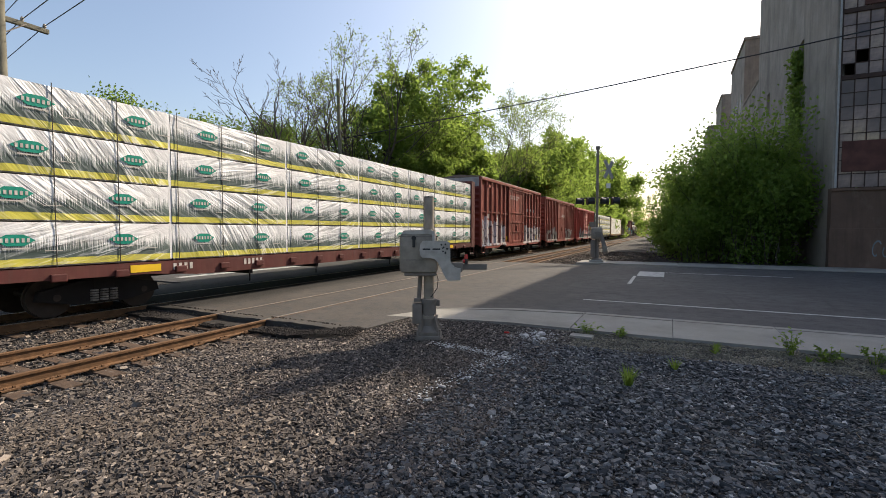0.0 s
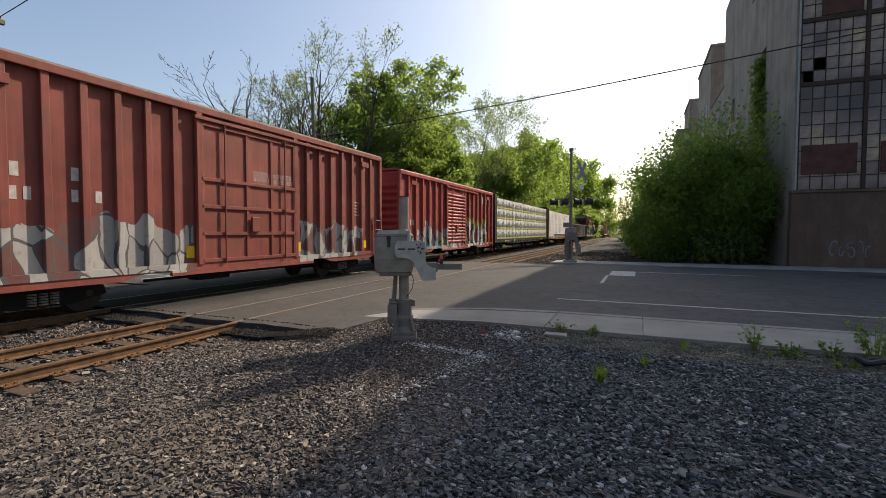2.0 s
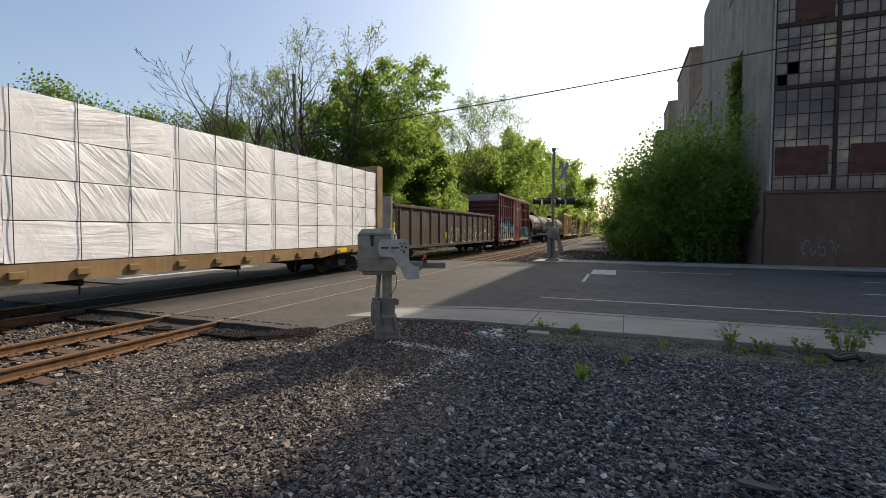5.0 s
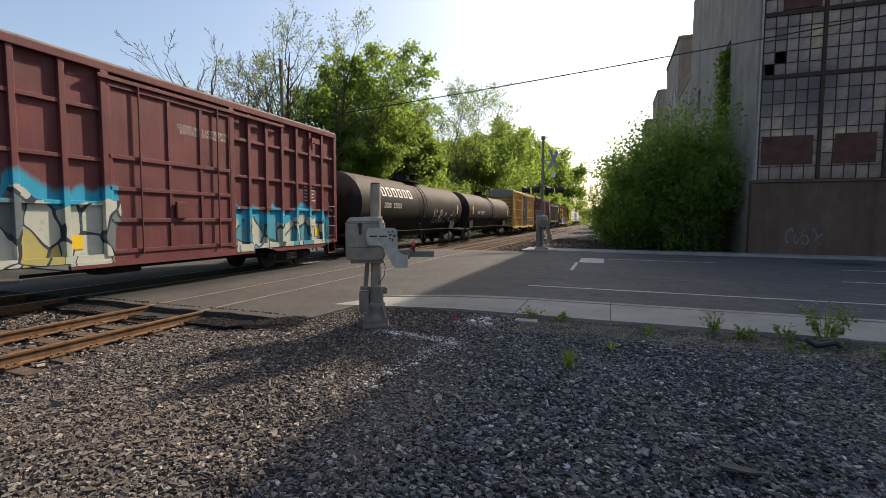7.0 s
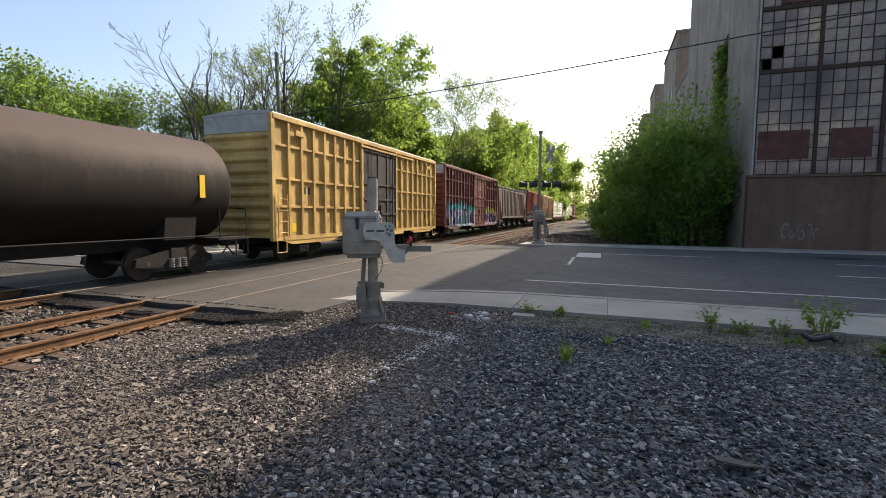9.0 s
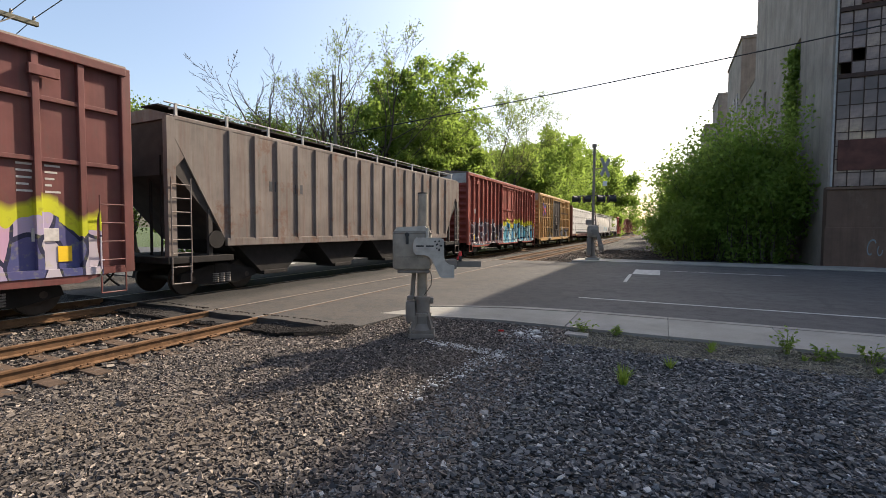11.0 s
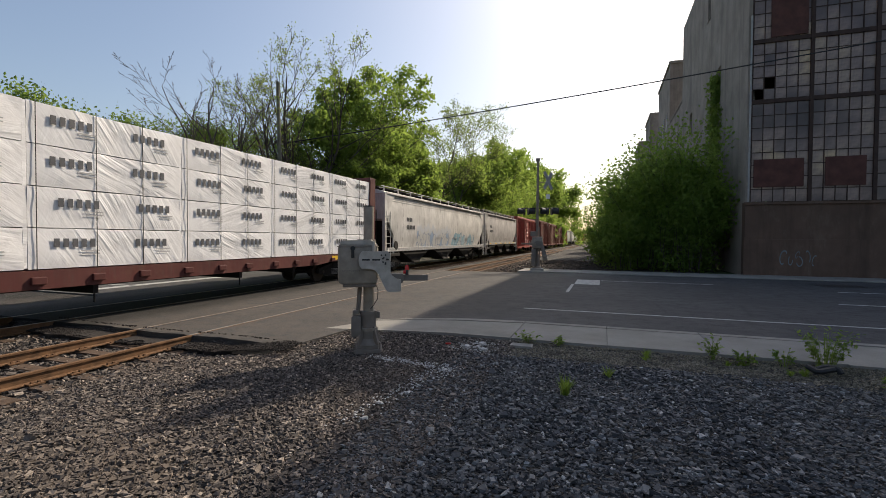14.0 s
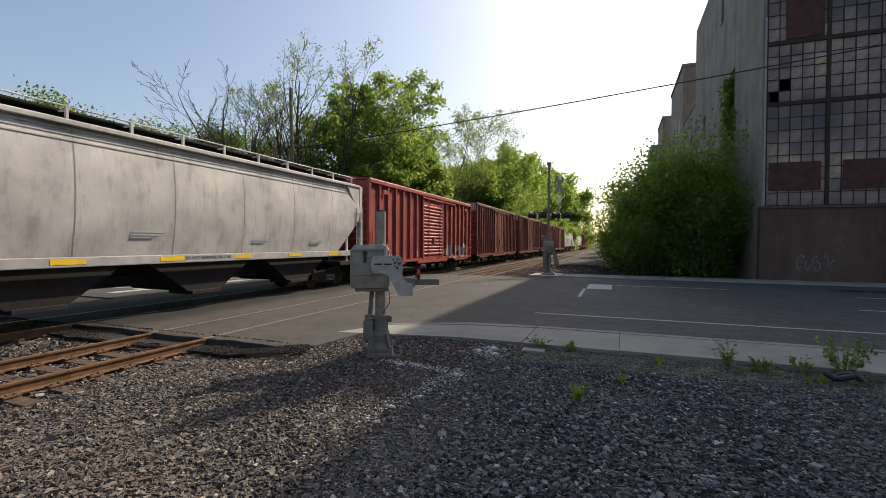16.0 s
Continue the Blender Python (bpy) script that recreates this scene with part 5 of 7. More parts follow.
    for k in range(9):
        u0, u1 = 0.4 + k * 0.3, 0.4 + (k + 1) * 0.3
        s.tube((-2.75 + math.cos(u0) * 0.2, 2.3 + math.sin(u0) * 0.12, 0.0), (-2.75 + math.cos(u1) * 0.2, 2.3 + math.sin(u1) * 0.12, 0.005), 0.008, n=6)
    tagged(part("wire_scrap", s, M["black"]), "bent dark wire lying on the ballast", "wire")


build_ground()
build_road()
build_pavements()
build_tracks()
build_factory()
build_near_gate()
build_far_signal()
build_left_signal()
build_poles()
build_trees()
build_weeds()
build_litter()
stone_field("ballast_stones", 68000, (-7.2, -1.5), (1.3, 8.9), 0.019, 5, rails_clear, "loose crushed grey ballast stones")
stone_field("ballast_stones", 46000, (-2.3, 5.2), (1.2, 7.75), 0.0235, 7, rails_clear, "coarse dark blue-grey crushed stones", "slate", 0.0, 0.7)
stone_field("gritty_soil", 14000, (-1.9, 6.5), (7.6, 8.97), 0.014, 8, rails_clear, "fine gritty soil and gravel beside the footway", "grit")
stone_field("ballast_stones", 12000, (-14.5, -6.2), (0, 6.8), 0.030, 6, rails_clear, "ballast stones between the tracks")
stone_field("tar_crumbs", 9000, (-11.9, -5.1), (6.35, 7.02), 0.013, 9, lambda x, y: all(abs(x - TRACK_NEAR - d) > 0.1 for d in (-0.755, 0.755)), "dark crumbled asphalt along the broken road edge", "tar_crumble", 0.1)
stone_field("ballast_stones", 9000, (-7.4, 0.6), (27.0, 44.0), 0.055, 10, lambda x, y: rails_clear(x, 0) and not (x > -5.0 and y < 30.2), "brown ballast stones beside the line beyond the crossing", "dirty_stone")


# ---- rolling stock: near side faces +x, origin on the rail top under the car's middle ----
HALF = 1.6


def truck_meshes():
    frame = Shape().prism([(-1.25, 0.42), (-1.2, 0.62), (-0.9, 0.68), (-0.35, 0.80), (0.35, 0.80), (0.9, 0.68), (1.2, 0.62), (1.25, 0.42), (0.95, 0.36), (0.5, 0.26), (-0.5, 0.26), (-0.95, 0.36)], "x", 0.93, 1.07)
    frame2 = Shape().prism([(-1.25, 0.42), (-1.2, 0.62), (-0.9, 0.68), (-0.35, 0.80), (0.35, 0.80), (0.9, 0.68), (1.2, 0.62), (1.25, 0.42), (0.95, 0.36), (0.5, 0.26), (-0.5, 0.26), (-0.95, 0.36)], "x", -1.07, -0.93)
    bolster = Shape().cbox(-1.1, 1.1, -0.22, 0.22, 0.5, 0.86, 0.03)
    spring = Shape()
    for i in range(3):
        for k in range(5):
            y = -0.2 + i * 0.2
            spring.tube((1.09, y, 0.32 + k * 0.055), (1.09, y, 0.35 + k * 0.055), 0.085, 0.085, 8)
    wheels = Shape()
    for sx in (-1, 1):
        wheels.tube((sx * 0.70, 0, 0), (sx * 0.80, 0, 0), 0.43, 0.43, 24)
        wheels.tube((sx * 0.675, 0, 0), (sx * 0.70, 0, 0), 0.455, 0.455, 24)
        wheels.tube((sx * 0.80, 0, 0), (sx * 0.83, 0, 0), 0.13, 0.11, 10)
        for k in range(3):
            a = k * 2.094
            wheels.tube((sx * 0.80, 0.25 * math.cos(a), 0.25 * math.sin(a)), (sx * 0.806, 0.25 * math.cos(a), 0.25 * math.sin(a)), 0.05, 0.05, 6)
    wheels.tube((-1.08, 0, 0), (1.08, 0, 0), 0.075, 0.075, 10)
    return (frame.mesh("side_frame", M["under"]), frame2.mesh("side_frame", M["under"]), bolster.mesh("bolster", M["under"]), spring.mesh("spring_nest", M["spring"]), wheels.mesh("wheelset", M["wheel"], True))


TRUCK = truck_meshes()
COUPLER = Shape().cbox(-0.09, 0.09, -0.55, 0.15, 0.78, 1.0, 0.02).cbox(-0.16, 0.16, 0.05, 0.32, 0.72, 1.02, 0.04).mesh("coupler", M["under"])
HOSE = Shape().tube((0.3, 0, 0.85), (0.42, 0.15, 0.55), 0.025, n=6).tube((0.42, 0.15, 0.55), (0.38, 0.32, 0.42), 0.025, n=6).mesh("brake_hose", M["under"])
CARS, WHEELS = [], []


def running_gear(car, L, inset=2.3):
    for e in (-1, 1):
        tr = part("truck", TRUCK[2], None, car, at=(0, e * (L / 2 - inset), 0))
        part("side_frame", TRUCK[0], None, tr)
        part("side_frame", TRUCK[1], None, tr)
        tagged(part("spring_nest", TRUCK[3], None, tr), kind="stuff")
        for a in (-0.89, 0.89):
            w = part("wheelset", TRUCK[4], None, tr, at=(0, a, 0.465))
            WHEELS.append((w, a))
        c = part("coupler", COUPLER, None, car, at=(0, e * (L / 2 + 0.25), 0))
        c.rotation_euler = (0, 0, 0 if e > 0 else math.pi)
        h = part("brake_hose", HOSE, None, car, at=(0, e * (L / 2 + 0.1), 0))
        h.rotation_euler = (0, 0, 0 if e > 0 else math.pi)


def ladder(car, x, y0, y1, z0, z1, n, material):
    s = Shape()
    s.tube((x, y0, z0), (x, y0, z1), 0.02, n=6).tube((x, y1, z0), (x, y1, z1), 0.02, n=6)
    for i in range(n):
        z = z0 + (z1 - z0) * (i + 0.5) / n
        s.tube((x, y0, z), (x, y1, z), 0.016, n=6)
    return part("ladder", s, material, car)


def stirrup(car, x, y0, y1, z0, z1, material):
    s = Shape().tube((x, y0, z1), (x, y0, z0), 0.02, n=6).tube((x, y0, z0), (x, y1, z0), 0.02, n=6).tube((x, y1, z0), (x, y1, z1), 0.02, n=6)
    return part("sill_step", s, material, car)


def start_car(name, label, s0, s1):
    car = thing(name, label, "railcar", "freight train", (TRACK_FAR, (s0 + s1) / 2, 0.01, 0, 0, 0))
    CARS.append((car, (s0 + s1) / 2))
    return car, s1 - s0


def boxcar(label, s0, s1, paint, top=5.35, sill=0.86, posts=6, belts=(3.2,), door_paint=None, roof=None, louvre=False, cap=None, door_w=3.7, door_at=0.0, marks=(), notices=(), dark_marks=False, reflect=4):
    car, L = start_car("boxcar", label, s0, s1)
    h, d0, d1 = L / 2, door_at - door_w / 2, door_at + door_w / 2
    doorp = door_paint or paint
    body = part("body", Shape().box(-1.5, HALF - 0.115, -h + 0.05, h - 0.05, sill + 0.1, top - 0.04), paint, car)
    part("side_sill", Shape().box(HALF - 0.07, HALF + 0.01, -h, h, sill, sill + 0.16), paint, car)
    for e in (-1, 1):
        part("bolster_drop", Shape().prism([(-1.9, sill), (1.9, sill), (1.3, sill - 0.16), (-1.3, sill - 0.16)], "x", HALF - 0.07, HALF - 0.01), paint, car, at=(0, e * (h - 2.3), 0))
    part("door_sill", Shape().box(HALF - 0.05, HALF + 0.05, d0 - 0.9, d1 + 0.9, sill - 0.14, sill - 0.002), paint, car)
    part("top_chord", Shape().cbox(HALF - 0.07, HALF + 0.035, -h, h, top - 0.18, top, 0.015), paint, car)
    part("roof", Shape().prism([(-1.58, top), (HALF + 0.02, top), (HALF - 0.02, top + 0.05), (0, top + 0.2), (-1.55, top + 0.05)], "y", -h - 0.02, h + 0.02), roof or M["car_roof"], car)
    for k in range(10):
        y = -h + 0.8 + k * (L - 1.6) / 9
        part("roof_seam", Shape().prism([(-1.5, top + 0.06), (1.5, top + 0.06), (0, top + 0.235)], "y", y - 0.04, y + 0.04), roof or M["car_roof"], car)
    # corner posts and corrugated ends
    for e in (-1, 1):
        part("corner_post", Shape().cbox(HALF - 0.14, HALF + 0.012, e * h - 0.1, e * h + 0.1, sill, top, 0.02), paint, car)
        ye = e * (h - 0.04)
        pts = [(ye - e * 0.02, sill + 0.28)]
        for k in range(9):
            z = sill + 0.45 + k * (top - sill - 1.2) / 8
            pts += [(ye, z - 0.15), (ye + e * 0.09, z - 0.03), (ye + e * 0.09, z + 0.03), (ye, z + 0.15)]
        pts.append((ye - e * 0.02, top - 0.58))
        s = Shape().prism(pts, "x", -1.45, HALF - 0.16)
        part("corrugated_end", s, paint, car)
        if cap:
            part("end_cap", Shape().box(-1.5, HALF - 0.15, ye - 0.05, ye + e * 0.02, top - 0.62, top - 0.01), cap, car, "pale painted upper end panel")
    # posts each side of the door
    w = 0.075 if len(belts) < 2 else 0.06
    for a, b in ((-h + 0.1, d0), (d1, h - 0.1)):
        n = max(2, round(posts * (b - a) / 6.0))
        for k in range(1, n + 1):
            y = a + (b - a) * k / (n + 1)
            part("side_post", Shape().cbox(HALF - 0.12, HALF, y - w, y + w, sill + 0.16, top - 0.18, 0.012), paint, car)
        for z in belts:
            part("belt_rail", Shape().cbox(HALF - 0.12, HALF - 0.03, a + 0.05, b - 0.05, z - 0.045, z + 0.045, 0.01), paint, car)
    # door with its own frame and rods
    door = part("door", Shape().box(HALF - 0.07, HALF - 0.01, d0, d1, sill + 0.12, top - 0.3), doorp, car, "sliding steel door")
    if louvre:
        slat = Shape().prism([(HALF - 0.012, 0.0), (HALF + 0.045, 0.05), (HALF + 0.045, 0.11), (HALF - 0.012, 0.17)], "y", d0 + 0.05, d1 - 0.05)
        slat = slat.mesh("door_rib", doorp)
        for k in range(int((top - sill - 0.8) / 0.21)):
            part("door_rib", slat, None, door, at=(0, 0, sill + 0.3 + k * 0.21))
    else:
        for z in (sill + 0.2, sill + 0.95, sill + 1.7, sill + 2.45, top - 0.45):
            part("door_rail", Shape().cbox(HALF - 0.012, HALF + 0.04, d0, d1, z - 0.05, z + 0.05, 0.01), doorp, door)
        for y in (d0 + 0.05, door_at - 0.25, door_at + 0.75, d1 - 0.05):
            part("door_stile", Shape().cbox(HALF - 0.012, HALF + 0.03, y - 0.05, y + 0.05, sill + 0.15, top - 0.35, 0.01), doorp, door)
    for y in (d0 + 0.75, d1 - 0.55):
        part("lock_rod", Shape().tube((HALF + 0.07, y, sill + 0.1), (HALF + 0.07, y, top - 0.3), 0.025, n=6), doorp, door)
    part("lock_box", Shape().cbox(HALF + 0.03, HALF + 0.11, door_at - 0.15, door_at + 0.15, sill + 1.0, sill + 1.45, 0.02), doorp, door)
    for y in (d0 - 0.03, d1 + 0.03):
        part("door_post", Shape().cbox(HALF - 0.08, HALF + 0.04, y - 0.09, y + 0.09, sill + 0.1, top - 0.18, 0.015), paint, car)
    part("door_track", Shape().cbox(HALF + 0.02, HALF + 0.09, d0 - 0.2, d1 + 2.4, top - 0.36, top - 0.27, 0.01), paint, car)
    for e in (-1, 1):
        ladder(car, HALF + 0.07, e * (h - 0.12), e * (h - 0.62), sill + 0.1, sill + 1.7, 4, paint)
        stirrup(car, HALF + 0.02, e * (h - 0.1), e * (h - 0.6), sill - 0.42, sill, paint)
        part("vent_box", Shape().cbox(HALF - 0.02, HALF + 0.07, e * h * 0.82 - 0.25, e * h * 0.82 + 0.25, top - 0.62, top - 0.42, 0.01), paint, car)
    part("centre_sill", Shape().box(-0.3, 0.3, -h + 0.1, h - 0.1, 0.72, sill + 0.09), M["under"], car)
    part("brake_gear", Shape().cbox(0.4, 0.9, -1.4, -0.3, 0.45, 0.84, 0.05).tube((0.9, -3, 0.6), (0.9, 3, 0.6), 0.04), M["under"], car)
    for k in range(reflect):
        y = -h + 1.2 + k * (L - 2.4) / max(1, reflect - 1)
        part("reflector", Shape().box(HALF - 0.113, HALF - 0.10, y - 0.12, y + 0.12, sill + 0.3, sill + 0.62), M["yellow"], car, "yellow reflector plate")
    col = M["dark_letter"] if dark_marks else M["white_letter"]
    for r in range(5):
        for y, w in ((h - 1.95, 0.34), (h - 1.5, 0.26)):
            part("stencil_line", Shape().box(HALF - 0.114, HALF - 0.108, y, y + w - 0.05 * ((r * 3) % 4), 2.55 + r * 0.13, 2.59 + r * 0.13), col, car)
    part("route_board", Shape().cbox(HALF - 0.116, HALF - 0.085, h - 1.75, h - 1.3, sill + 0.72, sill + 0.98, 0.008), col, car, "small pale routing board")
    for y, z, n, w_, h_ in marks:
        bars(car, col, glyphs(y, z, n, w_, h_), HALF - 0.113, "reporting_mark")
    for text, size, y, z in notices:
        words(text, size, col, car, (HALF - (0.008 if d0 < y < d1 else 0.113), y, z), "notice")
    running_gear(car, L)
    return car


M["white_letter"] = plain("faded white lettering", (0.50, 0.46, 0.43), 0.7, 0, 0.25, 8.0)


def bundle_mesh(length, tier, printed, seed):
    """One wrapped lumber pack, slightly slumped, with its lower outer edge at the origin."""
    rng = random.Random(seed)
    bm = bmesh.new()
    ny, nz = max(4, int(length / 0.22)), 6
    bmesh.ops.create_cube(bm, size=1)
    for axis, cuts in ((1, ny), (2, nz)):
        geom = [e for e in bm.edges if abs(e.verts[0].co[axis] - e.verts[1].co[axis]) > 0.9]
        bmesh.ops.subdivide_edges(bm, edges=geom, cuts=cuts - 1, use_grid_fill=True)
    off = rng.uniform(0, 50)
    for v in bm.verts:
        x, y, z = v.co
        edge_ = 1.0 if abs(z) > 0.49 or abs(y) > 0.49 else 0.0
        v.co = Vector((x * 2.9 - 1.45, (y + 0.5) * (length - 0.07), (z + 0.5) * (tier - 0.02)))
        if x > 0:
            v.co.x += 0.022 * noise.noise(Vector((off, v.co.y * 1.5, v.co.z * 2.2))) - 0.008 * edge_
        if z > 0.49:
            v.co.z += 0.015 * noise.noise(Vector((off, v.co.y * 2, 3)))
    me = bpy.data.meshes.new("lumber_pack")
    bm.to_mesh(me)
    bm.free()
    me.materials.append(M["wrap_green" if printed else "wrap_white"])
    me.polygons.foreach_set("use_smooth", [True] * len(me.polygons))
    me.set_sharp_from_angle(angle=radians(50))
    return me


def centerbeam(label, s0, s1, frame_paint, printed, base=1.2, tier=0.89, bulk_top=5.0, wrap_kind="logo", columns=(3.7, 3.7, 3.7, 3.7, 3.7, 3.7)):
    car, L = start_car("centerbeam_flatcar", label, s0, s1)
    h = L / 2
    X = HALF - 0.06
    part("deck", Shape().box(-1.5, 1.5, -h + 0.1, h - 0.1, base - 0.22, base - 0.02), frame_paint, car)
    part("side_sill", Shape().prism([(-h, base - 0.03), (h, base - 0.03), (h, base - 0.26), (h - 3.6, base - 0.30), (h - 5, base - 0.42), (-h + 5, base - 0.42), (-h + 3.6, base - 0.30), (-h, base - 0.26)], "x", HALF - 0.14, HALF - 0.02), frame_paint, car)
    part("centre_beam", Shape().box(-0.08, 0.02, -h + 0.3, h - 0.3, base, bulk_top - 0.25), frame_paint, car)
    for e in (-1, 1):
        b = part("bulkhead", Shape().cbox(-1.5, 1.52, e * (h - 0.22) - 0.06, e * (h - 0.22) + 0.06, base - 0.3, bulk_top, 0.02), frame_paint, car, "steel end bulkhead")
        part("bulkhead_post", Shape().cbox(1.30, HALF, min(e * (h - 0.55), e * (h - 0.02)), max(e * (h - 0.55), e * (h - 0.02)), base - 0.3, bulk_top - 0.05, 0.02), frame_paint, b)
        for z in (1.9, 2.7, 3.5, 4.3):
            part("bulkhead_rib", Shape().cbox(-1.45, 1.28, e * (h - 0.22) + (0.06 if e > 0 else -0.16), e * (h - 0.22) + (0.16 if e > 0 else -0.06), z - 0.07, z + 0.07, 0.02), frame_paint, b)
        stirrup(car, HALF - 0.03, e * (h - 0.1), e * (h - 0.7), 0.45, base - 0.25, frame_paint)
    total = sum(columns)
    y = -h + 0.4
    k = (L - 0.8) / total
    seed = int(s0)
    strap = Shape().box(X + 0.016, X + 0.026, -0.007, 0.007, base - 0.1, base + 4 * tier + 0.05).mesh("strap", M["black"])
    winch = Shape().cbox(HALF - 0.03, HALF + 0.05, -0.14, 0.14, base - 0.32, base - 0.16, 0.02).mesh("winch", frame_paint)
    for ci, c in enumerate(columns):
        c *= k
        for r in range(4):
            seed += 1
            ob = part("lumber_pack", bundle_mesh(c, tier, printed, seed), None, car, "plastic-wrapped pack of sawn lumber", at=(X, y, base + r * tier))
            n = max(1, round(c / 1.55))
            rng = random.Random(seed)
            shift = rng.uniform(-0.35, 0.35) if printed else rng.uniform(-0.08, 0.08)
            for i in range(n):
                s, t = Shape(), Shape()
                a = min(max((i + 0.5) * c / n + shift, 0.5), c - 0.78)
                if wrap_kind == "logo":
                    hexa = [(-0.31, 0.53), (-0.13, 0.42), (0.13, 0.42), (0.31, 0.53), (0.13, 0.64), (-0.13, 0.64)]
                    s.add([(0.022, a + p, q) for p, q in hexa], [(0, 1, 2, 3, 4, 5)])
                    for g in glyphs(a - 0.235, 0.49, 6, 0.062, 0.08):
                        mark(t, 0.0225, *g)
                    t.box(0.021, 0.024, a - 0.2, a + 0.2, 0.365, 0.392)
                    t.box(0.021, 0.024, a + 0.45, a + 0.75, 0.31, 0.325)
                elif wrap_kind == "word":
                    for g in glyphs(a - 0.45, 0.45, 5, 0.15, 0.19, 0.22):
                        mark(s, 0.024, *g)
                    t.box(0.022, 0.025, a + 0.1, a + 0.5, 0.36, 0.385)
                    t.box(0.022, 0.025, a + 0.12, a + 0.5, 0.29, 0.315)
                if s.v:
                    part("logo_shape", s, M["green_print"] if wrap_kind == "logo" else M["pack_print"], ob, "printed mark on the wrap")
                    tagged(part("printed_line", t, M["white_letter"] if wrap_kind == "logo" else M["grey_print"], ob), kind="stuff")
        part("wrap_fold", Shape().cbox(X - 0.12, X - 0.012, y + c - 0.085, y + c - 0.004, base + 0.02, base + 4 * tier - 0.03, 0.01), M["wrap_white"], car, "loose pale plastic at the pack ends")
        for a in (0.04, 0.37, 0.68):
            part("strap", strap, None, car, at=(0, y + a * c, 0))
            part("winch", winch, None, car, at=(0, y + a * c, 0))
        y += c
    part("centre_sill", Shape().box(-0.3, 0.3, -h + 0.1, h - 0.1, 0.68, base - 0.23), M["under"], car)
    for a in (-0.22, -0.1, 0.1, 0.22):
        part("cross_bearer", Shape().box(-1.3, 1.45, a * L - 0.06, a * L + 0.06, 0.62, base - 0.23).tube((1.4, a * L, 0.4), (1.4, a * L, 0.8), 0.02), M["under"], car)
    part("reflector", Shape().box(HALF - 0.02, HALF - 0.01, -h + 3.2, -h + 3.9, base - 0.25, base - 0.08), M["yellow"], car, "yellow reflector plate")
    part("reflector", Shape().box(HALF - 0.02, HALF - 0.01, h - 3.9, h - 3.2, base - 0.25, base - 0.08), M["yellow"], car, "yellow reflector plate")
    bars(car, M["white_letter"], glyphs(-h + 4.2, base - 0.25, 4, 0.11, 0.16) + glyphs(-h + 6.3, base - 0.25, 5, 0.11, 0.16), HALF - 0.018, "reporting_mark")
    running_gear(car, L, 2.9)
    return car


M["grey_print"] = plain("grey print", (0.38, 0.38, 0.38), 0.5)


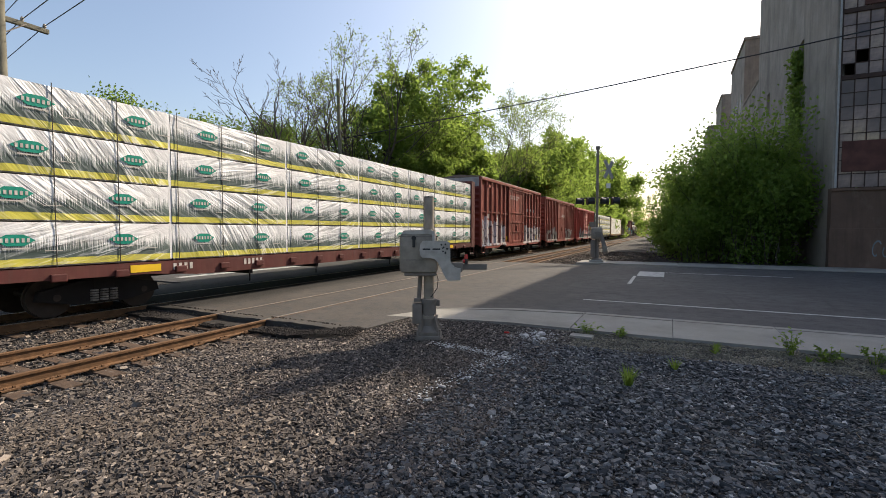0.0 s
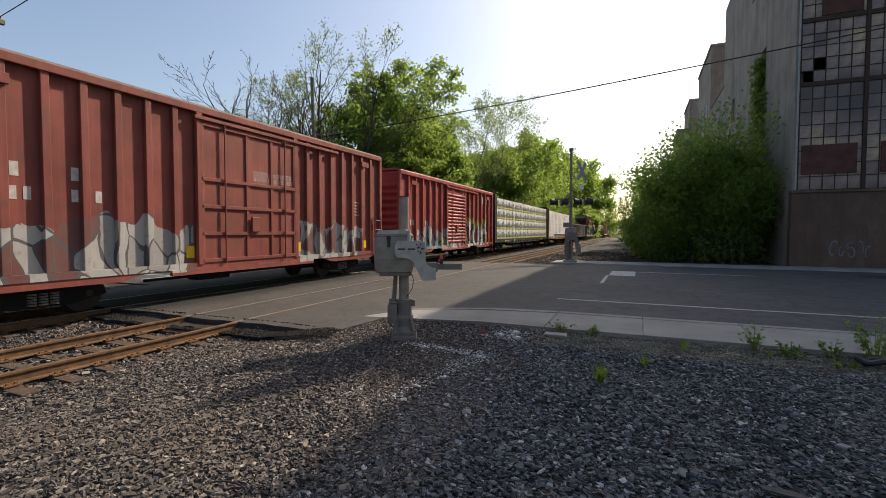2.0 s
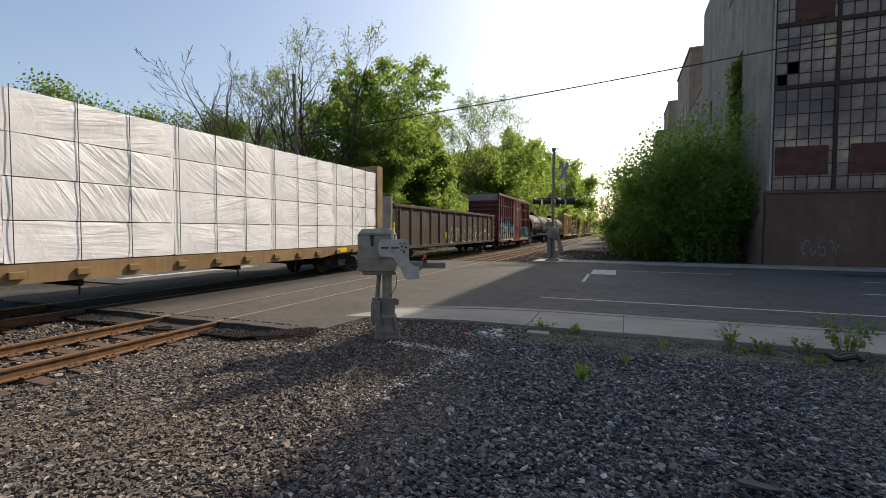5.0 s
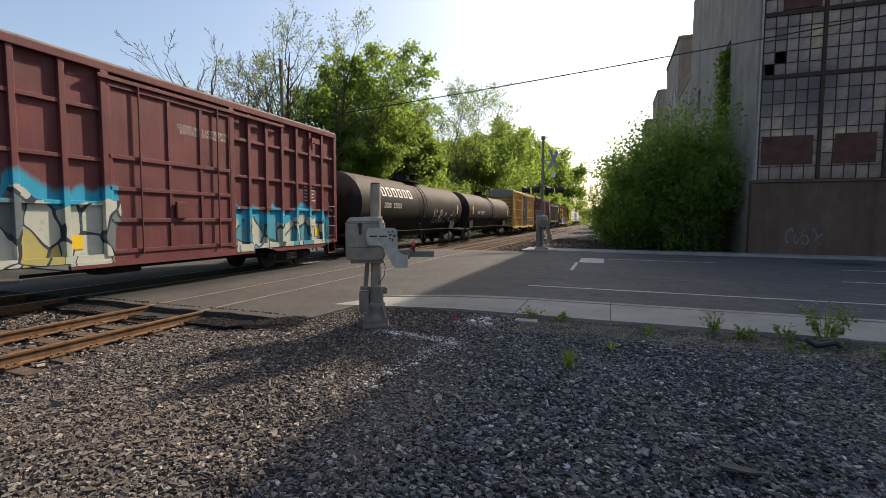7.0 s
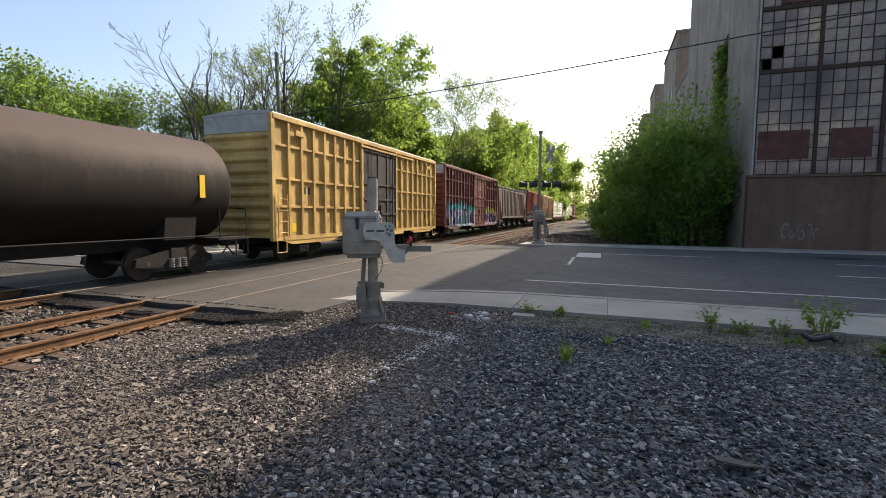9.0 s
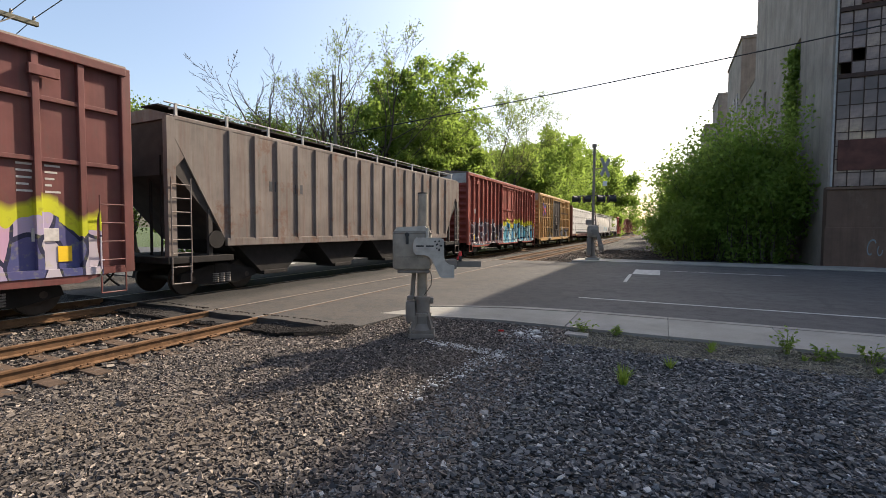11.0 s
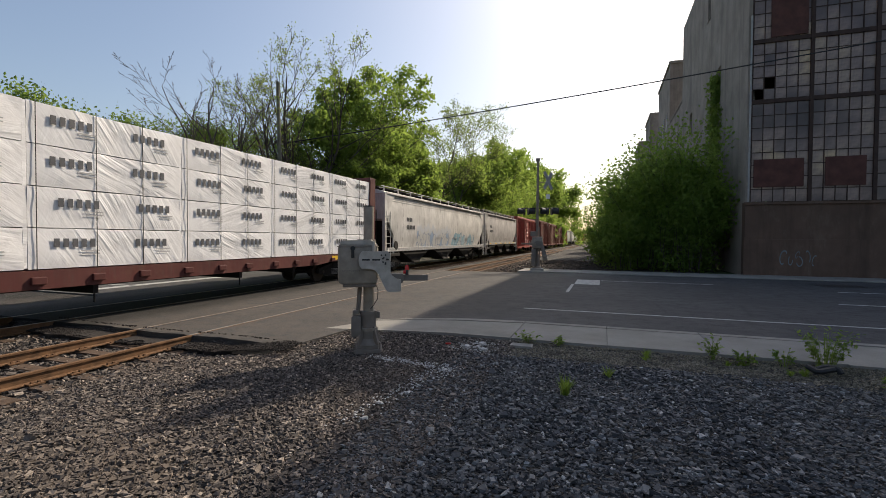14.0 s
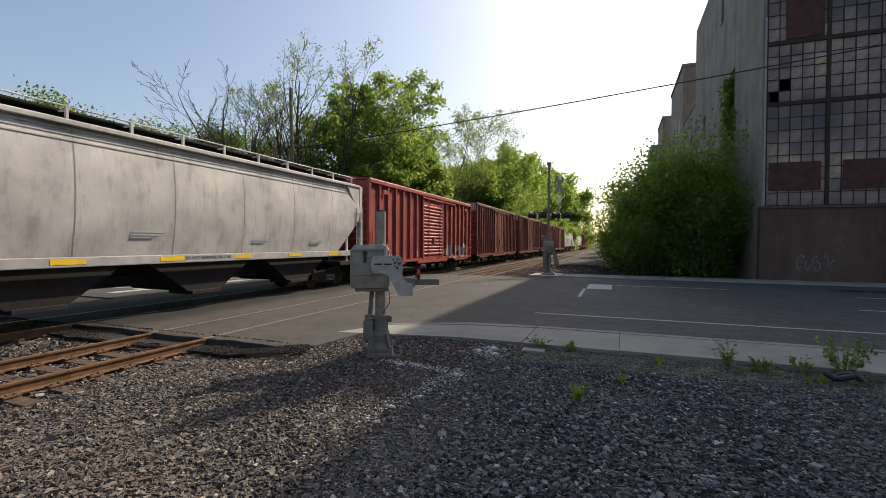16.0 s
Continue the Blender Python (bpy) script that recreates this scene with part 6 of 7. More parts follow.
def tank_car(label, s0, s1, marks, paint="tank_paint"):
    car, L = start_car("tank_car", label, s0, s1)
    h, r, zc = L / 2, 1.56, 2.62
    s = Shape()
    prof = [(-h + 0.45, 0.0), (-h + 0.47, 0.6), (-h + 0.54, 1.1), (-h + 0.66, 1.4), (-h + 0.85, r)]
    prof += [(-h + 1.5 + k * 0.5, r) for k in range(int((L - 3.0) / 0.5) + 1)]
    prof += [(h - 0.85, r), (h - 0.66, 1.4), (h - 0.54, 1.1), (h - 0.47, 0.6), (h - 0.45, 0.0)]
    n = 40
    for y, q in prof:
        s.v += [(q * math.cos(2 * math.pi * i / n), y, zc + q * math.sin(2 * math.pi * i / n)) for i in range(n)]
    s.f = [(j * n + i, j * n + (i + 1) % n, (j + 1) * n + (i + 1) % n, (j + 1) * n + i) for j in range(len(prof) - 1) for i in range(n)]
    part("tank", s, M[paint], car, "black weathered steel tank", True)
    for y in (-0.75, 0.0):
        part("tank_band", Shape().tube((0, y, zc), (0, y + 0.07, zc), r + 0.012, r + 0.012, 40), M["tank_paint"], car)
    part("sill", Shape().cbox(-0.35, 0.35, -h + 0.1, h - 0.1, 0.8, 1.12, 0.02), M["under"], car)
    for e in (-1, 1):
        part("end_platform", Shape().cbox(-1.45, 1.5, min(e * (h - 1.3), e * h), max(e * (h - 1.3), e * h), 1.02, 1.1, 0.01), M["under"], car)
        part("saddle", Shape().prism([(-1.2, 1.1), (1.2, 1.1), (1.3, 1.75), (-1.3, 1.75)], "y", e * (h - 2.4) - 0.5, e * (h - 2.4) + 0.5), M["under"], car)
        part("hand_rail", Shape().tube((1.45, e * (h - 0.1), 1.1), (1.45, e * (h - 0.1), 2.0), 0.02, n=6).tube((1.45, e * (h - 1.2), 1.1), (1.45, e * (h - 1.2), 2.0), 0.02, n=6).tube((1.45, e * (h - 0.1), 2.0), (0.2, e * (h - 0.1), 2.05), 0.02, n=6), M["under"], car)
        stirrup(car, 1.48, e * (h - 0.1), e * (h - 0.6), 0.5, 1.05, M["under"])
        part("reflector", Shape().box(HALF - 0.05, HALF - 0.03, e * (h - 1.9) - 0.09, e * (h - 1.9) + 0.09, 2.3, 2.95), M["yellow"], car, "yellow reflector strip")
    part("side_rail", Shape().tube((1.5, -h + 1.0, 1.18), (1.5, h - 1.0, 1.18), 0.025, n=6), M["under"], car)
    dome = part("manway_platform", Shape().cbox(-0.7, 0.95, -1.0, 1.0, zc + r + 0.0, zc + r + 0.06, 0.01), M["under"], car)
    part("manway", Shape().tube((0, 0, zc + r - 0.1), (0, 0, zc + r + 0.42), 0.42, n=18), M["under"], dome)
    s = Shape()
    for y in (-1.0, 0.0, 1.0):
        s.tube((0.92, y, zc + r), (0.92, y, zc + r + 1.0), 0.022, n=6)
    s.tube((0.92, -1, zc + r + 1.0), (0.92, 1, zc + r + 1.0), 0.022, n=6).tube((0.92, -1, zc + r + 0.5), (0.92, 1, zc + r + 0.5), 0.018, n=6)
    part("railing", s, M["under"], dome)
    s = Shape()
    for a in range(13):
        t = radians(-40 + a * 9.2)
        for y in (-0.28, 0.28):
            p = (math.cos(t) * (r + 0.08), y, zc + math.sin(t) * (r + 0.08))
            t2 = radians(-40 + (a + 1) * 9.2)
            s.tube(p, (math.cos(t2) * (r + 0.08), y, zc + math.sin(t2) * (r + 0.08)), 0.02, n=6)
        s.tube((math.cos(t) * (r + 0.08), -0.28, zc + math.sin(t) * (r + 0.08)), (math.cos(t) * (r + 0.08), 0.28, zc + math.sin(t) * (r + 0.08)), 0.016, n=6)
    s.tube((r - 0.3, -0.28, zc - 1.0), (1.5, -0.28, 0.6), 0.02, n=6).tube((r - 0.3, 0.28, zc - 1.0), (1.5, 0.28, 0.6), 0.02, n=6)
    part("ladder", s, M["under"], car)
    for y, z, k, w, hh in marks:
        rows = glyphs(y, z, k, w, hh)
        b = Shape()
        for y0, y1, z0, z1 in rows:
            def out(zz):
                return math.sqrt(max(0.0, r * r - (zz - zc) ** 2)) + 0.012
            for q in range(6):
                a, c = z0 + (z1 - z0) * q / 6, z0 + (z1 - z0) * (q + 1) / 6
                t = (y1 - y0) * 0.26
                for p0, p1 in ((y0, y1),) if q in (0, 5) else ((y0, y0 + t), (y1 - t, y1)):
                    b.add([(out(a), p0, a), (out(a), p1, a), (out(c), p1, c), (out(c), p0, c)], [(0, 1, 2, 3)])
        part("reporting_mark", b, M["white_letter"], car)
    running_gear(car, L, 2.4)
    return car


def tank_mat(name, graf=None):
    """Black tank paint with brown dust settled along the upper shell."""
    m = car_paint(name, (0.013, 0.011, 0.010), grime=(0.012, 0.010, 0.009), rust=0.12, rough=0.72, dent=0.04, blotch=0.06, graf=graf)
    m.node_tree.nodes["Principled BSDF"].inputs["Specular IOR Level"].default_value = 0.18
    n = Nodes(name, m)
    old = n.b.inputs["Base Color"].links[0].from_socket
    height = n.math("ADD", n.math("MULTIPLY", n.axis("Z"), 0.25), n.math("MULTIPLY", n.noise(0.8, 5.0, 0.65, n.scaled((1.0, 1.0, 0.4))), 0.25))
    n.give(n.b.inputs["Base Color"], n.mix(n.ramp(height, [(0.86, 0.0), (1.12, 0.85)]), old, (0.085, 0.062, 0.052)))
    return m


M["tank_paint"] = tank_mat("weathered black tank paint")
M["tagged_tank"] = tank_mat("black tank paint with white outline tag", ((1.6, 2.3, 1.6, 6.8, ((0.42, 0.40, 0.38), (0.012, 0.010, 0.009), (0.018, 0.015, 0.013), (0.012, 0.010, 0.009)), None),))


def gondola(label, s0, s1, paint, top=3.25, n=14):
    car, L = start_car("gondola_car", label, s0, s1)
    h, sill = L / 2, 1.0
    part("side", Shape().box(HALF - 0.1, HALF - 0.06, -h, h, sill, top), paint, car, "riveted steel side")
    part("side", Shape().box(-1.56, -1.52, -h, h, sill, top), paint, car)
    part("floor", Shape().box(-1.5, HALF - 0.1, -h, h, sill - 0.05, sill + 0.1), paint, car)
    for e in (-1, 1):
        part("end", Shape().cbox(-1.5, HALF - 0.1, e * h - 0.05, e * h + 0.05, sill, top - 0.05, 0.01), paint, car)
        ladder(car, HALF + 0.03, e * (h - 0.15), e * (h - 0.6), sill + 0.2, top - 0.1, 5, paint)
        stirrup(car, HALF, e * (h - 0.1), e * (h - 0.6), 0.5, sill, paint)
        part("reflector", Shape().box(HALF - 0.05, HALF - 0.03, e * (h - 0.08) - 0.06, e * (h - 0.08) + 0.06, sill + 0.5, sill + 1.3), M["yellow"], car, "yellow reflector strip")
    part("top_chord", Shape().cbox(HALF - 0.14, HALF + 0.03, -h, h, top - 0.14, top + 0.03, 0.02), paint, car)
    part("top_chord", Shape().cbox(-1.62, -1.45, -h, h, top - 0.14, top + 0.03, 0.02), paint, car)
    part("side_sill", Shape().cbox(HALF - 0.1, HALF, -h, h, sill - 0.16, sill + 0.02, 0.015), paint, car)
    for k in range(n):
        y = -h + L * (k + 0.5) / n
        part("side_post", Shape().prism([(HALF - 0.062, y - 0.1), (HALF + 0.01, y - 0.07), (HALF + 0.01, y + 0.07), (HALF - 0.062, y + 0.1)], "z", sill + 0.02, top - 0.14), paint, car)
    for y in (-2.6, 4.1):
        part("reflector", Shape().box(HALF + 0.012, HALF + 0.02, y - 0.07, y + 0.07, sill + 0.3, sill + 0.75), M["yellow"], car, "yellow reflector strip")
    bars(car, M["white_letter"], glyphs(h - 3.6, sill + 0.75, 4, 0.16, 0.22) + [(h - 1.9, h - 1.6, sill + 0.35, sill + 0.6)], HALF - 0.056, "reporting_mark")
    part("centre_sill", Shape().box(-0.3, 0.3, -h + 0.1, h - 0.1, 0.68, sill - 0.06), M["under"], car)
    running_gear(car, L)
    return car


def hopper(label, s0, s1, paint, top=4.55, low=1.45, ribs=0, bays=3, marks=(), stripe=False, notices=()):
    """Covered hopper: slope-cut side sheets, roof walk with rails, discharge bays below."""
    inner = M["hop_end"] if ribs else paint
    car, L = start_car("covered_hopper", label, s0, s1)
    h = L / 2
    cut = 1.9 if not ribs else 1.7
    side = [(-h + 0.25, top - (1.4 if not ribs else 0.5)), (-h + cut, low), (h - cut, low), (h - 0.25, top - (1.4 if not ribs else 0.5)), (h - 0.25, top), (-h + 0.25, top)]
    X = HALF - (0.05 if ribs else 0.02)
    if ribs:
        s = Shape().prism(side, "x", X - 0.05, X)
        part("side_sheet", s, paint, car, "weathered steel side sheet")
        for k in range(ribs):
            y = -h + cut + 0.15 + (L - 2 * cut - 0.3) * k / (ribs - 1)
            part("side_post", Shape().prism([(X, y - 0.07), (X + 0.07, y - 0.05), (X + 0.07, y + 0.05), (X, y + 0.07)], "z", low, top - 0.05), paint, car)
    else:
        # gently bowed side, drawn as stacked strakes
        s = Shape()
        zs = np.linspace(low, top, 9)
        def ends(z):
            a = top - 1.4
            return h - 0.25 if z >= a else h - cut + (cut - 0.25) * (z - low) / (a - low)
        for z in zs:
            bow = X - 0.16 * ((z - (low + top) / 2) / (top - low) * 2) ** 2
            s.v += [(bow, -ends(z), z), (bow, ends(z), z)]
        s.f = [(2 * i, 2 * i + 1, 2 * i + 3, 2 * i + 2) for i in range(8)]
        part("side_sheet", s, paint, car, "smooth bowed steel side", True)
        for k in range(6):
            y, seam = -h + cut + 0.5 + (L - 2 * cut - 1.0) * k / 5, Shape()
            for z in zs:
                bow = X - 0.16 * ((z - (low + top) / 2) / (top - low) * 2) ** 2 + 0.004
                seam.v += [(bow, y - 0.012, z), (bow, y + 0.012, z)]
            seam.f = [(2 * i, 2 * i + 1, 2 * i + 3, 2 * i + 2) for i in range(8)]
            part("weld_seam", seam, M["weld"], car)
        for y, z in ((-2.4, 2.15), (1.6, 2.05), (4.6, 2.0)):
            x = X - 0.16 * ((z - (low + top) / 2) / (top - low) * 2) ** 2
            for r in range(3):
                part("printed_line", Shape().box(x - 0.02, x + 0.008, y, y + 0.9 - 0.15 * r, z - 0.07 * r, z - 0.07 * r + 0.022), M["grey_print"], car)
        for z in (top - 0.14, top - 0.26, top - 0.38):
            x = X - 0.16 * ((z - (low + top) / 2) / (top - low) * 2) ** 2
            part("eave_rib", Shape().cbox(x - 0.03, x + 0.022, -h + 0.3, h - 0.3, z - 0.022, z + 0.022, 0.008), paint, car)
        part("sill_band", Shape().box(HALF + 0.0105, HALF + 0.0115, -h + 0.4, h - 0.4, low - 0.12, low + 0.06), M["roofgrey"], car, "pale band along the sill")
    part("body", Shape().prism([(-h + 0.3, top - 1.4), (-h + cut + 0.1, low + 0.02), (h - cut - 0.1, low + 0.02), (h - 0.3, top - 1.4), (h - 0.3, top - 0.02), (-h + 0.3, top - 0.02)], "x", -1.45, X - 0.2 if not ribs else X - 0.06), inner, car)
    part("roof", Shape().prism([(-1.45, top - 0.02), (X - (0.16 if not ribs else 0), top), (X - 0.22, top + 0.1), (0.55, top + 0.3), (-0.55, top + 0.3), (-1.3, top + 0.1)], "y", -h + 0.25, h - 0.25), paint, car)
    part("roof_eave", Shape().cbox(X - 0.2, X + 0.01, -h + 0.25, h - 0.25, top - 0.06, top + 0.04, 0.015), paint, car)
    part("side_sill", Shape().cbox(HALF - 0.1, HALF + 0.01, -h + (cut if ribs else 0.3), h - (cut if ribs else 0.3), low - 0.14, low + 0.08, 0.015), paint, car)
    walkway = part("roof_walk", Shape().box(0.3, 1.0, -h + 0.2, h - 0.2, top + 0.34, top + 0.38), M["under"], car, "dark grating roof walk")
    for k in range(12):
        y = -h + 0.5 + (L - 1.0) * k / 11
        part("walk_bracket", Shape().box(1.22, 1.28, y - 0.03, y + 0.03, top + 0.06, top + 0.42).box(0.98, 1.22, y - 0.02, y + 0.02, top + 0.30, top + 0.338), paint if not ribs else M["roofgrey"], walkway)
    part("walk_rail", Shape().tube((1.25, -h + 0.2, top + 0.4), (1.25, h - 0.2, top + 0.4), 0.02, n=6), paint if not ribs else M["roofgrey"], walkway)
    for e in (-1, 1):
        ye = e * (h - 0.05)
        part("end_post", Shape().box(HALF - 0.2, HALF - 0.04, min(ye, ye - e * 0.22), max(ye, ye - e * 0.22), 0.95, top), paint, car)
        part("corner_gusset", Shape().prism([(ye - e * 0.22, top), (ye - e * 1.3, top), (ye - e * 0.22, top - 1.25)], "x", HALF - 0.09, HALF - 0.055), paint, car)
        part("inner_post", Shape().box(HALF - 0.16, HALF - 0.08, min(e * (h - 1.3), e * (h - 1.18)), max(e * (h - 1.3), e * (h - 1.18)), 1.1, top - 1.0), inner, car)
        part("brake_pipe", Shape().tube((0.9, e * (h - 0.3), 1.1), (0.9, e * (h - 0.3), top - 0.9), 0.03, n=6).tube((0.3, e * (h - 0.4), 1.1), (0.3, e * (h - 0.4), top - 1.0), 0.04, n=6), M["under"], car)
        part("end_post", Shape().box(-0.5, -0.4, min(ye, ye - e * 0.12), max(ye, ye - e * 0.12), 0.95, top - 1.2), paint, car)
        ladder(car, HALF + 0.01, e * (h - 0.1), e * (h - 0.62), 0.7, top - (1.0 if not ribs else 1.5), 7, paint)
        part("end_platform", Shape().cbox(-1.4, HALF, min(e * (h - 1.9), e * h), max(e * (h - 1.9), e * h), 0.95, 1.12, 0.02), M["under"], car)
        stirrup(car, HALF, e * (h - 0.1), e * (h - 0.6), 0.45, 0.95, paint)
        part("slope_sheet", Shape().prism([(e * (h - 0.5), top - 1.5), (e * (h - 0.4), top - 1.5), (e * (h - cut - 0.4), low - 0.3), (e * (h - cut - 0.5), low - 0.3)], "x", -1.4, X - 0.25), M["under"], car)
    # discharge bays
    inner = L - 2 * cut - 0.6
    for b in range(bays):
        y0 = -inner / 2 + inner * b / bays
        y1 = y0 + inner / bays
        m = (y0 + y1) / 2
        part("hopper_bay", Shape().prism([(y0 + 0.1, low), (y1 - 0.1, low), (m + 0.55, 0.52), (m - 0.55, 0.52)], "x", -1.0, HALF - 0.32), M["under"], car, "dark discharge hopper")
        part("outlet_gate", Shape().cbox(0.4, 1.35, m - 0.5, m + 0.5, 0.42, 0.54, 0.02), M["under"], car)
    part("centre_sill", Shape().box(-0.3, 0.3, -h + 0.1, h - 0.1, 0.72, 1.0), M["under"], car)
    part("hand_wheel", Shape().tube((HALF - 0.02, -h + 1.35, 1.55), (HALF + 0.02, -h + 1.35, 1.55), 0.24, n=16), M["under"], car)
    if stripe:
        for k in range(6):
            y = -h + 2.2 + k * (L - 4.6) / 5
            part("reflector", Shape().box(HALF + 0.012, HALF + 0.02, y - 0.35, y + 0.35, low - 0.08, low + 0.04), M["yellow"], car, "yellow reflector strip")
    col = M["dark_letter"]
    for y, z, k, w, hh in marks:
        bars(car, col, glyphs(y, z, k, w, hh), X + 0.004, "reporting_mark")
    for text, size, y, z in notices:
        words(text, size, col, car, (HALF + 0.014, y, z), "notice")
    running_gear(car, L, 1.9)
    return car


# car paints
BNS = car_paint("oxide red boxcar with pale blue tag", (0.205, 0.050, 0.037), graf=((0.8, 2.5, -7.6, -2.3, ((0.08, 0.05, 0.06), (0.50, 0.46, 0.46), (0.36, 0.38, 0.44), (0.46, 0.38, 0.40), (0.52, 0.49, 0.48), (0.20, 0.07, 0.06)), None), (0.8, 2.2, 1.9, 7.5, ((0.14, 0.10, 0.11), (0.52, 0.47, 0.45), (0.47, 0.40, 0.40), (0.54, 0.50, 0.48)), None)))
AOK = car_paint("oxide red boxcar with white tag", (0.21, 0.055, 0.041), graf=((0.8, 2.0, -7.0, -2.0, ((0.10, 0.09, 0.09), (0.42, 0.40, 0.37), (0.136, 0.038, 0.03), (0.32, 0.30, 0.28), (0.42, 0.40, 0.37)), None), (0.8, 2.0, 2.0, 6.0, ((0.16, 0.14, 0.13), (0.40, 0.37, 0.35), (0.136, 0.038, 0.03), (0.36, 0.34, 0.31)), None)))
CAI = car_paint("bright red boxcar with colourful tag", (0.285, 0.05, 0.042), graf=((0.8, 2.0, -5.8, 1.4, ((0.06, 0.05, 0.05), (0.44, 0.40, 0.38), (0.21, 0.05, 0.045), (0.36, 0.31, 0.30), (0.12, 0.24, 0.22), (0.46, 0.43, 0.40)), None), (0.8, 2.3, 1.7, 6.4, ((0.05, 0.05, 0.05), (0.55, 0.53, 0.50), (0.184, 0.034, 0.03), (0.55, 0.53, 0.50)), (0.34, 0.30, 0.08))))
UCR = car_paint("maroon boxcar with teal tag", (0.115, 0.032, 0.034), graf=((0.8, 2.25, -7.3, -1.4, ((0.03, 0.04, 0.05), (0.42, 0.44, 0.36), (0.10, 0.12, 0.13), (0.48, 0.48, 0.40), (0.40, 0.33, 0.08), (0.45, 0.45, 0.40)), (0.02, 0.28, 0.42)), (0.8, 1.75, 2.3, 7.6, ((0.04, 0.06, 0.06), (0.40, 0.42, 0.36), (0.03, 0.25, 0.33), (0.44, 0.44, 0.36)), (0.02, 0.28, 0.42))))
COE = car_paint("maroon boxcar with lilac tag", (0.125, 0.042, 0.038), graf=((0.8, 2.2, -7.9, -0.6, ((0.015, 0.015, 0.02), (0.34, 0.31, 0.42), (0.03, 0.03, 0.035), (0.42, 0.41, 0.43), (0.05, 0.30, 0.31), (0.34, 0.31, 0.42)), (0.04, 0.32, 0.34)), (0.8, 2.0, 2.9, 8.0, ((0.02, 0.02, 0.05), (0.50, 0.30, 0.42), (0.36, 0.30, 0.42), (0.03, 0.05, 0.16), (0.46, 0.42, 0.46)), (0.45, 0.45, 0.02))))
DWC = car_paint("red boxcar with blue and white tags", (0.225, 0.047, 0.035), graf=((0.8, 2.2, -7.7, -1.4, ((0.55, 0.52, 0.53), (0.09, 0.06, 0.07), (0.16, 0.12, 0.14), (0.05, 0.04, 0.05), (0.17, 0.06, 0.06)), None), (0.8, 2.15, -1.2, 7.8, ((0.02, 0.03, 0.07), (0.36, 0.52, 0.55), (0.03, 0.24, 0.44), (0.42, 0.55, 0.57), (0.10, 0.025, 0.06), (0.05, 0.34, 0.48)), (0.48, 0.44, 0.02))))
YEL = car_paint("ochre yellow boxcar", (0.46, 0.30, 0.10), rust=0.3)
TBX = car_paint("tan boxcar with pale tag", (0.46, 0.29, 0.125), rust=0.15, blotch=0.1, graf=((0.8, 1.9, -4.2, -1.9, ((0.08, 0.08, 0.08), (0.36, 0.31, 0.25), (0.35, 0.24, 0.11), (0.38, 0.34, 0.30)), None), (0.8, 1.9, 1.9, 7.4, ((0.05, 0.05, 0.06), (0.35, 0.24, 0.11), (0.40, 0.40, 0.40), (0.35, 0.24, 0.11), (0.30, 0.33, 0.38)), None)))
DOORK = car_paint("dark brown door paint", (0.035, 0.030, 0.030), rust=0.15)
RUST = car_paint("dull brown red boxcar", (0.155, 0.045, 0.036))
REDX = car_paint("weathered bright red boxcar", (0.27, 0.05, 0.042), graf=((0.8, 1.7, 2.0, 7.0, ((0.30, 0.27, 0.25), (0.216, 0.04, 0.034), (0.34, 0.31, 0.28), (0.216, 0.04, 0.034), (0.30, 0.27, 0.25)), None),))
BEAMG = car_paint("dark green centerbeam frame", (0.012, 0.018, 0.016), grime=(0.012, 0.01, 0.009), rust=0.05, blotch=0.03)
BEAMR = car_paint("dark red centerbeam frame", (0.085, 0.025, 0.022), rust=0.3)
BEAMY = car_paint("brown centerbeam frame", (0.20, 0.13, 0.06), rust=0.3)
GON = car_paint("sooty brown gondola", (0.05, 0.038, 0.032), rust=0.25, graf=((1.0, 2.0, -2.0, 6.0, ((0.28, 0.25, 0.19), (0.04, 0.03, 0.026), (0.045, 0.034, 0.028), (0.04, 0.03, 0.026)), None),))
HOPG = car_paint("weathered grey ribbed hopper", (0.155, 0.128, 0.114), rust=0.6, blotch=0.7)
HOPW = car_paint("pale grey hopper with faded blue tag", (0.52, 0.50, 0.47), rust=0.12, dent=0.06, blotch=0.1, graf=((1.2, 2.3, -6.0, 0.6, ((0.24, 0.27, 0.33), (0.50, 0.49, 0.47), (0.27, 0.36, 0.50), (0.52, 0.51, 0.48), (0.40, 0.46, 0.54), (0.50, 0.49, 0.46)), (0.46, 0.47, 0.49)), (1.2, 2.2, 1.2, 7.4, ((0.16, 0.20, 0.24), (0.22, 0.38, 0.46), (0.52, 0.52, 0.50), (0.33, 0.44, 0.48), (0.52, 0.50, 0.47)), None)))
HOPL = car_paint("light grey hopper", (0.41, 0.39, 0.375), rust=0.06, dent=0.06, blotch=0.1)
CAPW = M["roofgrey"]
LOCK = "CLOSE AND LOCK DOORS\n  BEFORE MOVING CAR"


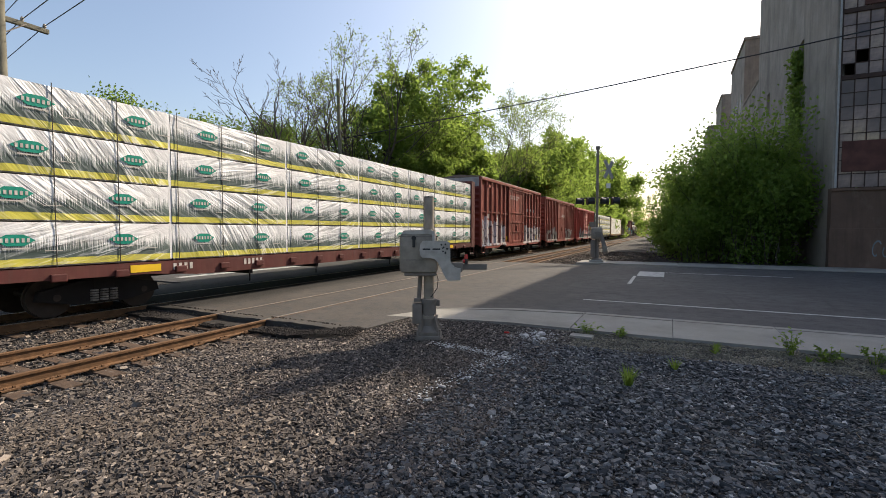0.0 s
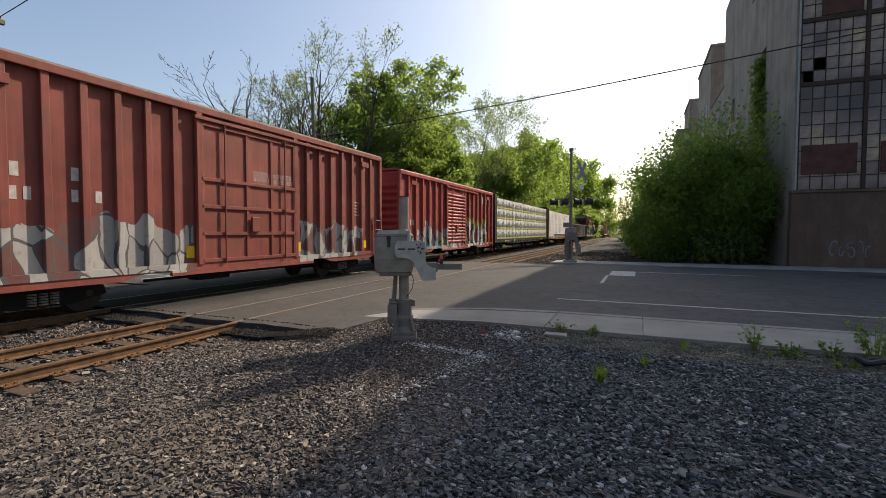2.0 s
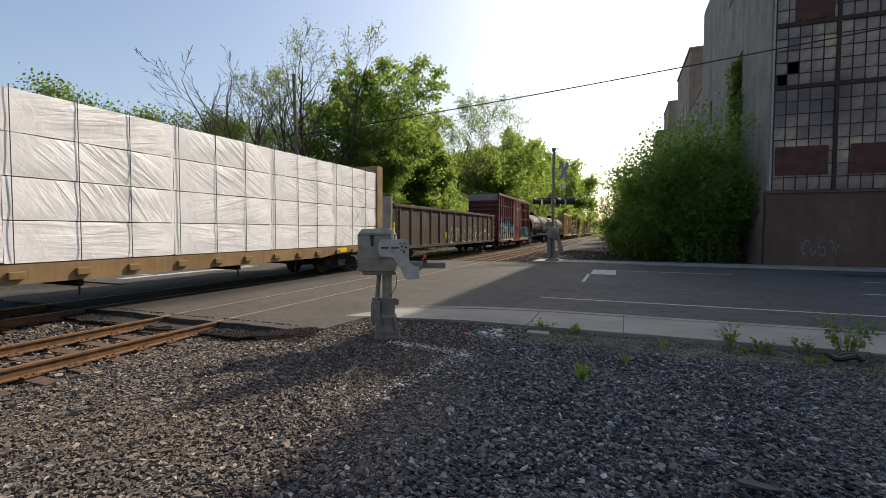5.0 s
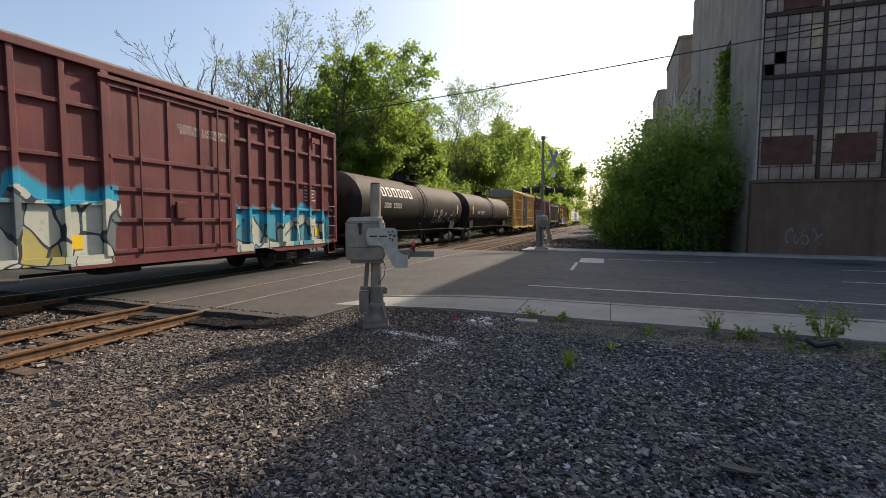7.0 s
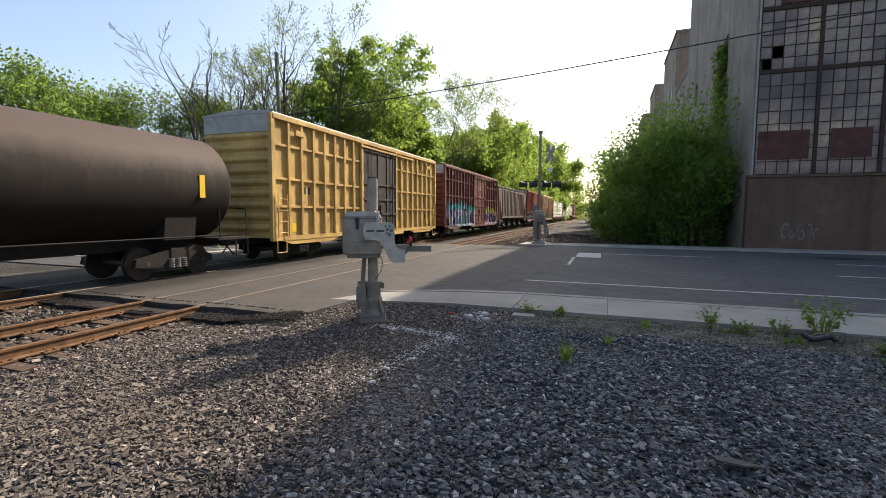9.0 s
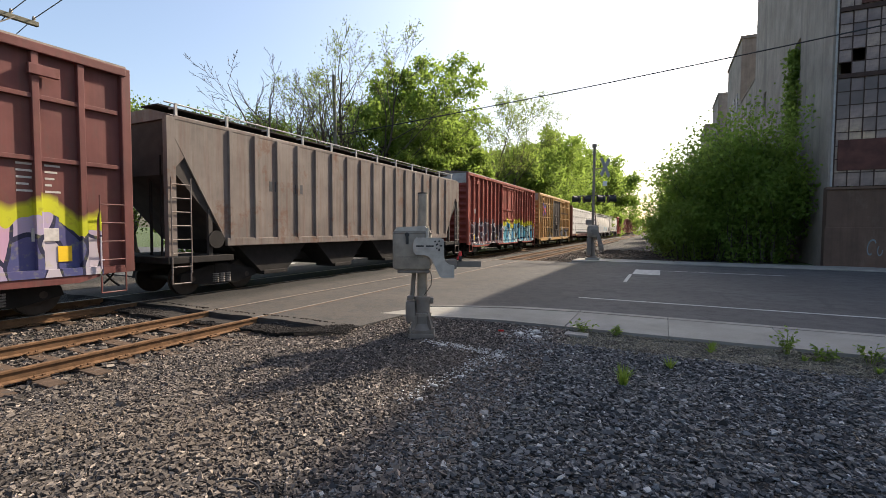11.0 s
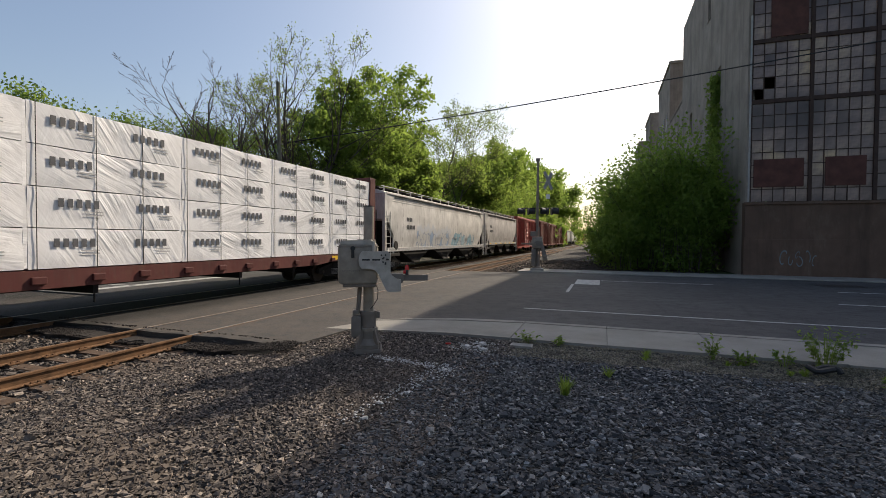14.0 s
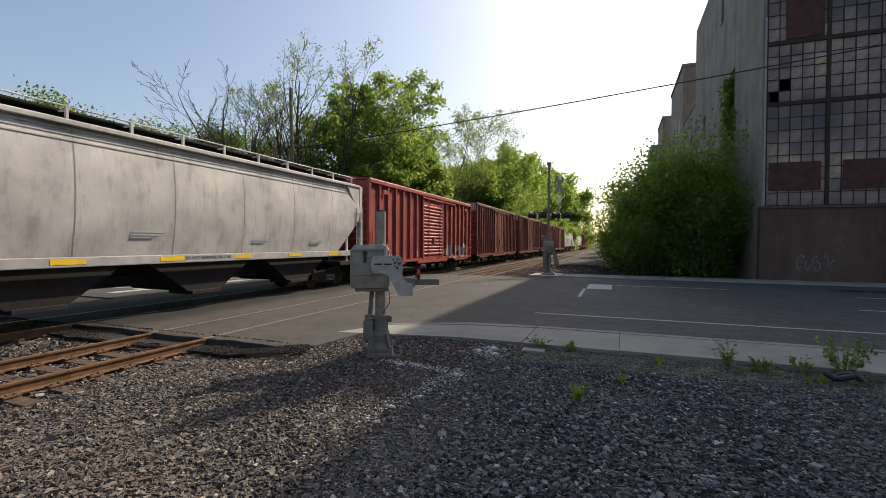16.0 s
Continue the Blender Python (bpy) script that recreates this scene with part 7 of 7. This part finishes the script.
def build_train():
    centerbeam("centerbeam flatcar stacked with green-printed wrapped lumber", 2.9, 26.7, BEAMR, True, base=1.17, tier=0.90)
    boxcar("oxide red steel boxcar with pale blue graffiti", 27.8, 43.1, BNS, top=5.42, posts=5, belts=(3.15,), cap=CAPW, door_at=0.0, marks=((-6.4, 2.75, 2, 0.24, 0.3), (-4.7, 2.75, 2, 0.24, 0.3), (-6.4, 2.3, 3, 0.24, 0.3), (-5.0, 2.3, 3, 0.24, 0.3), (3.3, 3.55, 1, 0.5, 0.24), (4.3, 3.55, 1, 0.5, 0.24), (5.3, 3.55, 1, 0.5, 0.24)), notices=((LOCK, 0.19, -1.6, 4.5),))
    boxcar("oxide red boxcar with white graffiti", 45.1, 60.2, AOK, top=5.26, posts=7, belts=(), cap=None, marks=((-6.2, 2.95, 2, 0.2, 0.28), (-4.9, 2.95, 1, 0.2, 0.28), (-6.2, 2.5, 3, 0.18, 0.26), (-4.9, 2.5, 3, 0.18, 0.26)), notices=(("CLOSE AND LOCK\nBOTH DOORS BEFORE\n   MOVING CAR", 0.2, 0.0, 3.6),))
    boxcar("bright red boxcar with ribbed door and graffiti", 62.1, 77.6, CAI, top=4.95, posts=6, belts=(), louvre=True, door_w=3.1, door_at=-0.15, roof=CAI, marks=((5.2, 4.0, 3, 0.4, 0.5), (-6.6, 2.2, 3, 0.26, 0.3), (-5.0, 2.2, 4, 0.2, 0.28)))
    centerbeam("dark green centerbeam flatcar stacked with printed wrapped lumber", 78.3, 101.4, BEAMG, True, base=1.2, tier=0.88, columns=(3.2,) * 7)
    centerbeam("centerbeam flatcar stacked with white wrapped lumber", 102.4, 125.0, BEAMY, False, base=1.2, tier=0.86, wrap_kind="none")
    gondola("sooty brown open gondola car", 126.2, 146.5, GON)
    boxcar("maroon boxcar with teal and white graffiti", 148.1, 163.8, UCR, top=5.42, posts=6, belts=(4.35, 3.2, 2.2), cap=CAPW, door_at=0.3, marks=((-6.5, 2.85, 2, 0.24, 0.3), (-4.8, 2.85, 2, 0.24, 0.3), (-6.5, 2.35, 2, 0.24, 0.3), (-5.2, 2.35, 2, 0.24, 0.3)), notices=((LOCK, 0.16, 0.3, 4.3),))
    tank_car("black tank car with white lettering shapes", 165.3, 182.6, ((-5.6, 3.05, 6, 0.52, 0.5), (-5.5, 2.45, 4, 0.16, 0.26), (-4.4, 2.45, 5, 0.16, 0.26)), "tagged_tank")
    tank_car("grimy black steel tank car with centre platform", 183.1, 201.1, ((-5.6, 2.3, 4, 0.18, 0.28), (-4.5, 2.3, 6, 0.16, 0.28)))
    boxcar("ochre yellow boxcar with dark doors", 202.2, 218.3, YEL, top=5.35, posts=7, belts=(4.3, 3.1, 2.1), door_paint=DOORK, cap=CAPW, roof=CAPW, dark_marks=True, marks=((-6.5, 2.6, 4, 0.2, 0.28),))
    boxcar("maroon boxcar with lilac and yellow graffiti", 220.4, 237.3, COE, top=5.42, posts=7, belts=(4.4, 3.2), cap=CAPW, door_at=1.1, marks=((-7.0, 2.75, 2, 0.26, 0.3), (-5.2, 2.75, 2, 0.26, 0.3), (-6.8, 2.25, 2, 0.24, 0.3), (-5.2, 2.25, 2, 0.24, 0.3), (-3.8, 2.25, 2, 0.24, 0.3)), notices=(("CLOSE AND LOCK\nDOOR BEFORE\nMOVING CAR", 0.15, 0.6, 4.3),))
    hopper("weathered grey ribbed covered hopper", 238.2, 255.9, HOPG, top=4.62, low=1.5, ribs=17, bays=4, marks=((-5.6, 3.0, 2, 0.17, 0.3), (-4.5, 3.0, 2, 0.17, 0.3)))
    boxcar("red boxcar with blue and white graffiti", 257.3, 273.2, DWC, top=5.35, posts=7, belts=(), cap=CAPW, door_at=0.1, door_w=3.05, marks=((-7.0, 2.85, 2, 0.22, 0.3), (-4.6, 2.85, 1, 0.22, 0.3), (-6.2, 2.3, 2, 0.24, 0.3), (-4.8, 2.3, 2, 0.24, 0.3), (-3.4, 2.35, 3, 0.16, 0.22)))
    tbox = boxcar("tan boxcar with dark doors and a blue and red emblem", 275.1, 290.6, TBX, top=5.33, posts=6, belts=(4.45, 3.05, 2.05), door_paint=DOORK, cap=CAPW, roof=TBX, door_at=-0.15, dark_marks=True, marks=((-7.1, 2.85, 2, 0.16, 0.26), (-6.4, 2.85, 2, 0.16, 0.26), (-7.1, 2.35, 2, 0.16, 0.24), (-6.35, 2.35, 2, 0.16, 0.24), (-5.3, 2.35, 2, 0.16, 0.24)), notices=(("next\nload", 0.27, -7.5, 4.1), ("any\nroad", 0.27, -5.13, 4.05)))
    # four slanting bars of the emblem
    for k, (a, b, c, d, col) in enumerate(((-6.35, 4.45, -5.8, 3.95, "blue_mark"), (-6.4, 4.15, -5.95, 3.8, "red_mark"), (-6.4, 3.4, -5.85, 3.8, "red_mark"), (-6.3, 3.2, -5.8, 3.75, "blue_mark"), (-5.8, 3.85, -5.2, 3.3, "blue_mark"), (-5.8, 3.95, -5.2, 4.3, "blue_mark"), (-5.7, 3.8, -5.15, 4.05, "red_mark"), (-5.7, 3.75, -5.15, 3.5, "red_mark"))):
        v = Vector((d - b, -(c - a))).normalized() * 0.09
        x = HALF + 0.012 + 0.004 * k
        part("emblem_bar", Shape().add([(x, a - v.x, b - v.y), (x, c - v.x, d - v.y), (x, c + v.x, d + v.y), (x, a + v.x, b + v.y)], [(0, 1, 2, 3)]), M[col], tbox)
    bars(tbox, M["dark_letter"], glyphs(2.2, 3.62, 20, 0.15, 0.17, 0.45), HALF + 0.004, "notice")
    centerbeam("dark red centerbeam flatcar stacked with white wrapped lumber", 292.4, 314.9, BEAMR, False, base=1.25, tier=0.87, wrap_kind="word")
    hopper("pale grey covered hopper with faded blue graffiti", 316.0, 337.1, HOPW, top=4.4, low=1.35, bays=3, marks=((-7.7, 2.95, 4, 0.17, 0.24), (-7.7, 2.5, 6, 0.17, 0.24)))
    hopper("light grey covered hopper with yellow reflectors", 337.7, 354.6, HOPL, top=4.5, low=1.5, bays=3, stripe=True, marks=((-6.4, 3.1, 4, 0.18, 0.24), (-6.4, 2.65, 6, 0.18, 0.24)), notices=(("DO NOT HAMMER ON CAR", 0.13, -1.0, 1.44),))
    far = boxcar("weathered bright red boxcar with ribbed door", 355.2, 371.3, REDX, top=5.0, posts=6, belts=(), louvre=True, door_w=3.2, roof=REDX)
    dull = boxcar("dull brown-red steel boxcar with ribbed sides", 373.2, 388.9, RUST, top=5.35, posts=7, belts=(), cap=CAPW)
    for i, m in enumerate((398.7, 416.3, 433.9)):
        CARS.append((copy_thing(dull, pose(TRACK_FAR, m, 0.01)), m))
    pale = hopper("light grey steel covered hopper with roof walk", 443.0, 460.5, HOPL, top=4.5, low=1.45, bays=3)
    for m in (469.9, 488.2):
        CARS.append((copy_thing(pale, pose(TRACK_FAR, m, 0.01)), m))
    for m in (505.5, 523.1, 540.7, 558.3, 575.9):
        CARS.append((copy_thing(dull if m % 2 > 1 else far, pose(TRACK_FAR, m, 0.01)), m))


M["blue_mark"] = plain("blue decal", (0.03, 0.08, 0.38), 0.5)
M["red_mark"] = plain("red decal", (0.52, 0.08, 0.06), 0.5)
build_train()


# ---- movement ----
SPEED = 21.0


def motions():
    for car, s in CARS:
        walk(car, [(t, pose(TRACK_FAR, s - SPEED * t, 0.01)) for t in (0, 4, 8, 12, 16)])
    spin = math.degrees(SPEED / 0.455)
    for w, a in WHEELS:
        if SPIN:
            walk(w, [(k / FPS, pose(0, a, 0.465, spin * k / FPS, 0, 0)) for k in range(16 * FPS + 1)])


SPIN = True
motions()
